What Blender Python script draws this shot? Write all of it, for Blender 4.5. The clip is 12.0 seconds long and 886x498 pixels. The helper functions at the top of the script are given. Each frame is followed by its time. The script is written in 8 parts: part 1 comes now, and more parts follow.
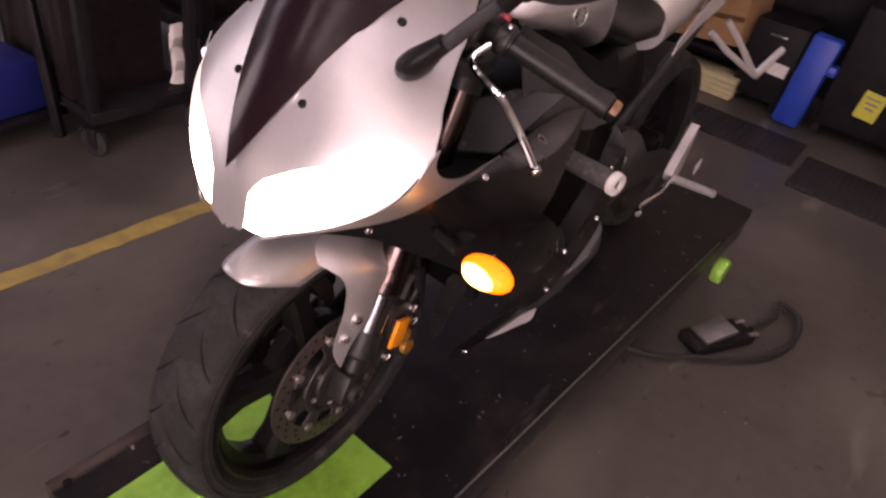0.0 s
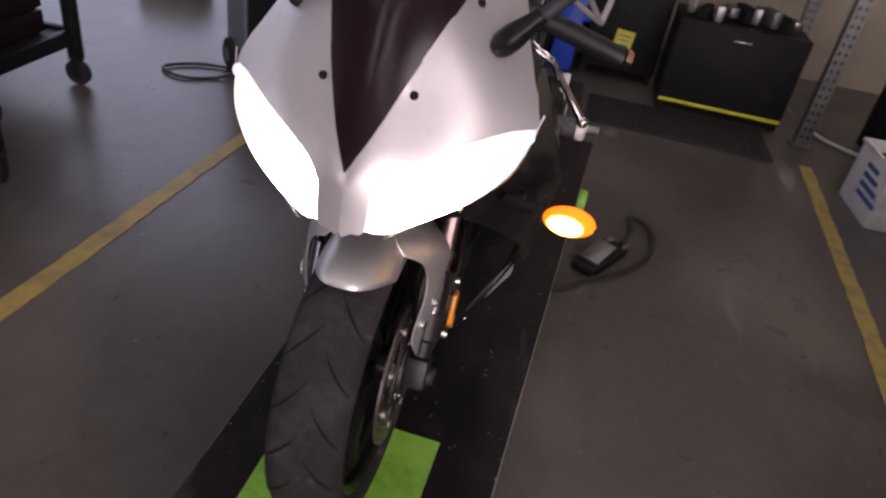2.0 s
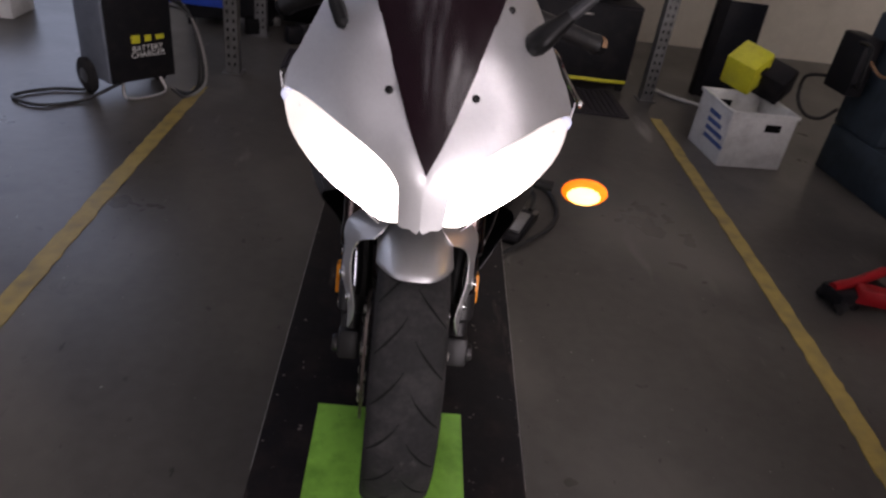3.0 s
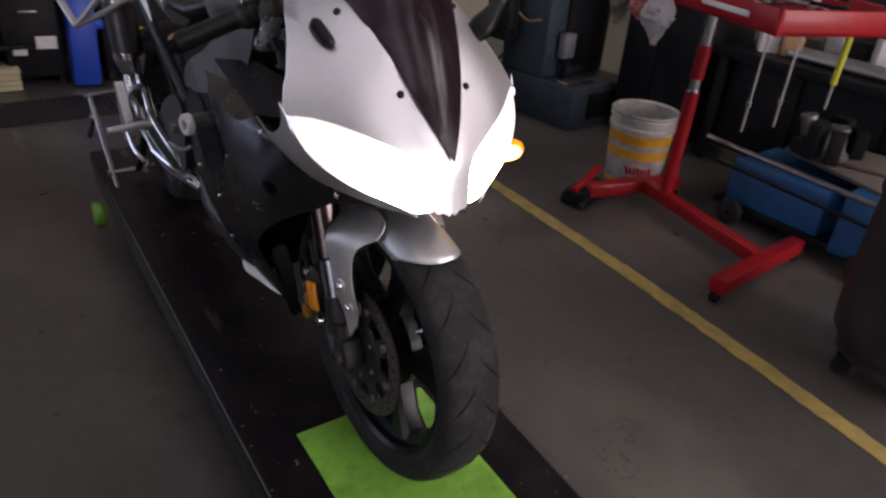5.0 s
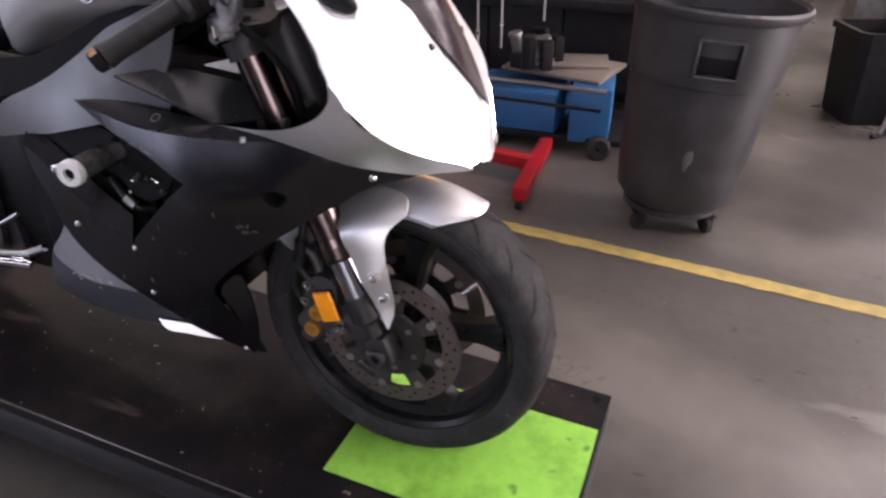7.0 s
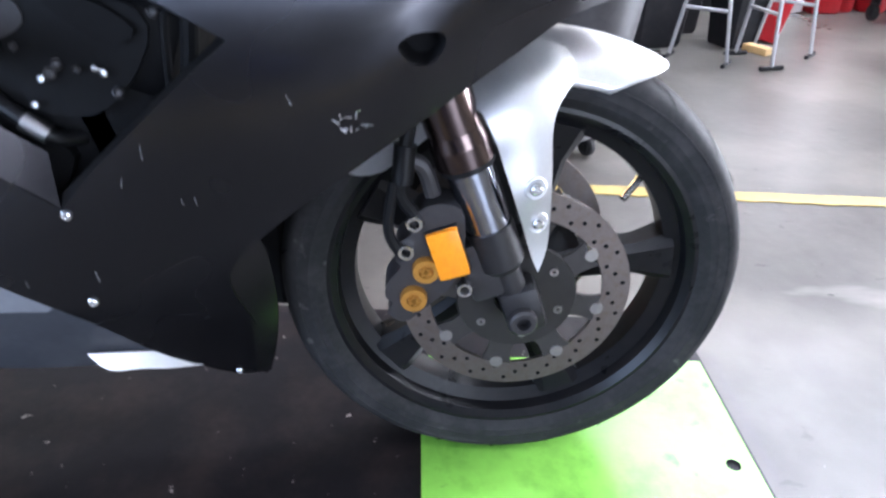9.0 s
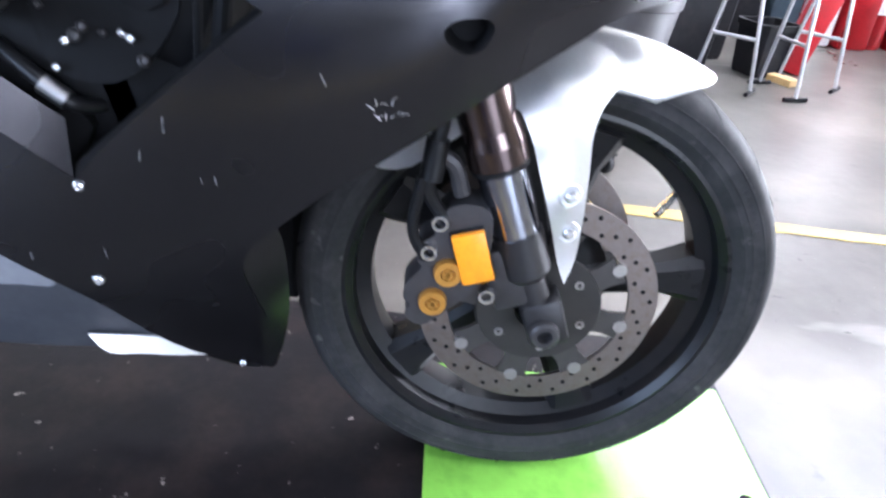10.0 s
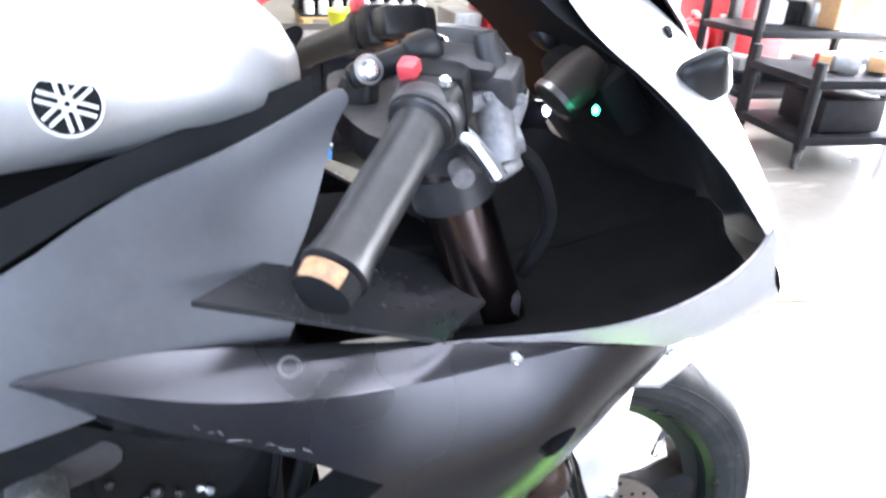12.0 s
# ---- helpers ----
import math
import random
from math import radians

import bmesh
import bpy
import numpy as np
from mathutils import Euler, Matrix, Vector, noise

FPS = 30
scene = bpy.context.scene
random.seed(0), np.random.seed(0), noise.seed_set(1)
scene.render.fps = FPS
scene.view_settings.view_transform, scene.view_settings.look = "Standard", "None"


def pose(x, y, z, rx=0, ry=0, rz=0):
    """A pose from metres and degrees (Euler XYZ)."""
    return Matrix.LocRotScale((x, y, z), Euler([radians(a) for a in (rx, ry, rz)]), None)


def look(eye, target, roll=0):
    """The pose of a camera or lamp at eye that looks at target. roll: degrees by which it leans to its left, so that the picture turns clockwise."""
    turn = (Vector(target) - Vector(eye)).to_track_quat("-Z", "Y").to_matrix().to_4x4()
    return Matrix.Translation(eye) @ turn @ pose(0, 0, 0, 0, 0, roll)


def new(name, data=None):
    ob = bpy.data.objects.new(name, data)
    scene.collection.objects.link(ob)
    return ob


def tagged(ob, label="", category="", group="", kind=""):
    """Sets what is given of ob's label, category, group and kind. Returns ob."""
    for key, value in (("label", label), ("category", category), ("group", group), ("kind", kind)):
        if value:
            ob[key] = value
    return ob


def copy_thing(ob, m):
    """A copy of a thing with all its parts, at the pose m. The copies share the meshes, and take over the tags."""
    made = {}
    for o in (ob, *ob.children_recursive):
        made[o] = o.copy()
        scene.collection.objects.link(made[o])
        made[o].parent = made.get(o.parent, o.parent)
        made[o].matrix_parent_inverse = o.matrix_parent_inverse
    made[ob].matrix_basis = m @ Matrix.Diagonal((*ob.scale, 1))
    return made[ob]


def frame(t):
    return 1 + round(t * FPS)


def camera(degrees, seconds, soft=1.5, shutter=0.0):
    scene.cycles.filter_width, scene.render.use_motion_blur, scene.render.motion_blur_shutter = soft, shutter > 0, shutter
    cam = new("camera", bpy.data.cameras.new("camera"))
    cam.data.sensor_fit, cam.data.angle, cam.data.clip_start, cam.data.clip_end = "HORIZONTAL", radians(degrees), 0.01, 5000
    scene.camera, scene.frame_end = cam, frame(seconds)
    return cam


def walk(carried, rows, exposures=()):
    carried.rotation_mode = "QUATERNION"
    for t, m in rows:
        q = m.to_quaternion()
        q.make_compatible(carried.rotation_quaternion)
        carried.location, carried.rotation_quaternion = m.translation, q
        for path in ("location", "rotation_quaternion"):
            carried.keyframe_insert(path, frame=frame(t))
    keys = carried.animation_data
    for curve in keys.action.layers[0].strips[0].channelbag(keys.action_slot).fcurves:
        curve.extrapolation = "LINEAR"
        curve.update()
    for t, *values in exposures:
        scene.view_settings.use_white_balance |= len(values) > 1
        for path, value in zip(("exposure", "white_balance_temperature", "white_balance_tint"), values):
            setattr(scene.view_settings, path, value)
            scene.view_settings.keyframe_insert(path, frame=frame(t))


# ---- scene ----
cam = camera(65.9, 12.0, soft=2.4, shutter=0.4)

PATH = [
    (0, (0.649, -0.628, 1.451), (-0.217, 0.762, 0.303), 11.4),
    (0.5, (0.646, -0.785, 1.43), (-0.092, 0.686, 0.294), 11.6),
    (1, (0.545, -0.821, 1.406), (-0.128, 0.682, 0.27), 11.2),
    (1.5, (0.396, -0.822, 1.389), (-0.081, 0.754, 0.253), 7.4),
    (2, (0.26, -0.888, 1.389), (-0.005, 0.778, 0.315), 9.6),
    (2.5, (0.099, -1.003, 1.405), (0.097, 0.701, 0.357), 7.0),
    (2.7, (0.039, -1.008, 1.396), (0.111, 0.683, 0.331), 7.6),
    (4.3, (-0.464, -1.024, 1.473), (0.286, 0.592, 0.565), 3.9),
    (4.5, (-0.519, -1.017, 1.449), (0.328, 0.551, 0.541), 3.6),
    (5, (-0.612, -0.937, 1.386), (0.447, 0.452, 0.411), 4.8),
    (5.5, (-0.732, -0.808, 1.352), (0.484, 0.433, 0.361), 1.9),
    (6, (-0.864, -0.738, 1.352), (0.609, 0.232, 0.409), 2.6),
    (6.5, (-0.97, -0.653, 1.345), (0.626, 0.124, 0.423), 1.0),
    (7, (-0.976, -0.455, 1.314), (0.637, 0.186, 0.321), -0.7),
    (7.2, (-0.962, -0.372, 1.312), (0.661, 0.23, 0.311), -1.4),
    (8.8, (-0.772, 0.137, 1.058), (0.933, 0.041, 0.017), -0.9),
    (9, (-0.752, 0.145, 1.006), (0.969, 0.042, -0.009), 1.1),
    (9.5, (-0.725, 0.138, 0.941), (0.979, 0.017, -0.099), 5.3),
    (10, (-0.726, 0.164, 0.982), (1.008, 0.074, -0.011), 5.2),
    (10.5, (-0.744, 0.237, 1.087), (0.993, 0.15, 0.099), 2.7),
    (11, (-0.75, 0.294, 1.152), (1.007, 0.198, 0.203), 0.4),
    (11.5, (-0.673, 0.327, 1.218), (1.067, -0.042, 0.303), 3.4),
    (12, (-0.584, 0.364, 1.254), (1.127, -0.187, 0.377), 3.0),
]
# stops: dim while the headlamps fill the view, brighter beside the wheel
EXPOSURES = [(0, -0.65, 7700, 47), (0.5, -1.05, 7600, 46), (1.0, -1.15, 7450, 43), (2.0, -1.0, 6950, 33), (2.7, -1.25, 6650, 28), (4.3, -1.2, 6550, 25), (5.0, -0.98, 6600, 26), (5.5, -0.88, 6700, 29), (6.0, -0.4, 6800, 30), (6.5, 0.05, 6750, 28), (7.2, 0.5, 6650, 28), (8.8, 1.4, 5600, 15), (9.4, 1.65, 5600, 15), (10.0, 1.85, 5600, 15), (11.0, 2.2, 5750, 13), (12.0, 2.5, 5800, 13)]
walk(cam, [(t, look(eye, target, roll)) for t, eye, target, roll in PATH], EXPOSURES)

# ---- light ----
world = bpy.data.worlds.new("world")
scene.world = world
world.use_nodes = True
wn = world.node_tree.nodes
sky = wn.new("ShaderNodeTexSky")
sky.sky_type, sky.sun_disc, sky.sun_elevation, sky.sun_rotation = "NISHITA", False, radians(50), radians(250)
world.node_tree.links.new(sky.outputs[0], wn["Background"].inputs[0])
wn["Background"].inputs[1].default_value = 0.12


def lamp(name, kind, m, energy, colour, **kw):
    data = bpy.data.lights.new(name, kind)
    data.energy, data.color = energy, colour
    for key, value in kw.items():
        if key == "size":
            data.shape, data.size, data.size_y = "RECTANGLE", value[0], value[1]
        if key == "spot":
            data.spot_size, data.spot_blend, data.shadow_soft_size = radians(value[0]), value[1], value[2]
        if key == "angle":
            data.angle = radians(value)
    ob = new(name, data)
    ob.matrix_world = m
    return ob


lamp("sun", "SUN", look((0, 0, 10), (4, 3.5, 0)), 2.5, (1.0, 0.95, 0.88), angle=0.5)
# daylight through an unseen high window and three unseen roller doors
lamp("window_light_west", "AREA", look((-6.35, 1.5, 2.75), (0, 0.4, 1.0)), 28, (0.92, 0.95, 1.0), size=(5.6, 1.3))
lamp("door_light_north", "AREA", look((-4.0, 4.95, 1.8), (-3.0, 1.6, 0.0)), 105, (0.66, 0.80, 1.0), size=(3.2, 3.0))
lamp("door_light_west", "AREA", look((-6.38, -3.2, 1.6), (0, -1.2, 0.9)), 90, (0.92, 0.96, 1.0), size=(2.9, 2.9))
# added fill for the bright south-east floor; no door is known there
lamp("door_light_south", "AREA", look((3.5, -8.2, 1.6), (2.6, 0, 0.5)), 950, (1.0, 0.98, 0.95), size=(6.0, 2.8))

# ---- tools ----
V = Vector


def material(name, colour, rough=0.5, metal=0.0, vary=0.12, size=0.03, bump=0.05, coat=0.0, second=None, amount=0.5, stain=0.35, spec=0.5):
    """A surface with grain and larger stains; second: a colour that blotches show."""
    m = bpy.data.materials.new(name)
    m.use_nodes = True
    n, link = m.node_tree.nodes, m.node_tree.links.new
    bsdf = n["Principled BSDF"]
    co = n.new("ShaderNodeTexCoord")
    fine, big = n.new("ShaderNodeTexNoise"), n.new("ShaderNodeTexNoise")
    fine.inputs["Scale"].default_value, fine.inputs["Detail"].default_value = 1 / size, 6
    big.inputs["Scale"].default_value, big.inputs["Detail"].default_value = stain / size, 5
    big.inputs["Roughness"].default_value = 0.65
    for node in (fine, big):
        link(co.outputs["Object"], node.inputs["Vector"])
    ramp = n.new("ShaderNodeMapRange")
    ramp.inputs["To Min"].default_value, ramp.inputs["To Max"].default_value = 1 - vary, 1 + vary
    link(fine.outputs["Fac"], ramp.inputs["Value"])
    blot = n.new("ShaderNodeMapRange")
    blot.inputs["From Min"].default_value, blot.inputs["From Max"].default_value = 0.45, 0.68
    blot.inputs["To Max"].default_value = amount
    link(big.outputs["Fac"], blot.inputs["Value"])
    mix = n.new("ShaderNodeMix")
    mix.data_type = "RGBA"
    mix.inputs[6].default_value = (*colour, 1)
    mix.inputs[7].default_value = (*(second or [c * 0.75 for c in colour]), 1)
    link(blot.outputs[0], mix.inputs[0])
    mul = n.new("ShaderNodeMix")
    mul.data_type, mul.blend_type = "RGBA", "MULTIPLY"
    mul.inputs[0].default_value = 1
    link(mix.outputs[2], mul.inputs[6])
    link(ramp.outputs[0], mul.inputs[7])
    link(mul.outputs[2], bsdf.inputs["Base Color"])
    rr = n.new("ShaderNodeMapRange")
    rr.inputs["To Min"].default_value, rr.inputs["To Max"].default_value = max(rough - 0.1, 0.02), min(rough + 0.1, 1)
    link(big.outputs["Fac"], rr.inputs["Value"])
    link(rr.outputs[0], bsdf.inputs["Roughness"])
    bsdf.inputs["Metallic"].default_value, bsdf.inputs["Coat Weight"].default_value = metal, coat
    bsdf.inputs["Specular IOR Level"].default_value = spec
    if bump:
        bp = n.new("ShaderNodeBump")
        bp.inputs["Strength"].default_value, bp.inputs["Distance"].default_value = bump, size * 0.2
        link(fine.outputs["Fac"], bp.inputs["Height"])
        link(bp.outputs[0], bsdf.inputs["Normal"])
    return m


def glowing(name, colour, strength, base=(0.8, 0.8, 0.8)):
    m = bpy.data.materials.new(name)
    m.use_nodes = True
    bsdf = m.node_tree.nodes["Principled BSDF"]
    bsdf.inputs["Base Color"].default_value = (*base, 1)
    bsdf.inputs["Emission Color"].default_value = (*colour, 1)
    bsdf.inputs["Emission Strength"].default_value = strength
    return m


def thing(name, loc, label, category, group="", kind=""):
    ob = new(name)
    ob.location = loc
    ob.empty_display_size = 0.05
    return tagged(ob, label, category, group, kind)


def home(ob):
    if ob is None:
        return Matrix.Identity(4)
    return home(ob.parent) @ ob.matrix_parent_inverse @ ob.matrix_basis


def mesh_of(bm, name, mats, smooth=True, angle=35):
    bmesh.ops.recalc_face_normals(bm, faces=bm.faces)
    me = bpy.data.meshes.new(name)
    for f in bm.faces:
        f.smooth = smooth
    if smooth:
        for e in bm.edges:
            if len(e.link_faces) == 2 and e.calc_face_angle(0) > radians(angle):
                e.smooth = False
    bm.to_mesh(me)
    bm.free()
    for m in mats if isinstance(mats, (list, tuple)) else [mats]:
        me.materials.append(m)
    return me


def part(name, bm, mat, parent=None, label="", smooth=True, angle=35):
    """One mesh in world coordinates, as a child of parent."""
    ob = new(name, mesh_of(bm, name, mat, smooth, angle))
    if parent:
        ob.parent = parent
        ob.matrix_parent_inverse = home(parent).inverted()
    return tagged(ob, label)


def solo(name, bm, mat, label, category, group="", kind="", smooth=True, angle=35):
    return tagged(part(name, bm, mat, None, "", smooth, angle), label, category, group, kind)


def box(bm, c, s, turn=None, bevel=0.0, segs=2):
    """A block of size s round c; turn: a 4x4 rotation."""
    m = Matrix.Translation(c) @ (turn or Matrix.Identity(4)) @ Matrix.Diagonal((*s, 1))
    verts = bmesh.ops.create_cube(bm, size=1, matrix=m)["verts"]
    if bevel:
        edges = list({e for v in verts for e in v.link_edges})
        bmesh.ops.bevel(bm, geom=edges, offset=bevel, segments=segs, affect="EDGES", profile=0.5)
    return bm


def rod(bm, a, b, r, r2=None, segs=16, caps=True):
    a, b = V(a), V(b)
    m = Matrix.Translation((a + b) / 2) @ (b - a).to_track_quat("Z", "Y").to_matrix().to_4x4()
    bmesh.ops.create_cone(bm, cap_ends=caps, segments=segs, radius1=r, radius2=r if r2 is None else r2, depth=(b - a).length, matrix=m)
    return bm


def spline(pts, n=6):
    """A smooth line through the points."""
    p = [V(q) for q in pts]
    p = [2 * p[0] - p[1], *p, 2 * p[-1] - p[-2]]
    out = []
    for i in range(1, len(p) - 2):
        for k in range(n):
            t = k / n
            a, b, c, d = p[i - 1 : i + 3]
            out.append(0.5 * (2 * b + (c - a) * t + (2 * a - 5 * b + 4 * c - d) * t * t + (3 * b - a - 3 * c + d) * t**3))
    return [*out, p[-2]]


def tube(bm, pts, r, segs=10, n=6, smooth=True, taper=None):
    """A bent tube along the points; taper: radius at the far end."""
    line = spline(pts, n) if smooth else [V(p) for p in pts]
    rings, side = [], None
    for i, p in enumerate(line):
        d = (line[min(i + 1, len(line) - 1)] - line[max(i - 1, 0)]).normalized()
        if side is None:
            side = d.orthogonal().normalized()
        side = (side - d * side.dot(d)).normalized()
        up = d.cross(side)
        rad = r if taper is None else r + (taper - r) * i / (len(line) - 1)
        rings.append([bm.verts.new(p + rad * (side * math.cos(a) + up * math.sin(a))) for a in (2 * math.pi * k / segs for k in range(segs))])
    for a, b in zip(rings, rings[1:]):
        for k in range(segs):
            bm.faces.new((a[k], a[(k + 1) % segs], b[(k + 1) % segs], b[k]))
    bm.faces.new(rings[0][::-1])
    bm.faces.new(rings[-1])
    return bm


def lathe(bm, profile, c, axis=(0, 0, 1), segs=48, closed=False):
    """Turns (radius, height) pairs about an axis through c."""
    q = V(axis).to_track_quat("Z", "Y").to_matrix()
    rings = []
    for r, h in profile:
        rings.append([bm.verts.new(V(c) + q @ V((r * math.cos(a), r * math.sin(a), h))) for a in (2 * math.pi * k / segs for k in range(segs))])
    pairs = list(zip(rings, rings[1:])) + ([(rings[-1], rings[0])] if closed else [])
    for a, b in pairs:
        for k in range(segs):
            bm.faces.new((a[k], a[(k + 1) % segs], b[(k + 1) % segs], b[k]))
    return bm


def ball(bm, c, s, segs=16):
    bmesh.ops.create_uvsphere(bm, u_segments=segs, v_segments=max(6, segs // 2), radius=1, matrix=Matrix.Translation(c) @ Matrix.Diagonal((*s, 1)))
    return bm


def loft(bm, rings, caps=True):
    """Skins closed rings of points."""
    vs = [[bm.verts.new(p) for p in ring] for ring in rings]
    for a, b in zip(vs, vs[1:]):
        for k in range(len(a)):
            bm.faces.new((a[k], a[(k + 1) % len(a)], b[(k + 1) % len(b)], b[k]))
    if caps:
        bm.faces.new(vs[0][::-1])
        bm.faces.new(vs[-1])
    return bm


def plate(bm, poly, at, thick, axis="x"):
    """A flat plate: a polygon in the two other axes, from at to at + thick."""
    def put(u, v, w):
        return {"x": (w, u, v), "y": (u, w, v), "z": (u, v, w)}[axis]
    a = [bm.verts.new(put(u, v, at)) for u, v in poly]
    b = [bm.verts.new(put(u, v, at + thick)) for u, v in poly]
    bm.faces.new(a)
    bm.faces.new(b[::-1])
    for k in range(len(poly)):
        bm.faces.new((a[k], b[k], b[(k + 1) % len(poly)], a[(k + 1) % len(poly)]))
    return bm


def bender(ctrl):
    """A thin-plate surface through (u, v, depth) points."""
    c = np.array(ctrl, float)

    def kern(r2):
        return 0.5 * r2 * np.log(r2 + 1e-12)
    d = ((c[:, None, :2] - c[None, :, :2]) ** 2).sum(-1)
    n = len(c)
    a = np.zeros((n + 3, n + 3))
    a[:n, :n] = kern(d) + 3e-5 * np.eye(n)
    a[:n, n], a[:n, n + 1 : n + 3] = 1, c[:, :2]
    a[n, :n], a[n + 1 : n + 3, :n] = 1, c[:, :2].T
    w = np.linalg.solve(a, np.r_[c[:, 2], 0, 0, 0])

    def at(u, v):
        r2 = (c[:, 0] - u) ** 2 + (c[:, 1] - v) ** 2
        return float(kern(r2) @ w[:n] + w[n] + w[n + 1] * u + w[n + 2] * v)
    return at


def inside(u, v, poly):
    hit = False
    for (a, b), (c, d) in zip(poly, poly[1:] + poly[:1]):
        if (b > v) != (d > v) and u < (c - a) * (v - b) / (d - b) + a:
            hit = not hit
    return hit


def soften(poly, n=3, keep=()):
    """Rounds a closed outline by a curve through its points."""
    p = [V((*q, 0)) for q in poly]
    out = []
    for i in range(len(p)):
        a, b, c, d = p[i - 1], p[i], p[(i + 1) % len(p)], p[(i + 2) % len(p)]
        if i in keep:
            a = b
        if (i + 1) % len(p) in keep:
            d = c
        for k in range(n):
            t = k / n
            q = 0.5 * (2 * b + (c - a) * t + (2 * a - 5 * b + 4 * c - d) * t * t + (3 * b - a - 3 * c + d) * t**3)
            out.append((q.x, q.y))
    return out


def skin(outline, depth, plane="yz", side=1, step=0.022, holes=(), n=3, keep=(), thick=0.003, edge=0):
    """A curved panel: an outline in a plane, bent to depth(u, v) along the third axis and given a thickness inwards.
    plane yz: depth is the half width on the side given; plane xz: depth is y."""
    from mathutils.geometry import delaunay_2d_cdt
    line = soften(outline, n, keep)
    loops = [line, *[soften(h, n) for h in holes]]
    pts, edges = [], []
    for loop in loops:
        base = len(pts)
        pts += [V(p) for p in loop]
        edges += [(base + k, base + (k + 1) % len(loop)) for k in range(len(loop))]
    us, vs = [p[0] for p in line], [p[1] for p in line]
    rim = list(pts)
    for i in range(int((max(us) - min(us)) / step) + 2):
        for j in range(int((max(vs) - min(vs)) / step) + 2):
            u, v = min(us) + (i + 0.5 * (j % 2)) * step, min(vs) + j * step
            if inside(u, v, line) and not any(inside(u, v, h) for h in loops[1:]):
                if min((u - p.x) ** 2 + (v - p.y) ** 2 for p in rim) > (0.55 * step) ** 2:
                    pts.append(V((u, v)))
    co, _, faces, *_ = delaunay_2d_cdt(pts, edges, [], 0, 1e-5)
    bm = bmesh.new()

    def put(p, inward):
        d = depth(p.x, p.y)
        if plane == "yz":
            return V((side * (d - inward), p.x, p.y))
        if plane == "xz":
            return V((side * p.x, d + inward, p.y))
        return V((side * p.x, p.y, d - inward))
    front = [bm.verts.new(put(p, 0)) for p in co]
    back = [bm.verts.new(put(p, thick)) for p in co]
    count = {}
    for f in faces:
        m = sum((co[k] for k in f), V((0, 0))) / len(f)
        if not inside(m.x, m.y, line) or any(inside(m.x, m.y, h) for h in loops[1:]):
            continue
        bm.faces.new([front[k] for k in f])
        bm.faces.new([back[k] for k in reversed(f)]).material_index = 1
        for a, b in zip(f, [*f[1:], f[0]]):
            count[(a, b)] = 1
    for a, b in list(count):
        if (b, a) not in count:
            bm.faces.new((front[b], front[a], back[a], back[b])).material_index = edge
    for v in [v for v in bm.verts if not v.link_faces]:
        bm.verts.remove(v)
    return bm


def both(make):
    for s in (-1, 1):
        make(s)


def letters(name, text, size, m, mat, parent, label="", depth=0.0006):
    cu = bpy.data.curves.new(name, "FONT")
    cu.body, cu.size, cu.extrude, cu.align_x, cu.align_y = text, size, depth, "CENTER", "CENTER"
    tmp = new("tmp", cu)
    bpy.context.view_layer.update()
    me = bpy.data.meshes.new_from_object(tmp.evaluated_get(bpy.context.evaluated_depsgraph_get()))
    bpy.data.objects.remove(tmp)
    me.materials.clear()
    me.materials.append(mat)
    me.transform(m)
    ob = new(name, me)
    if parent:
        ob.parent = parent
        ob.matrix_parent_inverse = home(parent).inverted()
    return tagged(ob, label)


# ---- materials ----
concrete = material("concrete", (0.094, 0.087, 0.078), 0.3, vary=0.2, size=0.05, bump=0.06, second=(0.07, 0.063, 0.056), amount=0.75, stain=0.05, spec=0.32)


def soil(m, scale, lo, hi, colour, stretch=(1, 1, 1), detail=4):
    """Adds dark spots of oil and dirt to a material's colour."""
    n, link = m.node_tree.nodes, m.node_tree.links
    bsdf = n["Principled BSDF"]
    was = bsdf.inputs["Base Color"].links[0].from_socket
    co, mp, no, mr, mix = n.new("ShaderNodeTexCoord"), n.new("ShaderNodeMapping"), n.new("ShaderNodeTexNoise"), n.new("ShaderNodeMapRange"), n.new("ShaderNodeMix")
    mp.inputs["Scale"].default_value = stretch
    mp.inputs["Location"].default_value = (scale * 0.37, scale * 0.11, 0)
    no.inputs["Scale"].default_value, no.inputs["Detail"].default_value = scale, detail
    mr.inputs["From Min"].default_value, mr.inputs["From Max"].default_value = lo, hi
    mix.data_type = "RGBA"
    mix.inputs[7].default_value = (*colour, 1)
    link.new(co.outputs["Object"], mp.inputs[0])
    link.new(mp.outputs[0], no.inputs["Vector"])
    link.new(no.outputs["Fac"], mr.inputs["Value"])
    link.new(mr.outputs[0], mix.inputs[0])
    link.new(was, mix.inputs[6])
    link.new(mix.outputs[2], bsdf.inputs["Base Color"])


soil(concrete, 2.2, 0.60, 0.72, (0.06, 0.055, 0.05))
soil(concrete, 14.0, 0.68, 0.74, (0.045, 0.04, 0.037))
soil(concrete, 5.0, 0.66, 0.76, (0.25, 0.235, 0.215), (1, 0.25, 1))
soil(concrete, 34.0, 0.69, 0.72, (0.04, 0.036, 0.034), (1, 0.35, 1))
soil(concrete, 60.0, 0.72, 0.78, (0.40, 0.38, 0.35))


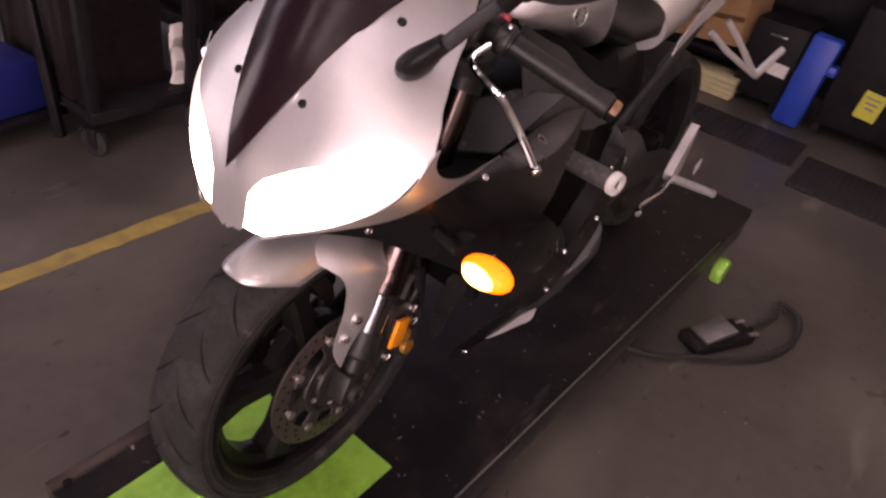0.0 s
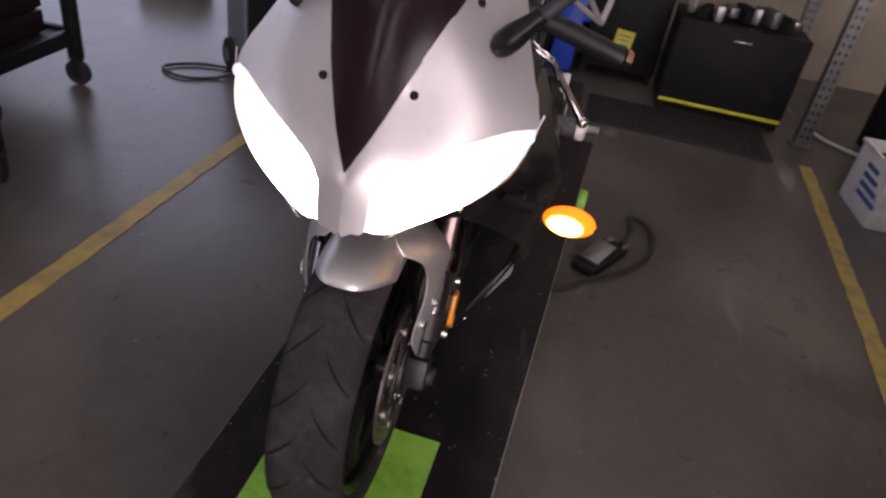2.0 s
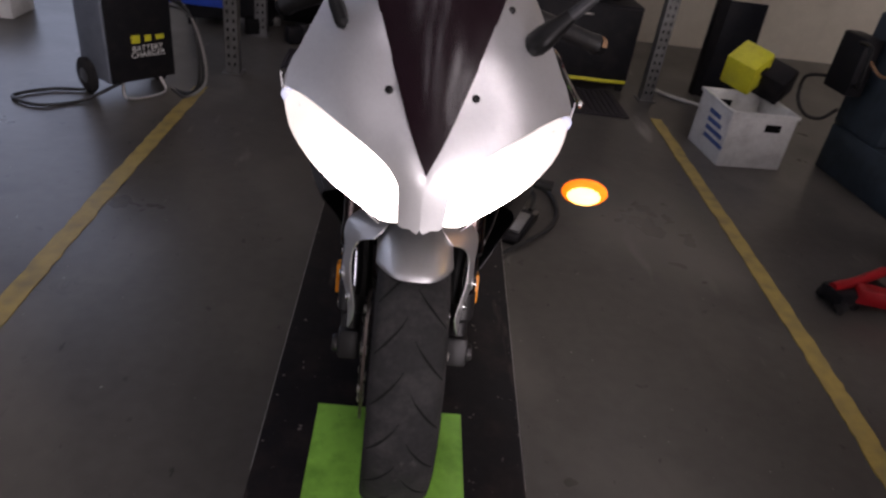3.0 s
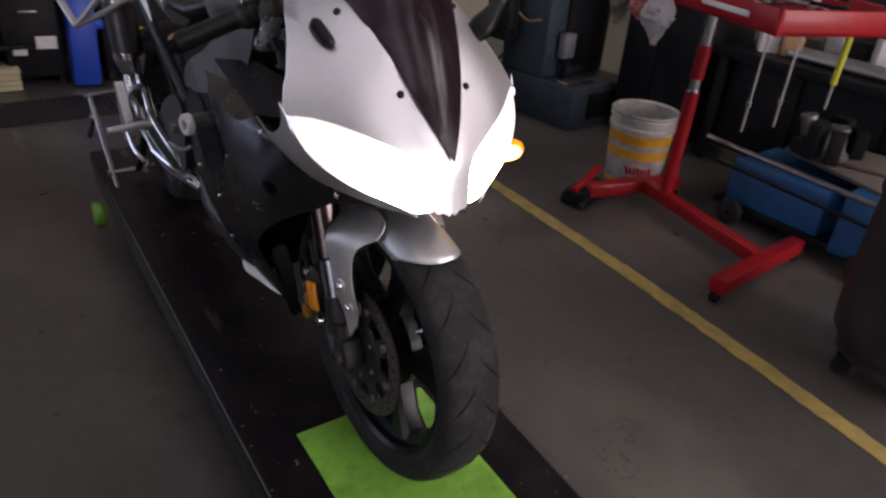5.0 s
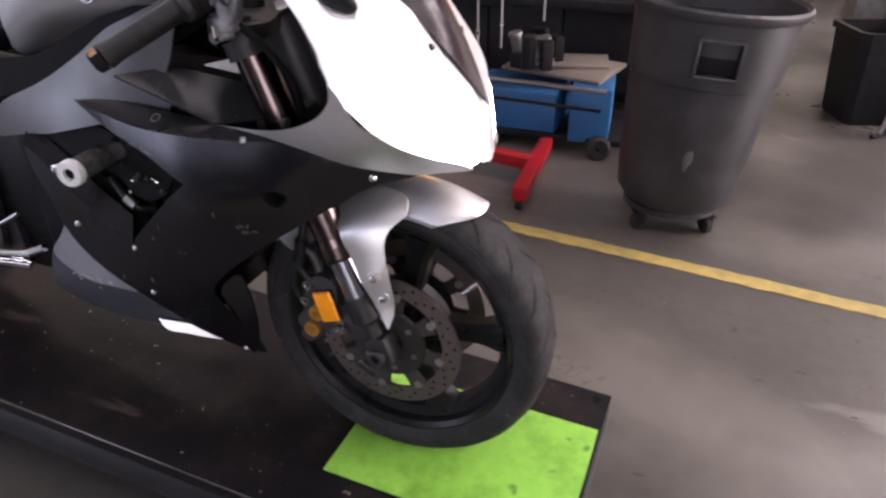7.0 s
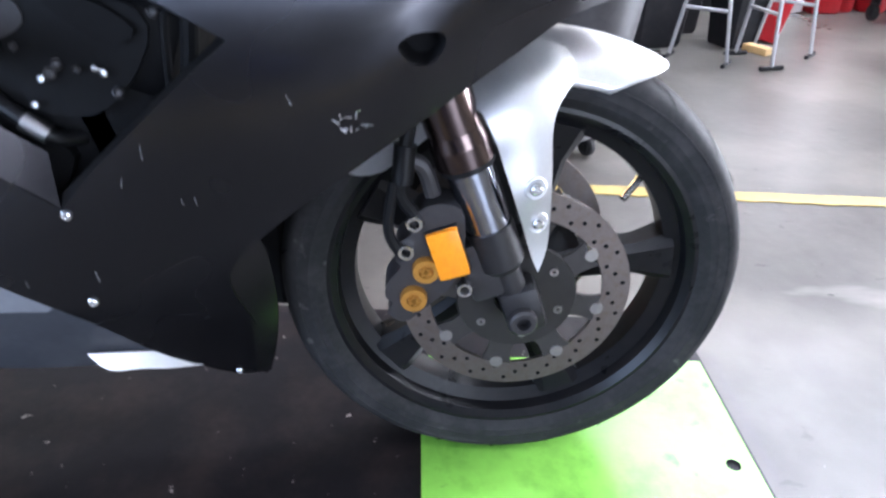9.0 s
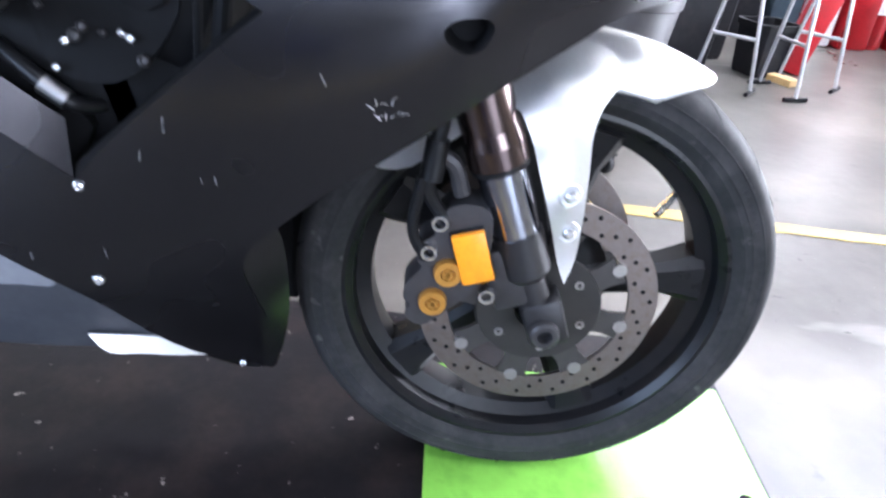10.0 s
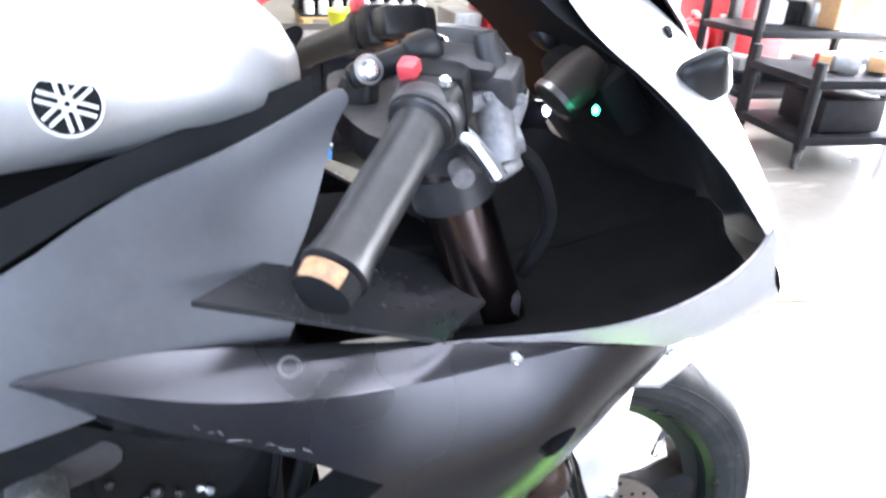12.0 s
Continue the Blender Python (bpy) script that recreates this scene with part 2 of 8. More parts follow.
def veins(m, scale, width, colour, patch):
    """Thin wandering lines, in patches, over a material's colour."""
    n, link = m.node_tree.nodes, m.node_tree.links
    bsdf = n["Principled BSDF"]
    was = bsdf.inputs["Base Color"].links[0].from_socket
    co, a, b = n.new("ShaderNodeTexCoord"), n.new("ShaderNodeTexNoise"), n.new("ShaderNodeTexNoise")
    a.inputs["Scale"].default_value, a.inputs["Detail"].default_value, a.inputs["Distortion"].default_value = scale, 3, 0.8
    b.inputs["Scale"].default_value, b.inputs["Detail"].default_value = scale * 0.3, 2
    off, mag, thin, where, both_on, mix = n.new("ShaderNodeMath"), n.new("ShaderNodeMath"), n.new("ShaderNodeMapRange"), n.new("ShaderNodeMapRange"), n.new("ShaderNodeMath"), n.new("ShaderNodeMix")
    off.operation, mag.operation, both_on.operation = "SUBTRACT", "ABSOLUTE", "MULTIPLY"
    off.inputs[1].default_value = 0.5
    thin.inputs["From Min"].default_value, thin.inputs["From Max"].default_value = 0.0, width
    thin.inputs["To Min"].default_value, thin.inputs["To Max"].default_value = 1.0, 0.0
    where.inputs["From Min"].default_value, where.inputs["From Max"].default_value = patch, patch + 0.06
    mix.data_type = "RGBA"
    mix.inputs[7].default_value = (*colour, 1)
    for node in (a, b):
        link.new(co.outputs["Object"], node.inputs["Vector"])
    link.new(a.outputs["Fac"], off.inputs[0])
    link.new(off.outputs[0], mag.inputs[0])
    link.new(mag.outputs[0], thin.inputs["Value"])
    link.new(b.outputs["Fac"], where.inputs["Value"])
    link.new(thin.outputs[0], both_on.inputs[0])
    link.new(where.outputs[0], both_on.inputs[1])
    link.new(both_on.outputs[0], mix.inputs[0])
    link.new(was, mix.inputs[6])
    link.new(mix.outputs[2], bsdf.inputs["Base Color"])


soil(concrete, 1.3, 0.50, 0.66, (0.15, 0.138, 0.12), (1, 0.7, 1), 6)
soil(concrete, 0.7, 0.54, 0.70, (0.05, 0.045, 0.04), (0.8, 1, 1), 7)
veins(concrete, 7.0, 0.014, (0.078, 0.072, 0.064), 0.63)
line_paint = material("line_paint", (0.42, 0.31, 0.085), 0.55, vary=0.25, size=0.02, bump=0.08, second=(0.23, 0.185, 0.085), amount=0.85, stain=0.25)
table_black = material("table_black", (0.009, 0.008, 0.0095), 0.4, vary=0.3, size=0.02, bump=0.08, second=(0.035, 0.025, 0.022), amount=0.5, stain=0.15, spec=0.16)
table_edge = material("table_edge", (0.02, 0.02, 0.022), 0.4, vary=0.2, size=0.02, bump=0.05)
worn_metal = material("worn_metal", (0.35, 0.34, 0.33), 0.35, 1.0, size=0.01)
plate_green = material("plate_green", (0.25, 0.57, 0.075), 0.34, vary=0.14, size=0.02, bump=0.05, second=(0.12, 0.3, 0.03), amount=0.75, stain=0.2)
rubber = material("rubber", (0.027, 0.0265, 0.027), 0.62, vary=0.25, size=0.008, bump=0.12, second=(0.055, 0.052, 0.052), amount=0.7, stain=0.12, spec=0.06)
groove_black = material("groove_black", (0.011, 0.011, 0.011), 0.9, spec=0.1)
rim_black = material("rim_black", (0.009, 0.009, 0.010), 0.3, vary=0.2, size=0.02, bump=0.02, second=(0.025, 0.022, 0.02), amount=0.4, coat=0.0, spec=0.22)
disc_steel = material("disc_steel", (0.23, 0.20, 0.185), 0.36, 0.85, vary=0.15, size=0.004, bump=0.04, second=(0.2, 0.15, 0.12), amount=0.6)
button_steel = material("button_steel", (0.42, 0.40, 0.38), 0.35, 0.8, size=0.004)
arm_grey = material("arm_grey", (0.055, 0.05, 0.047), 0.5, 0.4, size=0.01)
carrier_grey = material("carrier_grey", (0.035, 0.032, 0.03), 0.5, 0.4, size=0.01)
cast_grey = material("cast_grey", (0.05, 0.047, 0.048), 0.45, 0.4, vary=0.2, size=0.008, bump=0.08)
cast_rough = material("cast_rough", (0.19, 0.185, 0.19), 0.55, 0.3, vary=0.35, size=0.005, bump=0.35, second=(0.08, 0.075, 0.075), amount=0.8)
cast_dark = material("cast_dark", (0.02, 0.019, 0.02), 0.45, 0.2, vary=0.25, size=0.006, bump=0.15)
chrome = material("chrome", (0.75, 0.76, 0.78), 0.1, 1.0, vary=0.03, size=0.01, bump=0)
slider_steel = material("slider_steel", (0.36, 0.375, 0.42), 0.2, 1.0, vary=0.06, size=0.01, bump=0.02)
fork_bronze = material("fork_bronze", (0.125, 0.095, 0.09), 0.22, 1.0, vary=0.1, size=0.01, bump=0.02)
bolt_steel = material("bolt_steel", (0.6, 0.6, 0.6), 0.25, 1.0, size=0.004)
gold_cap = material("gold_cap", (0.55, 0.27, 0.05), 0.4, 0.6, vary=0.2, size=0.004)
silver_paint = material("silver_paint", (0.70, 0.70, 0.71), 0.42, 0.8, vary=0.05, size=0.004, bump=0.015, second=(0.66, 0.66, 0.67), coat=0.12)
grey_paint = material("grey_paint", (0.10, 0.10, 0.106), 0.36, 0.35, vary=0.08, size=0.006, bump=0.03, second=(0.075, 0.073, 0.076), amount=0.7, stain=0.06)
matt_black = material("matt_black", (0.055, 0.054, 0.059), 0.26, 0.9, vary=0.05, size=0.006, bump=0.0, second=(0.06, 0.059, 0.064), amount=0.0, stain=0.05)
for node in matt_black.node_tree.nodes:
    if node.type == "TEX_NOISE":
        node.inputs["Detail"].default_value = 1
trim_black = material("trim_black", (0.018, 0.018, 0.019), 0.25, vary=0.2, size=0.01, bump=0.03, spec=0.35)
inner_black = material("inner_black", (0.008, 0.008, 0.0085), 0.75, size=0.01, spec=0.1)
shell_grey = material("shell_grey", (0.032, 0.034, 0.038), 0.5, vary=0.2, size=0.01, bump=0.05, second=(0.06, 0.06, 0.065), amount=0.5)
grip_rubber = material("grip_rubber", (0.012, 0.012, 0.013), 0.42, vary=0.3, size=0.006, bump=0.2, second=(0.03, 0.028, 0.027), amount=0.6, stain=0.3, spec=0.3)
plastic_black = material("plastic_black", (0.009, 0.009, 0.0095), 0.38, size=0.006, bump=0.06, spec=0.22)
engine_black = material("engine_black", (0.006, 0.006, 0.0065), 0.5, 0.0, vary=0.3, size=0.01, bump=0.3, spec=0.14)
pan_blue = material("pan_blue", (0.085, 0.09, 0.105), 0.38, 0.5, vary=0.12, size=0.008, bump=0.05, second=(0.15, 0.155, 0.17), amount=0.6, stain=0.08)
pan_silver = material("pan_silver", (0.36, 0.37, 0.40), 0.36, 0.5, vary=0.08, size=0.008, bump=0.04, second=(0.24, 0.25, 0.28), amount=0.6, stain=0.07)
knurled = material("knurled", (0.07, 0.07, 0.068), 0.6, 0.2, vary=0.5, size=0.004, bump=0.5, second=(0.2, 0.2, 0.19), amount=0.7)
tube_alloy = material("tube_alloy", (0.55, 0.55, 0.54), 0.4, 0.6, vary=0.12, size=0.01, bump=0.04)
chalk = material("chalk", (0.7, 0.7, 0.7), 0.7, size=0.004)
scratch_grey = material("scratch_grey", (0.3, 0.3, 0.3), 0.6, size=0.004)
scraped = material("scraped", (0.32, 0.17, 0.08), 0.6, vary=0.4, size=0.004, bump=0.3, second=(0.1, 0.07, 0.05), amount=0.8)
soil(table_black, 45.0, 0.69, 0.76, (0.3, 0.27, 0.25))
soil(table_black, 9.0, 0.66, 0.74, (0.09, 0.07, 0.06), (1, 0.2, 1))
soil(rubber, 25.0, 0.66, 0.74, (0.1, 0.095, 0.09), (1, 1, 1))
soil(plate_green, 16.0, 0.66, 0.74, (0.07, 0.16, 0.03))
amber = material("amber", (0.95, 0.33, 0.01), 0.3, size=0.004, bump=0.05, second=(0.8, 0.25, 0.01))

# ---- the hall ----
wall_paint = material("wall_paint", (0.62, 0.57, 0.46), 0.7, vary=0.06, size=0.05, bump=0.05, second=(0.42, 0.38, 0.3), amount=0.5, stain=0.06)
ceiling_paint = material("ceiling_paint", (0.14, 0.14, 0.145), 0.8, size=0.1)
tube_light = glowing("tube_light", (1.0, 0.97, 0.94), 2.6)

bm = bmesh.new()
bmesh.ops.create_grid(bm, x_segments=2, y_segments=2, size=1, matrix=Matrix.Translation((1.5, -1, 0)) @ Matrix.Diagonal((40, 40, 1, 1)))
solo("floor", bm, concrete, "stained worn grey concrete workshop floor", "floor", kind="structure")


def stripe(pts, width, label):
    """A painted floor line, 2 mm thick with uneven edges."""
    rng = random.Random(4)
    bm = bmesh.new()
    line = spline([(*p, 0) for p in pts], 30)
    row = []
    for i, p in enumerate(line):
        d = (line[min(i + 1, len(line) - 1)] - line[max(i - 1, 0)]).normalized()
        across = V((-d.y, d.x, 0))
        l, r = width / 2 + rng.uniform(-0.004, 0.004), width / 2 + rng.uniform(-0.004, 0.004)
        row.append([bm.verts.new(p + across * l + V((0, 0, z))) for z in (0.0005, 0.004)] + [bm.verts.new(p - across * r + V((0, 0, z))) for z in (0.004, 0.0005)])
    for p, q in zip(row, row[1:]):
        for k in range(3):
            bm.faces.new((p[k], p[k + 1], q[k + 1], q[k]))
    solo("floor_line", bm, line_paint, label, "floor marking", "floor lines", "structure", smooth=False)


stripe(((-1.245, -3.0), (-1.215, -1.5), (-1.187, 0.0), (-1.165, 1.4), (-1.13, 2.75)), 0.07, "worn yellow painted bay line on concrete")
stripe(((1.05, -3.0), (1.265, -1.1), (1.40, 0.0), (1.485, 1.0), (1.585, 3.02)), 0.07, "dirty yellow painted bay line on concrete")


def wall(name, lo, hi, openings=(), label="cream painted block wall", along="x", mat=wall_paint, thick=0.2, height=4.2):
    """A wall along an axis from lo to hi = (a, b) at the cross place; openings: (a, b, z0, z1)."""
    bm = bmesh.new()
    a0, b0, at = lo, hi[0], hi[1]
    cuts = sorted(openings)
    spans, x = [], a0
    for a, b, z0, z1 in cuts:
        spans += [(x, a, 0, height), (a, b, z1, height)] + ([(a, b, 0, z0)] if z0 > 0 else [])
        x = b
    spans.append((x, b0, 0, height))
    for a, b, z0, z1 in spans:
        if b - a > 0.01 and z1 - z0 > 0.01:
            c, s = ((a + b) / 2, at, (z0 + z1) / 2), (b - a, thick, z1 - z0)
            box(bm, c if along == "x" else (c[1], c[0], c[2]), s if along == "x" else (s[1], s[0], s[2]))
    solo(name, bm, mat, label, "wall", kind="structure", smooth=False)


wall("wall_north", -6.5, (12.2, 5.1), [(-5.7, -2.3, 0, 3.4)])
# west wall is out of view, dark to hold back fill on the bike
wall("wall_west", -8.5, (5.0, -6.5), [(-4.8, -1.7, 0, 3.2), (-1.4, 4.4, 2.05, 3.45)], along="y", mat=material("wall_grey", (0.12, 0.12, 0.125), 0.7, size=0.05), label="unseen west wall, dark grey to hold back light on the bike")
wall("wall_south", -6.4, (12.2, -8.5), [(0.5, 6.5, 0, 3.6)])
wall("wall_east", -8.4, (5.0, 12.2), along="y")
# ceiling is out of view, dark so that reflections gain contrast
bm = bmesh.new()
box(bm, (2.85, -1.7, 4.3), (19.4, 14.2, 0.2))
solo("ceiling", bm, ceiling_paint, "unseen grey ceiling, dark for contrasty reflections", "ceiling", kind="structure", smooth=False)


# fixtures are out of view; their places and strengths are made up
def strip_light(x, y, glow=tube_light, w=0.5):
    ob = thing("ceiling_light", (x, y, 4.2), "added white fluorescent ceiling light with a diffuser, out of view", "ceiling light", "ceiling lights")
    bm = bmesh.new()
    box(bm, (x, y, 4.17), (w, 2.5, 0.06), bevel=0.01)
    part("housing", bm, ceiling_paint, ob)
    bm = bmesh.new()
    box(bm, (x, y, 4.13), (w - 0.06, 2.4, 0.03), bevel=0.008)
    part("diffuser", bm, glow, ob, "glowing white diffuser")


# added overhead fill for the sheen on fairing, tank and nose
body_fill = glowing("body_fill", (0.97, 0.97, 1.0), 6.8)
for x, y in ((-1.75, -0.2), (-0.5, -0.2), (0.75, -0.2), (0.4, -3.0), (-0.9, -3.0), (0.35, 2.4)):
    strip_light(x, y, body_fill, 0.36)
# added to brighten the cream north wall
wall_fill = glowing("wall_fill", (1.0, 0.96, 0.9), 5.5)
for x, y in ((1.3, 4.0), (2.7, 4.0)):
    strip_light(x, y, wall_fill, 0.36)
# added to brighten the floor in the south-east
floor_fill = glowing("floor_fill", (1.0, 0.98, 0.96), 24.0)
for x, y in ((2.9, -3.2), (4.4, -3.4), (3.6, -6.0)):
    strip_light(x, y, floor_fill)
for x, y in ((1.2, -4.0), (4.6, -1.5), (4.6, 2.2), (8.2, -1.0)):
    strip_light(x, y)

# ---- the lift ----
lift = thing("motorcycle_lift", (0.015, 0.05, 0), "low black steel motorcycle lift table on the floor", "lift")
TX0, TX1, TY0, TY1, TZ = -0.283, 0.300, -0.365, 1.87, 0.249
DECK = [(-0.276, TY0), (0.285, TY0), (0.338, TY1), (-0.276, TY1)]


def rim_line(s, inward):
    """The two ends of a long edge of the deck, moved inwards."""
    a, b = (DECK[1], DECK[2]) if s > 0 else (DECK[0], DECK[3])
    return V((a[0] - s * inward, a[1] + 0.006, 0)), V((b[0] - s * inward, b[1] - 0.006, 0))


def edge_bar(name, s, inward, z, w, h, mat, label="", cut=0.0):
    a, b = rim_line(s, inward)
    d = (b - a).normalized()
    a, b = a + d * cut, b - d * cut
    q = (b - a).to_track_quat("X", "Z").to_matrix().to_4x4()
    part(name, box(bmesh.new(), (a + b) / 2 + V((0, 0, z)), ((b - a).length, w, h), q, min(w, h) * 0.14), mat, lift, label)


part("deck", plate(bmesh.new(), DECK, TZ - 0.04, 0.04, "z"), table_black, lift, "scuffed black steel deck")
both(lambda s: edge_bar("side_rail", s, 0.012, TZ - 0.082, 0.022, 0.08, table_edge))
both(lambda s: edge_bar("edge_wear", s, -0.0015, TZ - 0.006, 0.003, 0.004, worn_metal, "bare worn metal edge", 0.3))
part("front_lip", box(bmesh.new(), (0.004, TY0 + 0.006, TZ - 0.082), (0.52, 0.016, 0.08), bevel=0.003), table_edge, lift)
part("rear_lip", box(bmesh.new(), (0.03, TY1 - 0.006, TZ - 0.082), (0.57, 0.016, 0.08), bevel=0.003), table_edge, lift)
part("base", box(bmesh.new(), (0.02, 0.76, 0.095), (0.44, 2.0, 0.165), bevel=0.01), inner_black, lift)
for x in (-0.248, 0.258):
    bm = bmesh.new()
    rod(bm, (x, TY0 + 0.03, TZ), (x, TY0 + 0.03, TZ + 0.003), 0.009)
    part("hole_rim", bm, inner_black, lift)
both(lambda s: part("roller", lathe(bmesh.new(), [(0.012, -0.02), (0.045, -0.02), (0.05, -0.012), (0.05, 0.012), (0.045, 0.02), (0.012, 0.02)], (0.025 + s * 0.325, 1.72, 0.05), (1, 0, 0), 24, True), plate_green, lift, "green painted roller"))
# green wheel plate, with a folded front edge and a hole
bm = bmesh.new()
GX0, GX1, GY0, GY1, GZ = -0.166, 0.161, -0.355, 0.128, TZ + 0.0045
HX, HY, HR = -0.072, -0.325, 0.011
ring = [bm.verts.new((HX + HR * math.cos(a), HY + HR * math.sin(a), GZ)) for a in (2 * math.pi * k / 16 for k in range(16))]
rim_v = []
for k in range(16):
    a = 2 * math.pi * k / 16
    u, v = math.cos(a), math.sin(a)
    s = 0.024 / max(abs(u), abs(v))
    rim_v.append(bm.verts.new((HX + u * s, HY + v * s, GZ)))
for k in range(16):
    bm.faces.new((ring[k], ring[(k + 1) % 16], rim_v[(k + 1) % 16], rim_v[k]))
corner = [bm.verts.new(p) for p in ((GX0, GY0, GZ), (GX1, GY0, GZ), (GX1, GY1, GZ), (GX0, GY1, GZ))]
inner = [rim_v[10], rim_v[14], rim_v[2], rim_v[6]]
bm.faces.new((corner[0], corner[1], rim_v[14], rim_v[13], rim_v[12], rim_v[11], rim_v[10]))
bm.faces.new((corner[1], corner[2], rim_v[2], rim_v[1], rim_v[0], rim_v[15], rim_v[14]))
bm.faces.new((corner[2], corner[3], rim_v[6], rim_v[5], rim_v[4], rim_v[3], rim_v[2]))
bm.faces.new((corner[3], corner[0], rim_v[10], rim_v[9], rim_v[8], rim_v[7], rim_v[6]))
for a, b in zip(corner, corner[1:] + corner[:1]):
    c, d = (bm.verts.new(p.co - V((0, 0, 0.004))) for p in (a, b))
    bm.faces.new((a, c, d, b))
bmesh.ops.remove_doubles(bm, verts=bm.verts, dist=1e-5)
box(bm, ((GX0 + GX1) / 2, GY0 - 0.002, GZ - 0.018), (GX1 - GX0, 0.0038, 0.034))
green = solo("wheel_plate", bm, plate_green, "bright green painted steel plate under the front wheel", "plate", smooth=False)
# the deck stands slightly nose down
TILT = Matrix.Translation((0, 0.05, TZ)) @ Matrix.Rotation(-0.02, 4, "Z") @ Matrix.Rotation(0.035, 4, "X") @ Matrix.Translation((0, -0.05, -TZ))
green.matrix_basis = TILT.copy()
lift.matrix_basis = TILT @ lift.matrix_basis

# ---- the motorcycle ----
bike = thing("motorcycle", (0, 0.7, TZ), "silver and matt black sports motorcycle with lit headlamps on a lift", "motorcycle")
WC = V((0.004, 0.014, 0.538))  # front axle
WR = 0.290


def wheel(name, c, R, width, discs, parent):
    hubob = part(name, lathe(bmesh.new(), [(0.012, -0.055), (0.03, -0.055), (0.034, -0.03), (0.03, 0), (0.034, 0.03), (0.03, 0.055), (0.012, 0.055)], c, (1, 0, 0), 32, True), rim_black, parent)
    h = width / 2
    prof = [(R - 0.062, -h * 0.78), (R - 0.056, -h * 0.9), (R - 0.048, -h * 0.955), (R - 0.0465, -h * 0.975), (R - 0.0445, -h * 0.972), (R - 0.039, -h * 0.994), (R - 0.0384, -h * 1.006), (R - 0.0372, -h * 1.006), (R - 0.0366, -h * 1.0), (R - 0.026, -h * 1.0), (R - 0.0255, -h * 1.012), (R - 0.0243, -h * 1.012), (R - 0.0238, -h * 0.995), (R - 0.018, -h * 0.975), (R - 0.008, -h * 0.8), (R - 0.0018, -h * 0.45), (R, 0)]
    prof = prof + [(r, -x) for r, x in prof[-2::-1]]
    inner = [(R - 0.066, h * 0.7), (R - 0.06, 0), (R - 0.066, -h * 0.7)]
    bm = lathe(bmesh.new(), prof + inner, c, (1, 0, 0), 96, True)
    part("tyre", bm, rubber, hubob, "black sports tyre with slanted tread grooves")
    rr = R - 0.062
    rim = [(rr + 0.001, -h * 0.8), (rr + 0.005, -h * 0.84), (rr - 0.002, -h * 0.86), (rr - 0.01, -h * 0.72), (rr - 0.012, -h * 0.45), (rr - 0.03, -h * 0.33), (rr - 0.032, 0)]
    rim = rim + [(r, -x) for r, x in rim[-2::-1]]
    back = [(rr - 0.004, h * 0.66), (rr - 0.02, 0), (rr - 0.004, -h * 0.66)]
    part("rim", lathe(bmesh.new(), rim + back, c, (1, 0, 0), 96, True), rim_black, hubob, "glossy black cast rim")
    for k in range(5):
        for off in (0.0,):
            a = math.radians(175 + 72 * k)
            d0, d1 = V((0, math.cos(a + off * 0.6), math.sin(a + off * 0.6))), V((0, math.cos(a + off), math.sin(a + off)))
            n = V((1, 0, 0))
            rings = []
            for r, d, w, t in ((0.026, d0, 0.03, 0.034), (0.09, d1, 0.021, 0.026), (0.16, d1, 0.022, 0.024), (rr - 0.022, d1, 0.036, 0.03)):
                side = d.cross(n)
                rings.append([c + d * r + side * w * sx + n * t * sy for sx, sy in ((-1, -0.6), (-0.6, -1), (0.6, -1), (1, -0.6), (1, 0.6), (0.6, 1), (-0.6, 1), (-1, 0.6))])
            part("spoke", loft(bmesh.new(), rings), rim_black, hubob)
    # added dark disc that keeps the bright floor from showing through the carriers
    part("hub_shell", lathe(bmesh.new(), [(0.0, -0.02), (0.07, -0.02), (0.094, -0.012), (0.094, 0.012), (0.07, 0.02), (0.0, 0.02)], c, (1, 0, 0), 40), rim_black, hubob)
    e = V((0, -math.cos(radians(40)), math.sin(radians(40))))
    part("valve_stem", rod(bmesh.new(), c + e * (rr - 0.03) - V((0.012, 0, 0)), c + e * (rr - 0.062) - V((0.03, 0, 0)), 0.0048, segs=10), bolt_steel, hubob)
    # moulded marks on the sidewalls, too worn to read
    rng = random.Random(21)
    for sgn in (-1, 1):
        for a0, count, tall in ((0.35, 9, 0.008), (2.5, 7, 0.006), (4.3, 10, 0.007)):
            bm = bmesh.new()
            for k in range(count):
                a = a0 + 0.035 * k
                e = V((0, math.cos(a), math.sin(a)))
                box(bm, c + e * (R - 0.0315) + V((sgn * h * 1.0, 0, 0)), (0.0016, rng.uniform(0.002, 0.006), tall * rng.uniform(0.8, 1)), Matrix.Rotation(a - math.pi / 2, 4, "X"))
            part("moulded_mark", bm, rubber, hubob)["kind"] = "stuff"
    # tread grooves, slanted dark bars just proud of the tyre
    for sgn in (-1, 1):
        for k in range(22):
            a0 = 2 * math.pi * k / 22 + (0.12 if sgn > 0 else 0)
            pts = []
            for i in range(7):
                t = i / 6
                x = sgn * h * (0.12 + 0.8 * t)
                a = a0 + 0.20 * t**0.8
                q = abs(x) / h
                r = R - 0.0165 * q**2.8 - (0.0007 if q < 0.45 else 0.0)
                pts.append((r, x, a))
            bm = bmesh.new()
            rows = []
            for i, (r, x, a) in enumerate(pts):
                w = 0.0024 * (0.35 + math.sin(math.pi * min(max(i / 6, 0.05), 0.95)))
                p = lambda da, dr: c + V((x, (r + dr) * math.cos(a + da / R), (r + dr) * math.sin(a + da / R)))
                rows.append([bm.verts.new(p(-w, 0.0012)), bm.verts.new(p(w, 0.0012))])
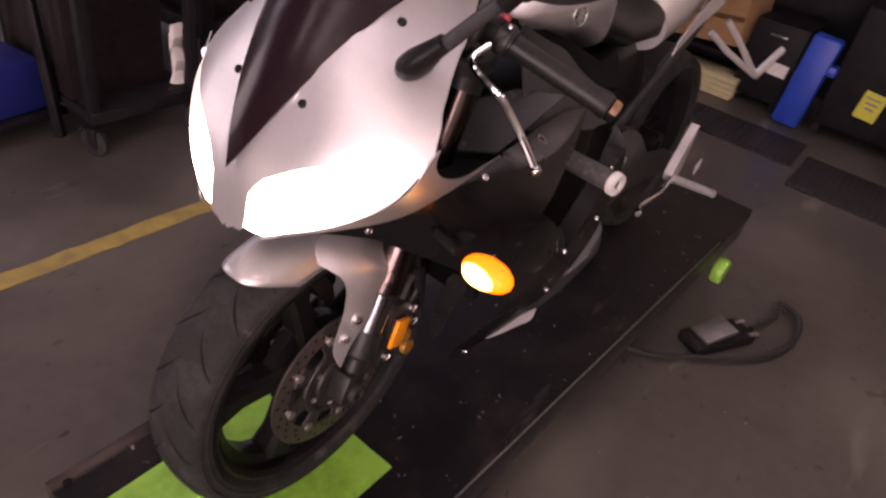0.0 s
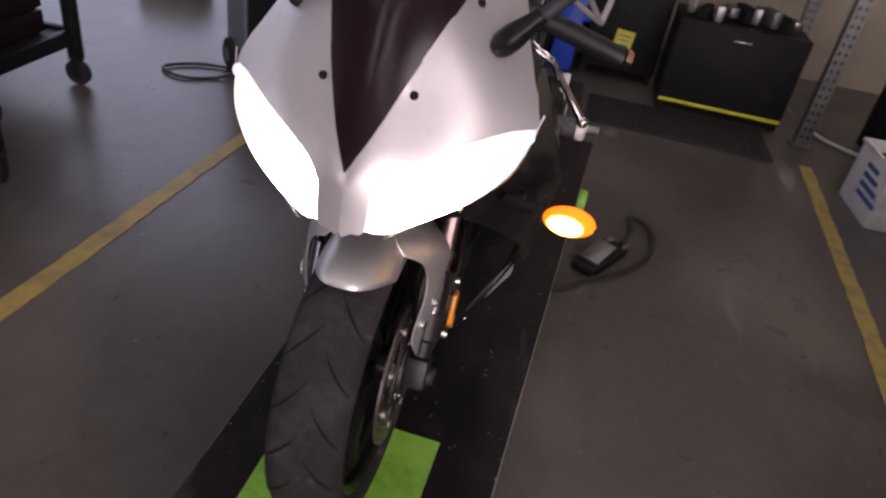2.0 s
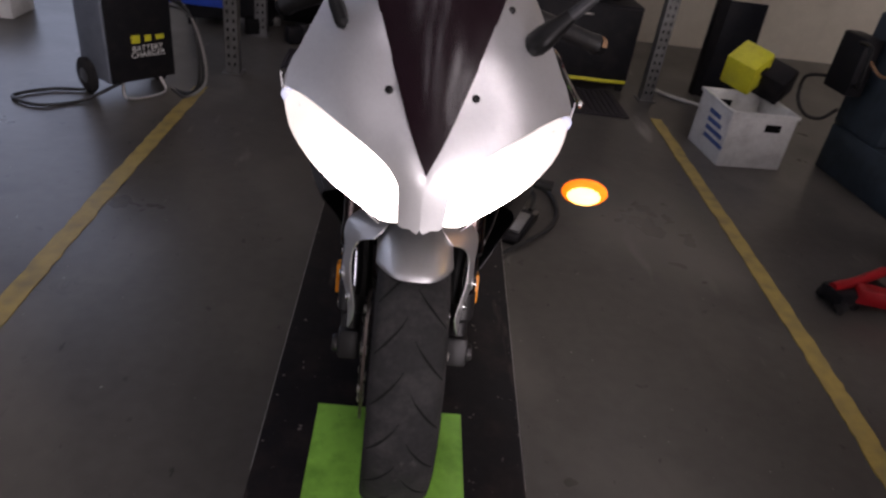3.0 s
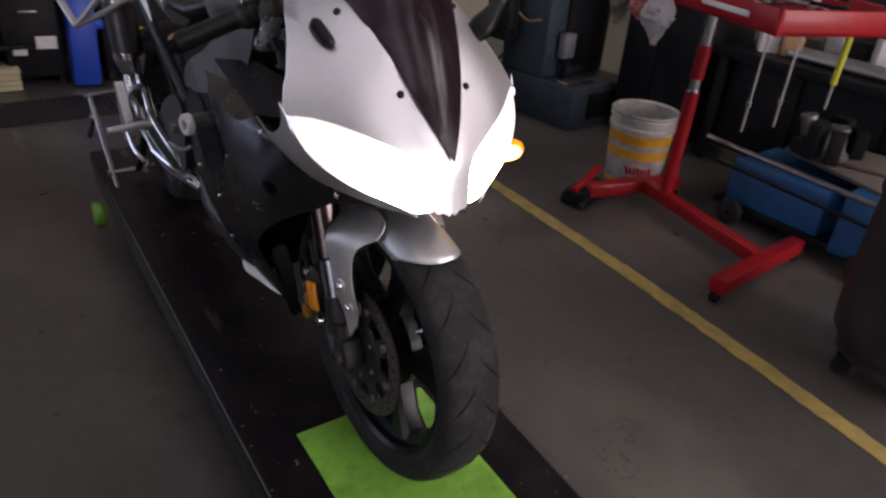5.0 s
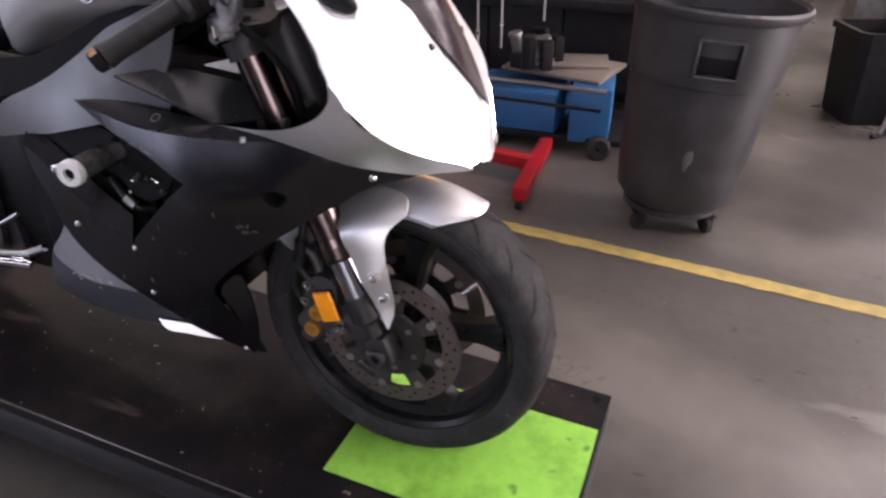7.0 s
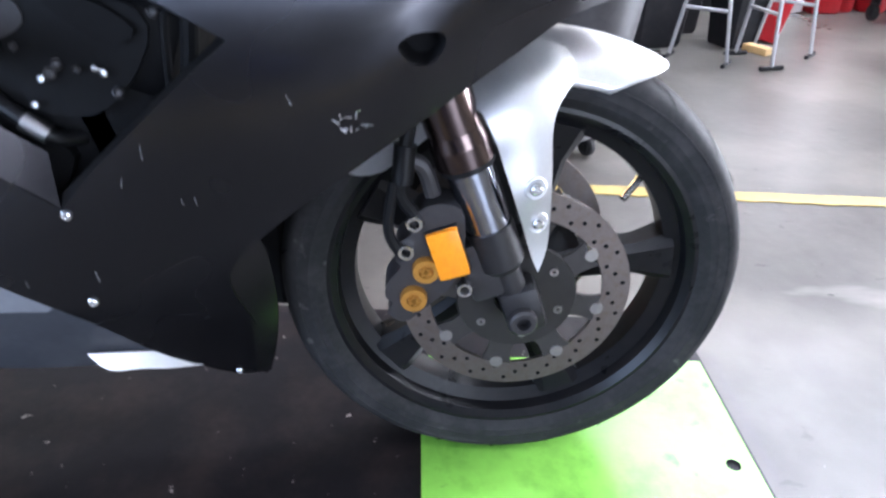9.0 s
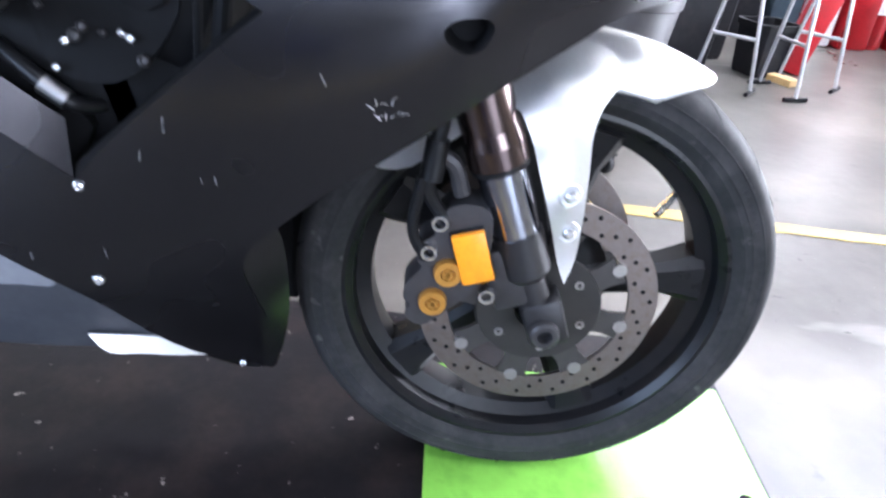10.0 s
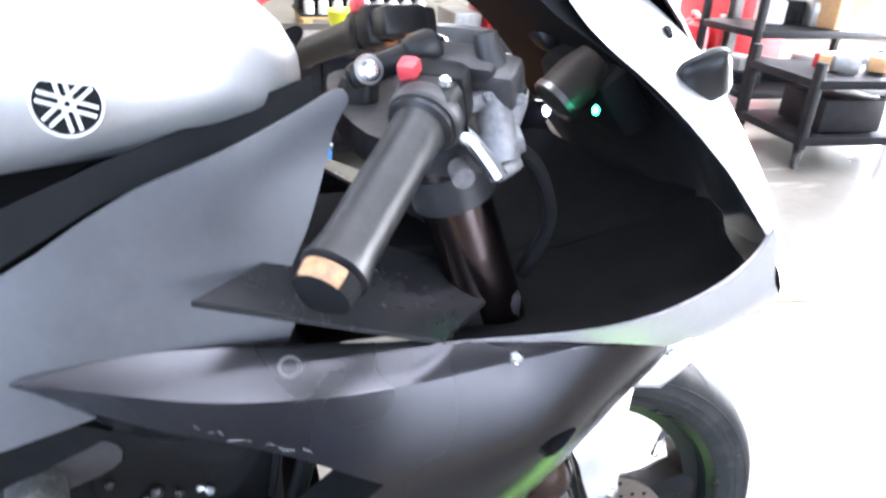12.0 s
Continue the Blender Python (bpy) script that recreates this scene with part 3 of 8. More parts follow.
            for p, q in zip(rows, rows[1:]):
                bm.faces.new((p[0], p[1], q[1], q[0]))
            part("tread_groove", bm, groove_black, hubob)
    for s in discs:
        x = c.x + s * 0.071
        cc = V((x, c.y, c.z))
        d = part("brake_disc", lathe(bmesh.new(), [(0.1055, -0.0025), (0.139, -0.0025), (0.139, 0.0025), (0.1055, 0.0025)], cc, (1, 0, 0), 72, True), disc_steel, hubob, "drilled steel brake disc")
        part("disc_carrier", lathe(bmesh.new(), [(0.028, -0.004), (0.072, -0.004), (0.074, 0.0), (0.072, 0.004), (0.062, 0.0055), (0.060, 0.003), (0.048, 0.003), (0.046, 0.009), (0.028, 0.011)], cc + V((s * 0.004, 0, 0)), (1, 0, 0), 40, True), carrier_grey, hubob)
        for k in range(8):
            a = math.radians(11 + 45 * k)
            e = V((0, math.cos(a), math.sin(a)))
            f2 = V((0, -math.sin(a), math.cos(a)))
            bm = bmesh.new()
            rod(bm, cc + e * 0.102 - V((s * 0.005, 0, 0)), cc + e * 0.102 + V((s * 0.008, 0, 0)), 0.008, segs=20)
            rod(bm, cc + e * 0.102 + V((s * 0.008, 0, 0)), cc + e * 0.102 + V((s * 0.0085, 0, 0)), 0.0035, segs=12)
            part("disc_button", bm, button_steel, hubob)
            rings = []
            for r, w in ((0.06, 0.018), (0.082, 0.0145), (0.094, 0.0165), (0.1025, 0.019)):
                rings.append([cc + e * r + f2 * w * q + V((s * t, 0, 0)) for q, t in ((-1, 0.001), (1, 0.001), (1, 0.006), (-1, 0.006))])
            part("carrier_arm", loft(bmesh.new(), rings), arm_grey, hubob)
        for k in range(6):
            a = math.radians(20 + 60 * k)
            p = cc + V((s * 0.004, 0.055 * math.cos(a), 0.055 * math.sin(a)))
            part("carrier_bolt", lathe(bmesh.new(), [(0.0, 0.003), (0.002, 0.003), (0.003, 0.006), (0.0052, 0.006), (0.006, 0.0)], p, (s, 0, 0), 12), button_steel, hubob)
        bm = bmesh.new()
        for k in range(54):
            a = 2 * math.pi * k / 54
            r = (0.113, 0.1215, 0.130)[k % 3]
            p = cc + V((s * 0.0026, r * math.cos(a), r * math.sin(a)))
            rod(bm, p - V((s * 0.0002, 0, 0)), p + V((s * 0.0004, 0, 0)), 0.0028, segs=10)
        part("drilled_hole", bm, inner_black, hubob)["kind"] = "stuff"
    return hubob


wheel("front_wheel", WC, WR, 0.118, (-1, 1), bike)

# fork legs
FD = V((0, 0.36, 1)).normalized()


def along(x, z, dx=0.0, dy=0.0):
    """A point on the fork leg at height z."""
    return V((x + dx, 0.022 + (z - 0.555) * 0.36 + dy, z))


def fork(s):
    x = s * 0.103 + 0.004
    leg = part("fork_leg", rod(bmesh.new(), along(x, 0.742), along(x, 1.098), 0.0295, segs=32), fork_bronze, bike, "bronze anodised upper fork tube")
    bm = bmesh.new()
    rod(bm, along(x, 0.728), along(x, 0.748), 0.0318, segs=32)
    rod(bm, along(x, 0.748), along(x, 0.762), 0.0318, 0.0298, segs=32)
    part("fork_collar", bm, fork_bronze, leg)
    part("seal", rod(bmesh.new(), along(x, 0.722), along(x, 0.7285), 0.03, segs=32), plastic_black, leg)
    part("slider", rod(bmesh.new(), along(x, 0.64), along(x, 0.73), 0.0252, segs=32), slider_steel, leg, "polished chrome fork slider")
    bm = bmesh.new()
    rod(bm, along(x, 0.606), along(x, 0.652), 0.0275, segs=28)
    rod(bm, along(x, 0.598), along(x, 0.606), 0.021, 0.0275, segs=28)
    rod(bm, along(x, 0.55), along(x, 0.6), 0.0185, segs=24)
    box(bm, along(x, 0.572, 0, 0.002), (0.03, 0.03, 0.05), Matrix.Rotation(radians(-19), 4, "X"), 0.006)
    part("fork_lower", bm, cast_dark, leg, "dark grey cast fork bottom")
    part("caliper_mount", box(bmesh.new(), along(x, 0.60, 0, 0.02), (0.034, 0.05, 0.075), Matrix.Rotation(radians(-19), 4, "X"), 0.006), cast_grey, leg)
    part("axle_clamp", box(bmesh.new(), along(x, 0.545, 0, -0.006), (0.042, 0.046, 0.06), Matrix.Rotation(radians(-19), 4, "X"), 0.008), cast_dark, leg)
    bm = bmesh.new()
    lathe(bm, [(0.0085, 0.0), (0.0165, 0.0), (0.0165, 0.012), (0.014, 0.014), (0.0085, 0.014)], (x + s * 0.018, WC.y, WC.z), (s, 0, 0), 24, True)
    part("axle_end", bm, cast_grey, leg)
    part("fork_guard", tube(bmesh.new(), [along(x, 0.645, -s * 0.016, -0.022), along(x, 0.70, -s * 0.018, -0.026), along(x, 0.79, -s * 0.012, -0.026)], 0.015, 10), plastic_black, leg)
    # caliper
    cal = part("brake_caliper", plate(bmesh.new(), soften([(0.085, 0.672), (0.105, 0.688), (0.128, 0.684), (0.14, 0.668), (0.142, 0.652), (0.155, 0.642), (0.158, 0.622), (0.153, 0.612), (0.168, 0.592), (0.17, 0.574), (0.163, 0.566), (0.168, 0.552), (0.15, 0.54), (0.13, 0.555), (0.09, 0.60)], 3), x + s * 0.004 - 0.02, 0.04), cast_grey, bike, "dark cast brake caliper")
    for y, z in ((0.1255, 0.611), (0.139, 0.574)):
        bm = bmesh.new()
        lathe(bm, [(0.0, 0.006), (0.0065, 0.006), (0.008, 0.009), (0.0142, 0.009), (0.015, 0.006), (0.015, 0.0)], (x + s * 0.024, y, z), (s, 0, 0), 24)
        for q in range(3):
            box(bm, (x + s * 0.0325, y, z), (0.002, 0.013, 0.0032), Matrix.Rotation(radians(60 * q + 20), 4, "X"))
        part("piston_cap", bm, gold_cap, cal, "gold piston cap")
    for y, z in ((0.138, 0.668), (0.147, 0.634), (0.083, 0.585)):
        bm = bmesh.new()
        lathe(bm, [(0.004, 0.004), (0.0055, 0.008), (0.0085, 0.008), (0.0095, 0.0)], (x + s * 0.023, y, z), (s, 0, 0), 20)
        part("caliper_bolt", bm, bolt_steel, cal)
    bm = bmesh.new()
    rot = Matrix.Rotation(radians(-17), 4, "X")
    box(bm, (x + s * 0.032, 0.102, 0.633), (0.008, 0.034, 0.058), rot, 0.002)
    refl = part("reflector", bm, amber, bike, "amber side reflector")
    bm = bmesh.new()
    box(bm, (x + s * 0.026, 0.102, 0.633), (0.006, 0.037, 0.061), rot, 0.002)
    part("reflector_holder", bm, plastic_black, refl)
    bm = bmesh.new()
    tube(bm, [(x + s * 0.018, 0.13, 0.665), (x + s * 0.022, 0.152, 0.70), (x + s * 0.02, 0.15, 0.735), (x + s * 0.012, 0.142, 0.78), (x + s * 0.0, 0.15, 0.86)], 0.0075)
    tube(bm, [(x + s * 0.024, 0.15, 0.625), (x + s * 0.026, 0.165, 0.66), (x + s * 0.024, 0.158, 0.715)], 0.006)
    rod(bm, (x + s * 0.021, 0.15, 0.712), (x + s * 0.017, 0.146, 0.752), 0.0115)
    part("brake_hose", bm, plastic_black, bike)
    bm = bmesh.new()
    tube(bm, [(x + s * 0.014, 0.118, 0.695), (x + s * 0.014, 0.128, 0.725), (x + s * 0.014, 0.145, 0.735)], 0.009)
    part("hose_bracket", bm, cast_grey, bike)


both(fork)
part("front_axle", rod(bmesh.new(), WC - V((0.1, 0, 0)), WC + V((0.1, 0, 0)), 0.011), cast_grey, bike)

# front fender: an arch over the tyre and two skirts on the fork
def fender_point(a, q, R=0.303):
    """a: degrees ahead of the top; q: -1..1 across."""
    lift_up = 0.012 * max(0, (a - 5) / 40) ** 1.5
    wid = 0.069 - 0.003 * max(0, (a - 2) / 33) ** 2 - 0.006 * max(0, -a / 60)
    r = R + lift_up - 0.045 * abs(q) ** 2.6
    t = radians(a)
    return WC + V((wid * q * (1 - 0.08 * q * q), -r * math.sin(t), r * math.cos(t)))


bm = bmesh.new()
rows = []
for i in range(29):
    q = -1 + 2 * i / 28
    # the front edge sweeps back to the sides, the rear edge runs down
    front, rear = 31 - 12 * abs(q) ** 3, -62 + 8 * abs(q) ** 2
    rows.append([bm.verts.new(fender_point(rear + (front - rear) * k / 40, q)) for k in range(41)])
for a, b in zip(rows, rows[1:]):
    for k in range(40):
        bm.faces.new((a[k], b[k], b[k + 1], a[k + 1]))
bmesh.ops.recalc_face_normals(bm, faces=bm.faces)
fender = part("front_fender", bm, silver_paint, bike, "silver painted front fender")
mod = fender.modifiers.new("thick", "SOLIDIFY")
mod.thickness, mod.offset = 0.003, 0


def skirt(s):
    d = bender([(0.07, 0.78, 0.118), (0.01, 0.78, 0.106), (-0.018, 0.785, 0.088), (0.035, 0.67, 0.118), (0.0, 0.7, 0.112), (-0.012, 0.7, 0.099), (0.0, 0.60, 0.104), (-0.012, 0.635, 0.095), (0.05, 0.735, 0.119),
                (0.0, 0.832, 0.05), (0.05, 0.836, 0.052), (0.10, 0.82, 0.055), (0.12, 0.79, 0.085), (0.16, 0.75, 0.078), (0.2, 0.72, 0.066), (0.05, 0.805, 0.102), (0.0, 0.806, 0.088), (0.16, 0.785, 0.05)])
    sk = part("fender_skirt", skin([(0.08, 0.787), (0.06, 0.762), (0.046, 0.725), (0.027, 0.672), (0.009, 0.617), (-0.002, 0.592), (-0.011, 0.62), (-0.011, 0.66), (-0.006, 0.72), (-0.003, 0.76), (-0.01, 0.786), (-0.03, 0.804), (-0.022, 0.828), (0.03, 0.84), (0.09, 0.828), (0.16, 0.785), (0.24, 0.715), (0.21, 0.70), (0.17, 0.71), (0.12, 0.757)], d, side=s, step=0.014, keep=(5, 11)), [silver_paint, inner_black], fender, "silver fork skirt of the fender")
    for y, z in ((0.012, 0.703), (0.004, 0.656)):
        x = d(y, z)
        bm = bmesh.new()
        lathe(bm, [(0.0, 0.006), (0.004, 0.006), (0.0065, 0.004), (0.0072, 0.0), (0.0075, -0.003)], (s * (x + 0.001), y, z), (s, -0.12, 0), 20)
        part("skirt_bolt", bm, bolt_steel, sk)
        bm = bmesh.new()
        lathe(bm, [(0.0075, 0.0008), (0.0115, 0.0012), (0.0128, 0.0), (0.0128, -0.002)], (s * (x + 0.0006), y, z), (s, -0.22, 0), 24)
        part("bolt_recess", bm, silver_paint, sk)


both(skirt)

# ---- fairing ----
SIDE = bender([(0.511, 0.972, 0.175), (0.342, 0.972, 0.197), (0.229, 0.968, 0.194), (0.174, 0.953, 0.191), (-0.01, 0.896, 0.133), (-0.06, 0.888, 0.085), (0.134, 0.87, 0.199), (0.29, 0.894, 0.216),
               (0.42, 0.935, 0.198), (0.196, 0.80, 0.197), (0.452, 0.726, 0.188), (0.582, 0.734, 0.185), (0.479, 0.574, 0.152), (0.37, 0.41, 0.05), (0.33, 0.6, 0.14), (0.628, 0.913, 0.18), (0.05, 0.855, 0.15), (0.06, 0.93, 0.182), (0.342, 0.945, 0.203), (0.2, 0.925, 0.202), (0.1, 0.912, 0.192)])
SMOOTH_SIDE = SIDE
CREST = [(-0.1, 1.0), (0.05, 0.955), (0.10, 0.95), (0.17, 0.952), (0.25, 0.951), (0.34, 0.952), (0.39, 0.956), (0.45, 0.965), (0.51, 0.975), (0.8, 1.0)]


def SIDE(y, z):
    """The side panel, folded inwards above a crest line."""
    crest = float(np.interp(y, [p[0] for p in CREST], [p[1] for p in CREST]))
    over = z - crest
    return SMOOTH_SIDE(y, z) - float(np.interp(y, [0.2, 0.3], [0.85, 1.4])) * (over if over > 0.004 else 0.0 if over < -0.004 else (over + 0.004) ** 2 / 0.016)


BLADE_TOP = [(0.515, 0.9745), (0.444, 0.98), (0.371, 0.977), (0.305, 0.973), (0.229, 0.969), (0.173, 0.965), (0.111, 0.957)]
SIDE_OUT = [(0.515, 0.974), (0.45, 0.9645), (0.39, 0.956), (0.34, 0.952), (0.25, 0.951), (0.17, 0.952), (0.111, 0.9555), (0.049, 0.940), (-0.004, 0.916), (-0.062, 0.888), (0.0, 0.878), (0.045, 0.850),
            (0.092, 0.822), (0.146, 0.786), (0.198, 0.748), (0.25, 0.708), (0.289, 0.672), (0.318, 0.642), (0.331, 0.608), (0.326, 0.55), (0.318, 0.48), (0.328, 0.40), (0.37, 0.404), (0.43, 0.475), (0.482, 0.565), (0.557, 0.633),
            (0.602, 0.688), (0.622, 0.738), (0.63, 0.78), (0.646, 0.818), (0.655, 0.849), (0.662, 0.884), (0.631, 0.862), (0.592, 0.829), (0.551, 0.793), (0.503, 0.755), (0.456, 0.718), (0.417, 0.759), (0.367, 0.803), (0.325, 0.84),
            (0.281, 0.876), (0.326, 0.901), (0.363, 0.917), (0.399, 0.93), (0.439, 0.942), (0.478, 0.957)]
DUCT = [(0.151, 0.869), (0.139, 0.878), (0.117, 0.878), (0.112, 0.868), (0.121, 0.853), (0.135, 0.851), (0.146, 0.858)]


def screw(pos, out, parent, r=0.006, name="screw", mat=bolt_steel):
    bm = bmesh.new()
    lathe(bm, [(0.0, 0.0022), (0.4 * r, 0.0022), (0.55 * r, 0.0035), (0.85 * r, 0.0025), (r, -0.001)], pos, out, 16)
    return part(name, bm, mat, parent)


def scratch(pts, r, mat, parent):
    part("scratch", tube(bmesh.new(), pts, r, 5, 3), mat, parent)


def strip_between(outer, inner, mat, parent, label=""):
    """A folded edge between two lines of points."""
    bm = bmesh.new()
    a, b = spline(outer, 3), spline(inner, 3)
    va, vb = [bm.verts.new(p) for p in a], [bm.verts.new(p) for p in b]
    for k in range(len(va) - 1):
        bm.faces.new((va[k], va[k + 1], vb[k + 1], vb[k]))
    part("window_edge", bm, mat, parent, label)


def fairing(s):
    side = part("side_fairing", skin(SIDE_OUT, SMOOTH_SIDE, side=s, step=0.011, holes=[DUCT], keep=(0, 9, 21, 31, 36, 40)), [matt_black, inner_black], bike, "scratched matt dark grey side fairing")
    on = lambda y, z, d=0.001: (s * (SIDE(y, z) - d), y, z)
    # flat top of the blade, folded inwards along the crest
    bm = bmesh.new()
    low = spline([(y, z, 0) for y, z in SIDE_OUT[:7]], 8)
    high = spline([(y, z, 0) for y, z in BLADE_TOP], 8)
    rows = []
    for a, b in zip(low, high):
        x0 = SMOOTH_SIDE(a.x, a.y)
        x1 = x0 - (1.5 if a.x > 0.25 else 1.0) * max(b.y - a.y, 0.0)
        rows.append([bm.verts.new((s * (x0 + (x1 - x0) * k - 0.0012 * (2 * k - 1) ** 2 + 0.0012), a.x + (b.x - a.x) * k, a.y + (b.y - a.y) * k)) for k in (0, 0.12, 0.5, 0.88, 1)])
    for p, q in zip(rows, rows[1:]):
        for k in range(4):
            bm.faces.new((p[k], p[k + 1], q[k + 1], q[k]))
    part("blade_top", bm, matt_black, side, "satin grey top of the fairing blade", angle=60)
    # folded edges round the engine window
    strip_between([on(*p) for p in ((0.661, 0.883), (0.631, 0.862), (0.592, 0.829), (0.551, 0.793), (0.503, 0.755), (0.457, 0.719))], [(s * 0.16, *p) for p in ((0.664, 0.907), (0.625, 0.889), (0.588, 0.862), (0.545, 0.82), (0.50, 0.785), (0.468, 0.763))], matt_black, side, "matt black inner edge of the fairing window")
    strip_between([on(*p) for p in ((0.456, 0.719), (0.417, 0.759), (0.367, 0.803), (0.325, 0.84), (0.282, 0.876))], [(s * 0.172, y + 0.004, z + 0.003) for y, z in ((0.456, 0.724), (0.417, 0.759), (0.367, 0.803), (0.325, 0.84), (0.285, 0.873))], inner_black, side)
    strip_between([on(*p) for p in ((0.282, 0.876), (0.326, 0.901), (0.363, 0.917), (0.399, 0.93), (0.439, 0.942), (0.478, 0.957), (0.513, 0.972))], [(s * 0.16, *p) for p in ((0.30, 0.868), (0.335, 0.882), (0.37, 0.892), (0.40, 0.897), (0.433, 0.9), (0.47, 0.922), (0.51, 0.962))], matt_black, side, "matt black underside of the blade")
    for y, z, r in ((0.174, 0.953, 0.006), (-0.008, 0.897, 0.0065), (0.58, 0.738, 0.007), (0.594, 0.845, 0.0085), (0.467, 0.598, 0.006), (0.454, 0.712, 0.0055), (0.366, 0.412, 0.005)):
        screw((s * (SIDE(y, z) + 0.0005), y, z), (s, 0, 0.05), side, r)
    for y, z in ((0.342, 0.965), (0.42, 0.925)):
        bm = bmesh.new()
        x = SIDE(y, z) if y < 0.4 else 0.168
        lathe(bm, [(0.0, 0.001), (0.0055, 0.001), (0.006, 0.002), (0.0085, 0.002), (0.009, -0.001)], (s * x, y, z), (s * 0.55, 0, 0.83) if y < 0.4 else (s, 0, 0.2), 20)
        part("washer_screw", bm, grey_paint if y < 0.4 else inner_black, side)
    # the duct goes in and narrows
    bm = bmesh.new()
    rows = []
    for d, k in ((0.001, 1.0), (0.012, 0.86), (0.03, 0.7)):
        rows.append([V((s * (SIDE(0.13, 0.866) - d + (0 if k < 1 else SIDE(y, z) - SIDE(0.13, 0.866))), 0.131 + (y - 0.131) * k, 0.866 + (z - 0.866) * k)) for y, z in soften(DUCT, 3)])
    loft(bm, rows, False)
    bm.faces.new([bm.verts.new(p) for p in rows[-1]])
    part("duct_recess", bm, inner_black, side)
    # scratches by the lower edge
    rng = random.Random(5)
    for _ in range(9):
        y, z = 0.192 + rng.uniform(-0.016, 0.016), 0.803 + rng.uniform(-0.009, 0.009)
        L, a = rng.uniform(0.004, 0.012), rng.uniform(0, 3.1)
        p = V(on(y, z, -0.0004))
        e = V((0, math.cos(a), math.sin(a))) * L / 2
        scratch([p - e, p + V((0, 0.001, 0.002)), p + e], 0.0005, worn_metal, side)
    for y, z, a, L in ((0.367, 0.784, 1.7, 0.022), (0.334, 0.73, 1.6, 0.012), (0.346, 0.729, 1.6, 0.01), (0.392, 0.751, 1.9, 0.016), (0.519, 0.63, 1.6, 0.012), (0.45, 0.64, 1.5, 0.02), (0.24, 0.83, 1.2, 0.014)):
        p, e = V(on(y, z, -0.0003)), V((0, math.cos(a), math.sin(a))) * L / 2
        scratch([p - e, p + V((0, 0.001, 0.001)), p + e], 0.00028, scratch_grey, side)
    for k in range(9):
        y = 0.335 + 0.009 * k + rng.uniform(-0.003, 0.003)
        z = 0.911 + (y - 0.335) * 0.36 + rng.uniform(0, 0.003)
        p, e = V(on(y, z, -0.0002)), V((0, rng.uniform(0.002, 0.006), rng.uniform(0.0, 0.004)))
        scratch([p - e, p, p + e], 0.0002, scratch_grey, side)
    # front vane behind the wheel
    vane = bender([(0.342, 0.593, 0.125), (0.3, 0.637, 0.095), (0.285, 0.55, 0.075), (0.309, 0.45, 0.07), (0.33, 0.44, 0.085)])
    # the left vane's shade is put in as a darker material
    part("fairing_vane", skin([(0.338, 0.60), (0.322, 0.63), (0.305, 0.634), (0.298, 0.58), (0.300, 0.52), (0.312, 0.455), (0.324, 0.43), (0.33, 0.46), (0.328, 0.53)], vane, side=s, step=0.02), [matt_black if s < 0 else trim_black, inner_black], side, "satin grey vane behind the wheel")
    # belly pan
    bel = bender([(0.63, 0.725, 0.163), (0.672, 0.684, 0.157), (0.72, 0.637, 0.15), (0.762, 0.55, 0.14), (0.775, 0.525, 0.13), (0.66, 0.484, 0.12), (0.572, 0.483, 0.118), (0.60, 0.69, 0.163), (0.557, 0.633, 0.158), (0.482, 0.57, 0.143), (0.37, 0.41, 0.04), (0.45, 0.47, 0.088), (0.635, 0.583, 0.152), (0.549, 0.575, 0.148)])
    pan = part("belly_pan", skin([(0.624, 0.733), (0.672, 0.684), (0.719, 0.637), (0.741, 0.596), (0.762, 0.55), (0.775, 0.525), (0.725, 0.503), (0.66, 0.484), (0.572, 0.476), (0.5, 0.466), (0.45, 0.455), (0.40, 0.43), (0.36, 0.40), (0.43, 0.475), (0.482, 0.567), (0.557, 0.636), (0.602, 0.692)], bel, side=s, step=0.018, keep=(0, 5, 12)), [pan_blue, inner_black], bike, "blue-grey belly pan with scuffs")
    up = lambda y, z: bel(y, z) + 0.003
    # one surface with the pan; its shading is put in as two tones
    part("pan_panel", skin([(0.626, 0.728), (0.672, 0.682), (0.716, 0.637), (0.70, 0.612), (0.668, 0.596), (0.635, 0.585), (0.582, 0.582), (0.549, 0.582), (0.515, 0.585), (0.557, 0.631), (0.602, 0.686)], up, side=s, step=0.018), [pan_silver, inner_black], pan, "scuffed silver upper panel")
    blade = bender([(0.505, 0.512, up(0.505, 0.512)), (0.455, 0.487, up(0.455, 0.487)), (0.42, 0.465, up(0.42, 0.465)), (0.375, 0.432, up(0.375, 0.432)), (0.50, 0.490, up(0.50, 0.490) + 0.02), (0.46, 0.472, up(0.46, 0.472) + 0.016), (0.42, 0.452, up(0.42, 0.452) + 0.012)])
    part("pan_trim", skin([(0.507, 0.506), (0.455, 0.486), (0.42, 0.465), (0.372, 0.43), (0.425, 0.452), (0.46, 0.469), (0.489, 0.482)], blade, side=s, step=0.01, keep=(0, 3)), [silver_paint, inner_black], pan, "bright silver trim blade")
    for k in range(12):
        y, z = (0.57 + rng.uniform(0, 0.11), 0.588 + rng.uniform(-0.004, 0.007)) if k < 11 else (rng.uniform(0.54, 0.66), rng.uniform(0.53, 0.58))
        p, e = V((s * (up(y, z) + 0.0005), y, z)), V((0, rng.uniform(0.002, 0.009), rng.uniform(-0.003, 0.003)))
        scratch([p - e, p + V((0, 0.001, 0.001)), p + e], 0.0006, chalk, pan)
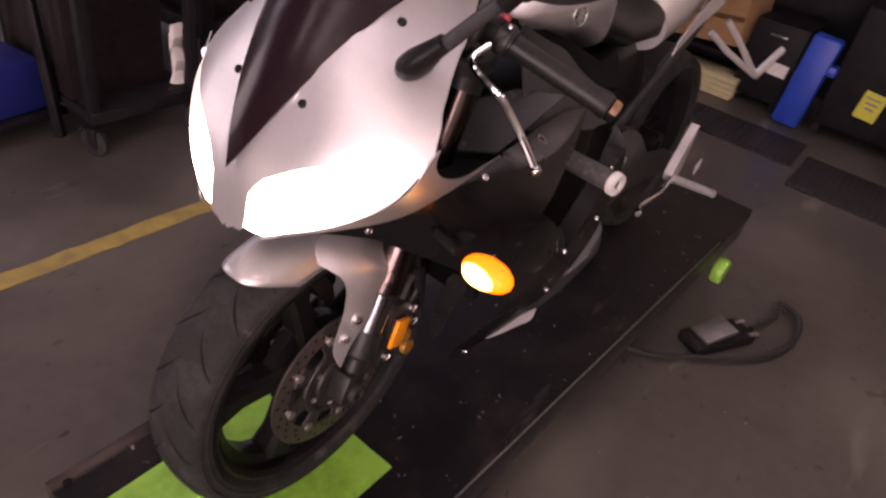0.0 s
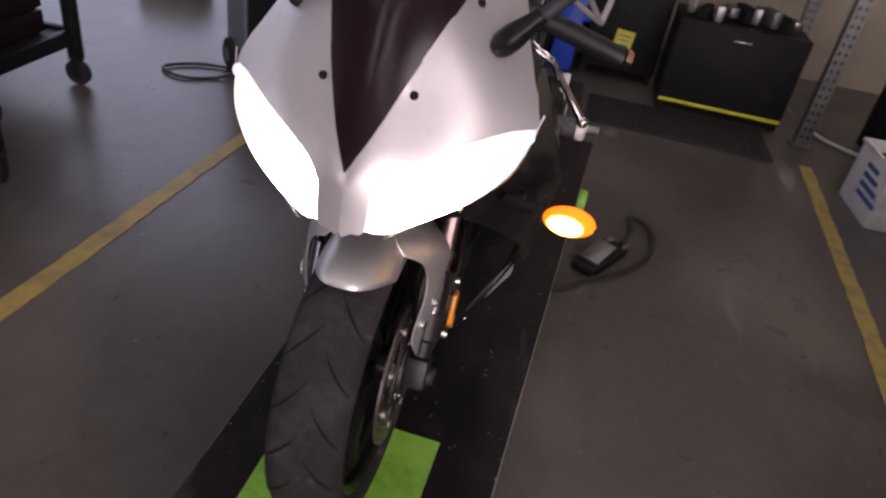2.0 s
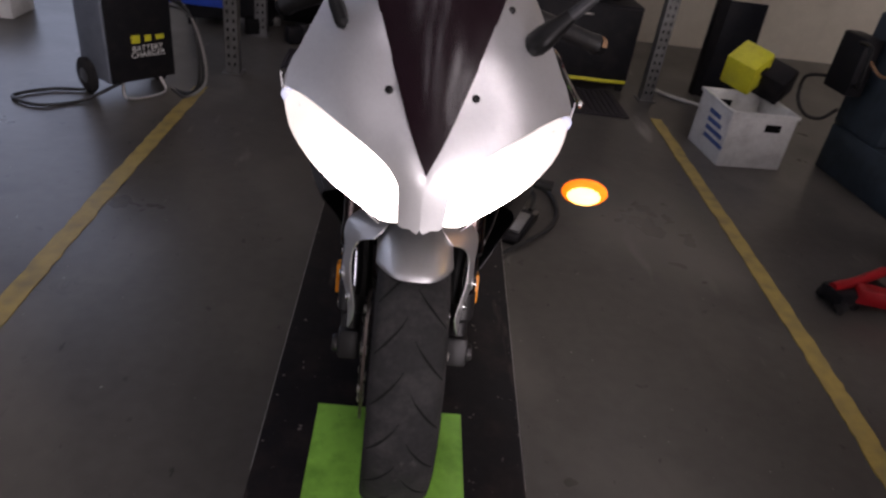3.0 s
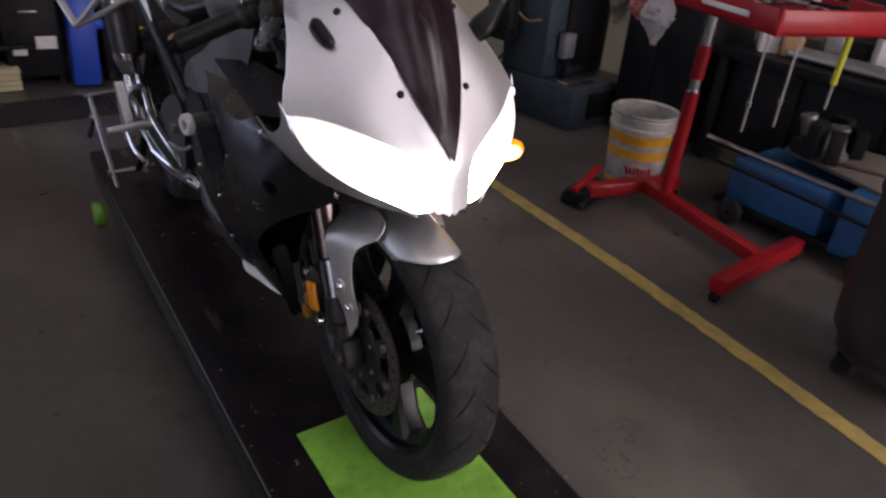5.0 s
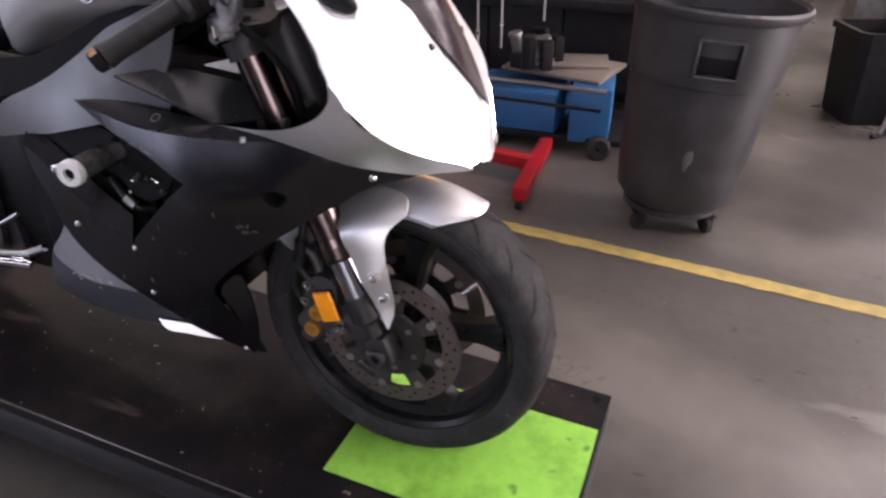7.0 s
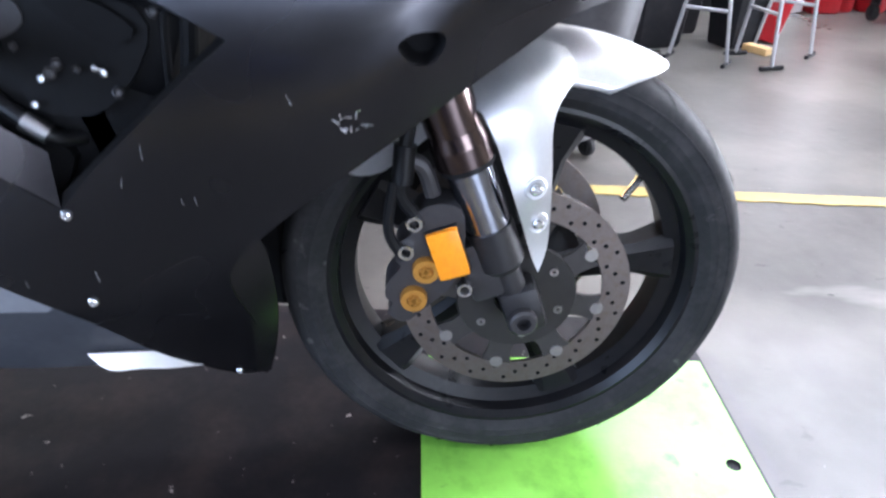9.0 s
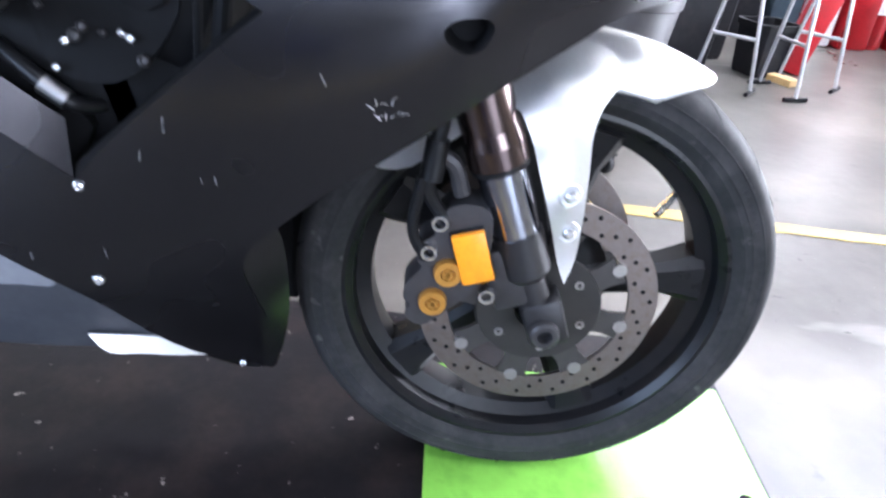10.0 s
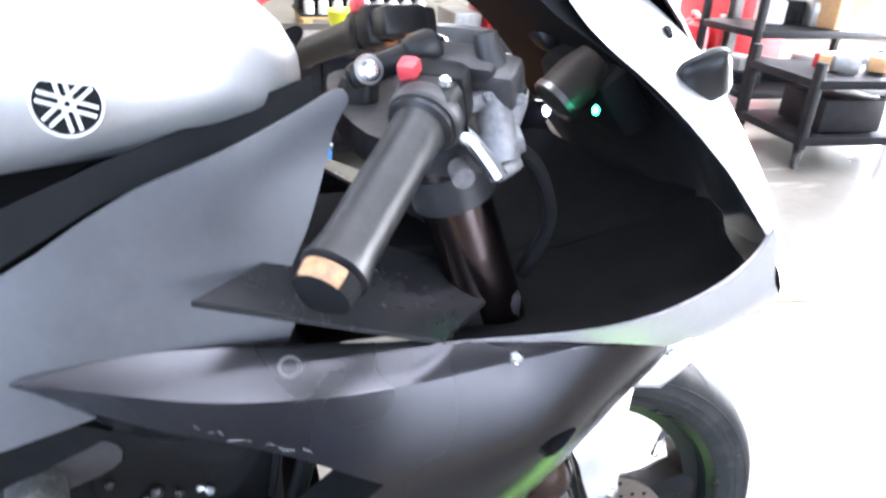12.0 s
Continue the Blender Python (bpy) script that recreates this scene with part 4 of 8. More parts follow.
    # nose side below the headlamp
    ns = bender([(0.226, 0.966, 0.178), (0.1, 0.975, 0.203), (0.0, 0.955, 0.192), (-0.014, 1.043, 0.221), (0.0, 1.062, 0.226), (-0.08, 0.965, 0.172), (-0.135, 0.922, 0.09), (-0.062, 0.89, 0.088), (0.05, 0.942, 0.184), (0.03, 1.008, 0.215)])
    part("nose_side", skin([(0.229, 0.966), (0.16, 0.972), (0.09, 0.985), (0.035, 1.008), (0.006, 1.036), (0.0, 1.064), (-0.013, 1.045), (-0.03, 1.008), (-0.082, 0.962), (-0.125, 0.922), (-0.142, 0.90), (-0.10, 0.895), (-0.06, 0.89), (-0.002, 0.92), (0.05, 0.944), (0.111, 0.961), (0.173, 0.9665)], ns, side=s, step=0.018, keep=(0, 5, 12)), [silver_paint, inner_black], bike, "grey lower side of the nose")


fairing(-1)
before = set(bpy.data.objects)
fairing(1)
# on its other side the fairing flares out towards the belly
for ob in set(bpy.data.objects) - before:
    if ob.name.startswith("fairing_vane"):
        continue
    for v in ob.data.vertices:
        k = min(max((v.co.y - 0.02) / 0.35, 0), 1)
        v.co.x += float(np.interp(v.co.z, [0.40, 0.48, 0.62, 0.86, 0.95, 1.0], [0.088, 0.085, 0.075, 0.055, 0.02, 0.0])) * k * k * (3 - 2 * k)

# silver nose: one panel each side of the screen, and the lamps in it
NOSE = bender([(0, 0.995, -0.143), (0, 0.9, -0.152), (0.062, 1.079, -0.074), (0.109, 1.18, 0.032), (0.221, 1.043, -0.016), (0.215, 1.067, 0.002), (0.210, 1.082, 0.012), (0.201, 1.097, 0.024), (0.194, 1.112, 0.037), (0.180, 1.14, 0.067), (0.164, 1.174, 0.109), (0.155, 1.188, 0.132), (0.146, 1.206, 0.16), (0.14, 1.14, 0.005), (0.035, 0.9, -0.148), (0.1, 0.925, -0.128), (0.175, 0.965, -0.082),
               (0.11, 1.02, -0.108), (0.128, 1.26, 0.13)])
NOSE_FORM = NOSE
RING8 = [(math.cos(k * math.pi / 4), math.sin(k * math.pi / 4)) for k in range(8)]


def NOSE(x, z):
    """The nose, evened out, with a flange folded back along the screen."""
    y = (2 * NOSE_FORM(x, z) + sum(NOSE_FORM(abs(x + 0.022 * a), z + 0.022 * b) for a, b in RING8) + 0.5 * sum(NOSE_FORM(abs(x + 0.04 * a), z + 0.04 * b) for a, b in RING8)) / 14
    off = 0.9 * (x - float(np.interp(z, [0.989, 1.038, 1.098, 1.19, 1.245, 1.268], [0.0, 0.026, 0.052, 0.092, 0.115, 0.127])))
    if z < 0.985:
        off = 0.024
    return y + 0.14 * max(0.0, 0.024 - max(off, 0.0))


LAMP = [(0.220, 1.046), (0.19, 1.046), (0.15, 1.036), (0.10, 1.014), (0.055, 0.985), (0.038, 0.96), (0.034, 0.905), (0.06, 0.905), (0.10, 0.925), (0.14, 0.945), (0.175, 0.968), (0.205, 1.0)]
NOSE_OUT = [(0.0, 0.989), (0.026, 1.038), (0.052, 1.098), (0.092, 1.19), (0.115, 1.245), (0.127, 1.268), (0.146, 1.208), (0.155, 1.189), (0.164, 1.174), (0.180, 1.14), (0.194, 1.112), (0.201, 1.097), (0.210, 1.082), (0.216, 1.066), (0.22, 1.047), (0.19, 1.047), (0.15, 1.037), (0.10, 1.015),
            (0.055, 0.986), (0.037, 0.96), (0.033, 0.905), (0.016, 0.900), (0.0, 0.899)]
lens_hot = glowing("lens_hot", (1.0, 0.93, 0.80), 90.0, (0.3, 0.31, 0.33))
n, link = lens_hot.node_tree.nodes, lens_hot.node_tree.links.new
geo, sep, mag, away, down, far2, low2, both2, fall, peak, base = n.new("ShaderNodeTexCoord"), n.new("ShaderNodeSeparateXYZ"), *[n.new("ShaderNodeMath") for _ in range(9)]
for node, op in ((mag, "ABSOLUTE"), (away, "SUBTRACT"), (down, "SUBTRACT"), (far2, "MULTIPLY"), (low2, "MULTIPLY"), (both2, "ADD"), (fall, "POWER"), (peak, "MULTIPLY"), (base, "ADD")):
    node.operation = op
away.inputs[1].default_value, down.inputs[1].default_value = 0.085, 0.945
fall.inputs[0].default_value, peak.inputs[1].default_value, base.inputs[1].default_value = 0.0004, 140.0, 2.2
scale_x, scale_z = n.new("ShaderNodeMath"), n.new("ShaderNodeMath")
scale_x.operation = scale_z.operation = "MULTIPLY"
scale_x.inputs[1].default_value, scale_z.inputs[1].default_value = 1 / 0.13, 1 / 0.11
link(geo.outputs["Object"], sep.inputs[0])
link(sep.outputs["X"], mag.inputs[0])
link(mag.outputs[0], away.inputs[0])
link(sep.outputs["Z"], down.inputs[0])
link(away.outputs[0], scale_x.inputs[0])
link(down.outputs[0], scale_z.inputs[0])
for a, b in ((scale_x, far2), (scale_z, low2)):
    link(a.outputs[0], b.inputs[0])
    link(a.outputs[0], b.inputs[1])
link(far2.outputs[0], both2.inputs[0])
link(low2.outputs[0], both2.inputs[1])
link(both2.outputs[0], fall.inputs[1])
link(fall.outputs[0], peak.inputs[0])
link(peak.outputs[0], base.inputs[0])
link(base.outputs[0], n["Principled BSDF"].inputs["Emission Strength"])
n["Principled BSDF"].inputs["Roughness"].default_value = 0.08
lens_clear = glowing("lens_clear", (0.75, 0.8, 1.0), 1.5, (0.5, 0.55, 0.7))
signal_hot = glowing("signal_hot", (1.0, 0.20, 0.002), 3.2, (0.9, 0.3, 0.02))
bulb_hot = glowing("bulb_hot", (1.0, 0.66, 0.16), 12.0, (0.9, 0.5, 0.1))
screen_tint = material("screen_tint", (0.014, 0.006, 0.009), 0.22, vary=0.1, size=0.05, bump=0, coat=0.0, spec=0.4)
pen_red = material("pen_red", (0.75, 0.12, 0.18), 0.6, size=0.004)


def nose(s):
    cowl = part("nose_cowl", skin(NOSE_OUT, NOSE, "xz", s, step=0.012, keep=(0, 5, 12, 13, 19, 21)), [silver_paint, inner_black], bike, "silver painted nose cowl")
    part("headlamp", skin(LAMP, lambda x, z: NOSE(x, z) + 0.004, "xz", s, step=0.02, keep=(0, 6)), [lens_hot, inner_black], cowl, "lit headlamp lens")
    bm = bmesh.new()
    ball(bm, (s * 0.21, NOSE(0.21, 1.04) + 0.004, 1.037), (0.011, 0.004, 0.011), 14)
    part("marker_lamp", bm, lens_clear, cowl, "bluish marker lamp")
    for x, z in ((0.062, 1.08), (0.109, 1.181)):
        screw((s * x, NOSE(x, z) - 0.001, z), (s * 0.3, -0.85, 0.5), cowl, 0.0062, mat=plastic_black)


both(nose)
SCREEN = bender([(0, 0.985, -0.152), (0, 1.08, -0.105), (0, 1.2, -0.03), (0, 1.38, 0.115), (0.1, 1.19, 0.026), (0.13, 1.28, 0.14), (0.05, 1.09, -0.078), (0.1, 1.36, 0.16)])
half = [(0.0, 0.984), (0.024, 1.03), (0.053, 1.097), (0.094, 1.19), (0.128, 1.272), (0.135, 1.33), (0.10, 1.385), (0.05, 1.41)]
outline = half + [(0.0, 1.418)] + [(-x, z) for x, z in half[:0:-1]]
SCREEN_FORM = SCREEN


def SCREEN(x, z):
    return (2 * SCREEN_FORM(x, z) + sum(SCREEN_FORM(abs(x + 0.03 * a), z + 0.03 * b) for a, b in RING8) + 0.5 * sum(SCREEN_FORM(abs(x + 0.055 * a), z + 0.055 * b) for a, b in RING8)) / 14


screen_ob = part("windscreen", skin(outline, lambda x, z: SCREEN(abs(x), z) - 0.004, "xz", 1, step=0.022, keep=(0,)), [screen_tint, screen_tint], bike, "dark tinted windscreen with red pen marks")
for txt, z, size in (("9-17", 1.272, 0.045), ("1001", 1.226, 0.045)):
    letters("pen_writing", txt, size, Matrix.Translation((-0.022, SCREEN(0, z) - 0.0085, z)) @ Matrix.Rotation(radians(55), 4, "X"), pen_red, screen_ob, "red handwritten marks", 0.0004)
bm = bmesh.new()
tube(bm, [(-0.07 + 0.0125 * k, SCREEN(abs(-0.07 + 0.0125 * k), 1.247 + 0.0006 * k) - 0.0055, 1.247 + 0.0006 * k) for k in range(9)], 0.0018, 6)
part("pen_line", bm, pen_red, screen_ob)

# added black sheet behind screen and cowl, stops background light through their gaps
LINER = bender([(0, 0.985, -0.13), (0, 1.08, -0.088), (0, 1.2, -0.012), (0, 1.38, 0.133), (0.05, 1.09, -0.058), (0.1, 1.19, 0.048), (0.13, 1.27, 0.16), (0.11, 1.02, -0.085), (0.14, 1.14, 0.025), (0.2, 1.04, -0.03), (0.209, 1.067, 0.006),
                (0.204, 1.082, 0.016), (0.195, 1.097, 0.028), (0.188, 1.112, 0.041), (0.174, 1.14, 0.071), (0.158, 1.174, 0.113), (0.149, 1.188, 0.135), (0.140, 1.208, 0.162)])
half = [(0.0, 0.97), (0.1, 0.985), (0.19, 1.03), (0.209, 1.066), (0.204, 1.081), (0.195, 1.096), (0.188, 1.111), (0.174, 1.139), (0.158, 1.173), (0.149, 1.187), (0.140, 1.208), (0.128, 1.262), (0.127, 1.30), (0.10, 1.345)]
part("cowl_liner", skin(half + [(0.0, 1.37)] + [(-x, z) for x, z in half[:0:-1]], lambda x, z: LINER(abs(x), z), "xz", 1, step=0.02), [inner_black, inner_black], bike, "matt black sheet added inside the nose cowl to block its gaps")

# mirror on the left, blanked mount on the right
bm = bmesh.new()
box(bm, (-0.143, 0.022, 1.152), (0.02, 0.042, 0.052), Matrix.Rotation(radians(-28), 4, "Y") @ Matrix.Rotation(radians(-32), 4, "X"), 0.012, 3)
part("mirror_blank", bm, plastic_black, bike, "black rubber mirror blank")
bm = bmesh.new()
aim = V((0.68, 0.0, 0.73))
rings = []
for d, wide, tall in ((-0.036, 0.004, 0.004), (-0.028, 0.012, 0.014), (-0.012, 0.018, 0.026), (0.006, 0.018, 0.026), (0.022, 0.015, 0.020), (0.04, 0.012, 0.0135), (0.052, 0.0105, 0.0105)):
    c = V((0.158, 0.016, 1.150)) + aim * d
    rings.append([c + V((-0.73, 0, 0.68)) * wide * math.cos(a) + V((0, 1, 0)) * tall * math.sin(a) for a in (2 * math.pi * k / 20 for k in range(20))])
loft(bm, rings)
mir = part("mirror", bm, plastic_black, bike, "black mirror on a thin stalk", angle=40)
part("mirror_arm", tube(bmesh.new(), [(0.158, 0.022, 1.146), (0.20, 0.021, 1.192), (0.245, 0.02, 1.24), (0.268, 0.02, 1.263)], 0.0105, 12, taper=0.0075), shell_grey, mir, "satin dark mirror arm")
bm = bmesh.new()
rod(bm, (0.258, 0.02, 1.252), (0.275, 0.022, 1.272), 0.0125, segs=18)
ball(bm, (0.276, 0.026, 1.272), (0.018, 0.014, 0.014), 14)
part("mirror_knuckle", bm, plastic_black, mir)
# egg-shaped shell, flat on the rider's side
bm = bmesh.new()
rings = []
for y, w, h in ((0.052, 0.078, 0.055), (0.046, 0.083, 0.060), (0.03, 0.082, 0.059), (0.012, 0.070, 0.050), (-0.002, 0.046, 0.034), (-0.008, 0.015, 0.012)):
    rings.append([V((0.305 + w * math.copysign(abs(math.cos(a)) ** 0.8, math.cos(a)) + 0.012 * math.sin(a), y, 1.322 + h * math.copysign(abs(math.sin(a)) ** 0.8, math.sin(a)) + 0.012 * math.cos(a))) for a in (2 * math.pi * k / 32 for k in range(32))])
loft(bm, rings)
part("mirror_shell", bm, shell_grey, mir, "dusty dark grey shell", angle=50)
bm = bmesh.new()
loft(bm, [[V((0.305 + w * math.cos(a) + 0.012 * math.sin(a), y, 1.322 + h * math.sin(a) + 0.012 * math.cos(a))) for a in (2 * math.pi * k / 32 for k in range(32))] for y, w, h in ((0.05, 0.068, 0.046), (0.0545, 0.067, 0.045))])
part("mirror_glass", bm, chrome, mir)


def signal(s):
    bm = bmesh.new()
    x0 = s * 0.19
    stem = part("turn_signal", tube(bmesh.new(), [(x0, 0.085, 0.885), (s * 0.24, 0.072, 0.883)], 0.009, 10), plastic_black, bike, "orange turn signal lamp, lit on the left")
    bm = bmesh.new()
    ball(bm, (s * 0.297, 0.066, 0.881), (0.042, 0.026, 0.023), 20)
    lens = part("signal_lens", bm, signal_hot, stem, "glowing amber lens")
    bm = bmesh.new()
    ball(bm, (s * 0.294, 0.058, 0.881), (0.033, 0.0225, 0.0185), 20)
    part("signal_bulb", bm, bulb_hot, lens, "white-hot core of the lamp")


signal(1)

# ---- tank, frame, seat, tail ----
def section(y, w, z0, z1, n=36, p=2.6):
    pts = []
    for k in range(n):
        a = 2 * math.pi * k / n
        c, s = math.cos(a), math.sin(a)
        u, v = math.copysign(abs(c) ** (2 / p), c), math.copysign(abs(s) ** (2 / p), s)
        pts.append(V((w * u * (1 - 0.18 * max(v, 0)), y, (z0 + z1) / 2 + (z1 - z0) / 2 * v)))
    return pts


tank_rows = [(0.312, 0.035, 1.12, 1.15), (0.322, 0.075, 1.112, 1.168), (0.345, 0.108, 1.105, 1.19), (0.38, 0.132, 1.10, 1.215), (0.43, 0.147, 1.088, 1.24), (0.50, 0.152, 1.078, 1.252), (0.58, 0.145, 1.065, 1.25), (0.66, 0.122, 1.035, 1.225), (0.74, 0.09, 1.0, 1.16), (0.78, 0.06, 0.99, 1.10)]
tank = part("fuel_tank", loft(bmesh.new(), [section(*r) for r in tank_rows]), silver_paint, bike, "silver painted fuel tank", angle=50)
tank.data.polygons.foreach_set("use_smooth", [True] * len(tank.data.polygons))


def badge(s):
    c = V((s * 0.1475, 0.456, 1.146))
    turn = V((s, -0.1, 0.10)).normalized()
    bm = bmesh.new()
    lathe(bm, [(0.0, 0.002), (0.0178, 0.002), (0.0182, 0.0)], c, turn, 40)
    b = part("tank_badge", bm, inner_black, tank, "round dark badge with plain silver bars")
    bm = bmesh.new()
    lathe(bm, [(0.0176, 0.0015), (0.0182, 0.003), (0.0196, 0.003), (0.0202, 0.0)], c, turn, 40)
    part("badge_ring", bm, silver_paint, b)
    q = turn.to_track_quat("Z", "Y").to_matrix().to_4x4()
    for k in range(3):
        for off in (-0.0026, 0.0026):
            bm = bmesh.new()
            box(bm, c + turn * 0.0024 + q @ (Matrix.Rotation(radians(60 * k + 10), 4, "Z") @ V((off, 0, 0))), (0.0021, 0.0325, 0.0012), q @ Matrix.Rotation(radians(60 * k + 10), 4, "Z"))
            part("badge_bar", bm, silver_paint, b)


both(badge)
FRAME = bender([(0.293, 1.143, 0.138), (0.305, 1.11, 0.139), (0.37, 1.09, 0.152), (0.45, 1.075, 0.152), (0.35, 1.0, 0.15), (0.45, 0.98, 0.165), (0.6, 0.95, 0.165), (0.78, 0.85, 0.15), (0.86, 0.75, 0.14), (0.6, 0.99, 0.15)])


def spar(s):
    part("frame_spar", skin([(0.291, 1.141), (0.299, 1.149), (0.328, 1.134), (0.375, 1.113), (0.423, 1.094), (0.46, 1.073), (0.512, 1.04), (0.62, 0.985), (0.72, 0.945), (0.775, 0.905), (0.765, 0.875), (0.70, 0.886), (0.65, 0.898), (0.60, 0.905), (0.52, 0.925), (0.46, 0.94), (0.42, 0.95), (0.34, 0.968), (0.338, 1.016), (0.322, 1.054), (0.31, 1.091), (0.30, 1.125)], FRAME, side=s, step=0.022), [grey_paint, inner_black], bike, "satin grey frame spar cover")
    bm = bmesh.new()
    rows = [[V((s * x, y, z)) for x, y, z in q] for q in (((0.09, 0.31, 1.148), (0.11, 0.31, 1.13), (0.09, 0.32, 1.09)), ((0.14, 0.45, 1.105), (0.142, 0.45, 1.08), (0.12, 0.45, 1.05)), ((0.14, 0.62, 1.03), (0.15, 0.62, 0.98), (0.11, 0.62, 0.96)), ((0.1, 0.8, 1.0), (0.13, 0.8, 0.93), (0.1, 0.8, 0.9)))]
    part("tank_gap", loft(bm, rows), inner_black, bike)
    # inner trim panel between the bars and the fairing
    pts = [(s * 0.188, 0.40, 1.03), (s * 0.179, 0.229, 0.970), (s * 0.10, 0.15, 0.968), (s * 0.07, 0.25, 1.0), (s * 0.13, 0.33, 1.035)]
    bm = bmesh.new()
    a, b = [bm.verts.new(p) for p in pts], [bm.verts.new(V(p) - V((0, 0, 0.004))) for p in pts]
    bm.faces.new(a)
    bm.faces.new(b[::-1])
    for k in range(5):
        bm.faces.new((a[k], b[k], b[(k + 1) % 5], a[(k + 1) % 5]))
    part("trim_panel", bm, trim_black, bike, "matt black inner trim panel")
    # bars
    g0, g1 = V((s * 0.180, 0.252, 1.136)), V((s * 0.270, 0.323, 1.082))
    if s > 0:
        g0, g1 = V((0.16, 0.225, 1.14)), V((0.315, 0.275, 1.088))
    d = (g1 - g0).normalized()
    bar = part("handlebar", rod(bmesh.new(), g0 - d * 0.07, g1 - d * 0.01, 0.011, segs=20), plastic_black, bike, "black clip-on handlebar")
    L = (g1 - g0).length
    bm = bmesh.new()
    prof = [(0.012, 0.0), (0.0215, 0.0), (0.0215, 0.004), (0.018, 0.006)]
    prof += [(0.0168, 0.02), (0.0172, L * 0.5), (0.0168, L - 0.02)]
    prof += [(0.0185, L - 0.008), (0.0195, L - 0.003), (0.012, L)]
    lathe(bm, prof, g0, d, 28)
    part("grip", bm, grip_rubber, bar, "worn black rubber grip")
    bm = bmesh.new()
    lathe(bm, [(0.0, 0.016), (0.010, 0.016), (0.0165, 0.012), (0.0175, 0.0), (0.012, 0.0)], g1, d, 24)
    part("bar_end", bm, inner_black, bar)
    bm = bmesh.new()
    patch_at = 0.7 if s < 0 else 1.6
    q = d.to_track_quat("Z", "Y").to_matrix()
    rows = [[bm.verts.new(g1 + q @ V((r * math.cos(a), r * math.sin(a), h))) for a in (q0 + k * 0.16 for k in range(10))] for r, h in ((0.0179, 0.001), (0.0182, 0.004), (0.0177, 0.009), (0.0168, 0.0125)) for q0 in (patch_at,)]
    for a, b in zip(rows, rows[1:]):
        for k in range(9):
            bm.faces.new((a[k], a[k + 1], b[k + 1], b[k]))
    part("bar_end_ring", bm, scraped, bar, "scraped brassy patch")
    bm = bmesh.new()
    box(bm, g0 - d * 0.022, (0.042, 0.042, 0.046), d.to_track_quat("Z", "Y").to_matrix().to_4x4(), 0.009)
    sw = part("switch_box", bm, plastic_black, bar)
    part("throttle_collar", lathe(bmesh.new(), [(0.013, -0.012), (0.0235, -0.012), (0.0245, -0.009), (0.0245, -0.002), (0.023, 0.0), (0.013, 0.0)], g0, d, 28), cast_grey, bar)
    part("seam", box(bmesh.new(), g0 - d * 0.022, (0.0428, 0.0428, 0.002), d.to_track_quat("Z", "Y").to_matrix().to_4x4(), 0.0005), inner_black, sw)
    screw(g0 - d * 0.012 + V((s * 0.012, -0.006, 0.0215)), (s * 0.3, 0.1, 1), sw, 0.0045)
    bm = bmesh.new()
    box(bm, g0 - d * 0.024 + V((0, 0.018, 0.02)), (0.014, 0.014, 0.014), d.to_track_quat("Z", "Y").to_matrix().to_4x4(), 0.004)
    part("switch_button", bm, material("button_red", (0.5, 0.05, 0.06), 0.4), bar, "red kill switch")
    clamp = g0 - d * 0.055 + V((0, -0.01, 0))
    bm = bmesh.new()
    box(bm, clamp, (0.03, 0.05, 0.03), d.to_track_quat("X", "Z").to_matrix().to_4x4(), 0.006)
    part("bar_clamp", bm, cast_dark, bar)
    part("clamp_ring", rod(bmesh.new(), along(s * 0.103, 1.055), along(s * 0.103, 1.082), 0.034, segs=28), cast_dark, bar)
    # lever, perch and reservoir
    fwd = V((0, -0.045, 0.0))
    tip = V((0.279, 0.168, 1.005))
    if s > 0:
        lev = part("lever", tube(bmesh.new(), [(0.15, 0.185, 1.14), (0.156, 0.139, 1.13), (0.185, 0.135, 1.112), (0.212, 0.142, 1.096), (0.226, 0.152, 1.075), (0.248, 0.162, 1.045), (0.278, 0.168, 1.006)], 0.0058, 10), chrome, bar, "bare metal hand lever")
        bm = bmesh.new()
        ball(bm, tip, (0.009, 0.009, 0.009), 12)
        part("lever_ball", bm, chrome, lev)
    else:
        lev = part("lever", tube(bmesh.new(), [(-0.160, 0.218, 1.124), (-0.165, 0.210, 1.116), (-0.173, 0.201, 1.104), (-0.178, 0.196, 1.096)], 0.0062, 10, taper=0.0075), chrome, bar, "bare metal lever stub")
        part("lever_end", tube(bmesh.new(), [(-0.176, 0.197, 1.097), (-0.172, 0.188, 1.100), (-0.166, 0.179, 1.102)], 0.0055, 10), cast_rough, lev)
        part("lever_screw", rod(bmesh.new(), (-0.150, 0.216, 1.095), (-0.166, 0.217, 1.092), 0.008, segs=18), cast_rough, lev)
        bm = bmesh.new()
        tube(bm, [(-0.150, 0.199, 1.156), (-0.155, 0.196, 1.140), (-0.158, 0.192, 1.122), (-0.162, 0.190, 1.104)], 0.0125, 14, taper=0.0145)
        box(bm, (-0.152, 0.185, 1.132), (0.02, 0.022, 0.036), Matrix.Rotation(radians(14), 4, "X"), 0.005)
        box(bm, (-0.156, 0.205, 1.146), (0.018, 0.026, 0.012), Matrix.Rotation(radians(-24), 4, "X"), 0.004)
        rod(bm, (-0.158, 0.176, 1.118), (-0.158, 0.196, 1.111), 0.0115, segs=18)
        mc = part("master_cylinder", bm, cast_rough, bar, "dull grey cast master cylinder")
        for y, z in ((0.181, 1.146), (0.180, 1.119), (0.203, 1.148)):
            screw((-0.166, y, z), (-1, 0.3, 0.3), mc, 0.0042, mat=cast_rough)
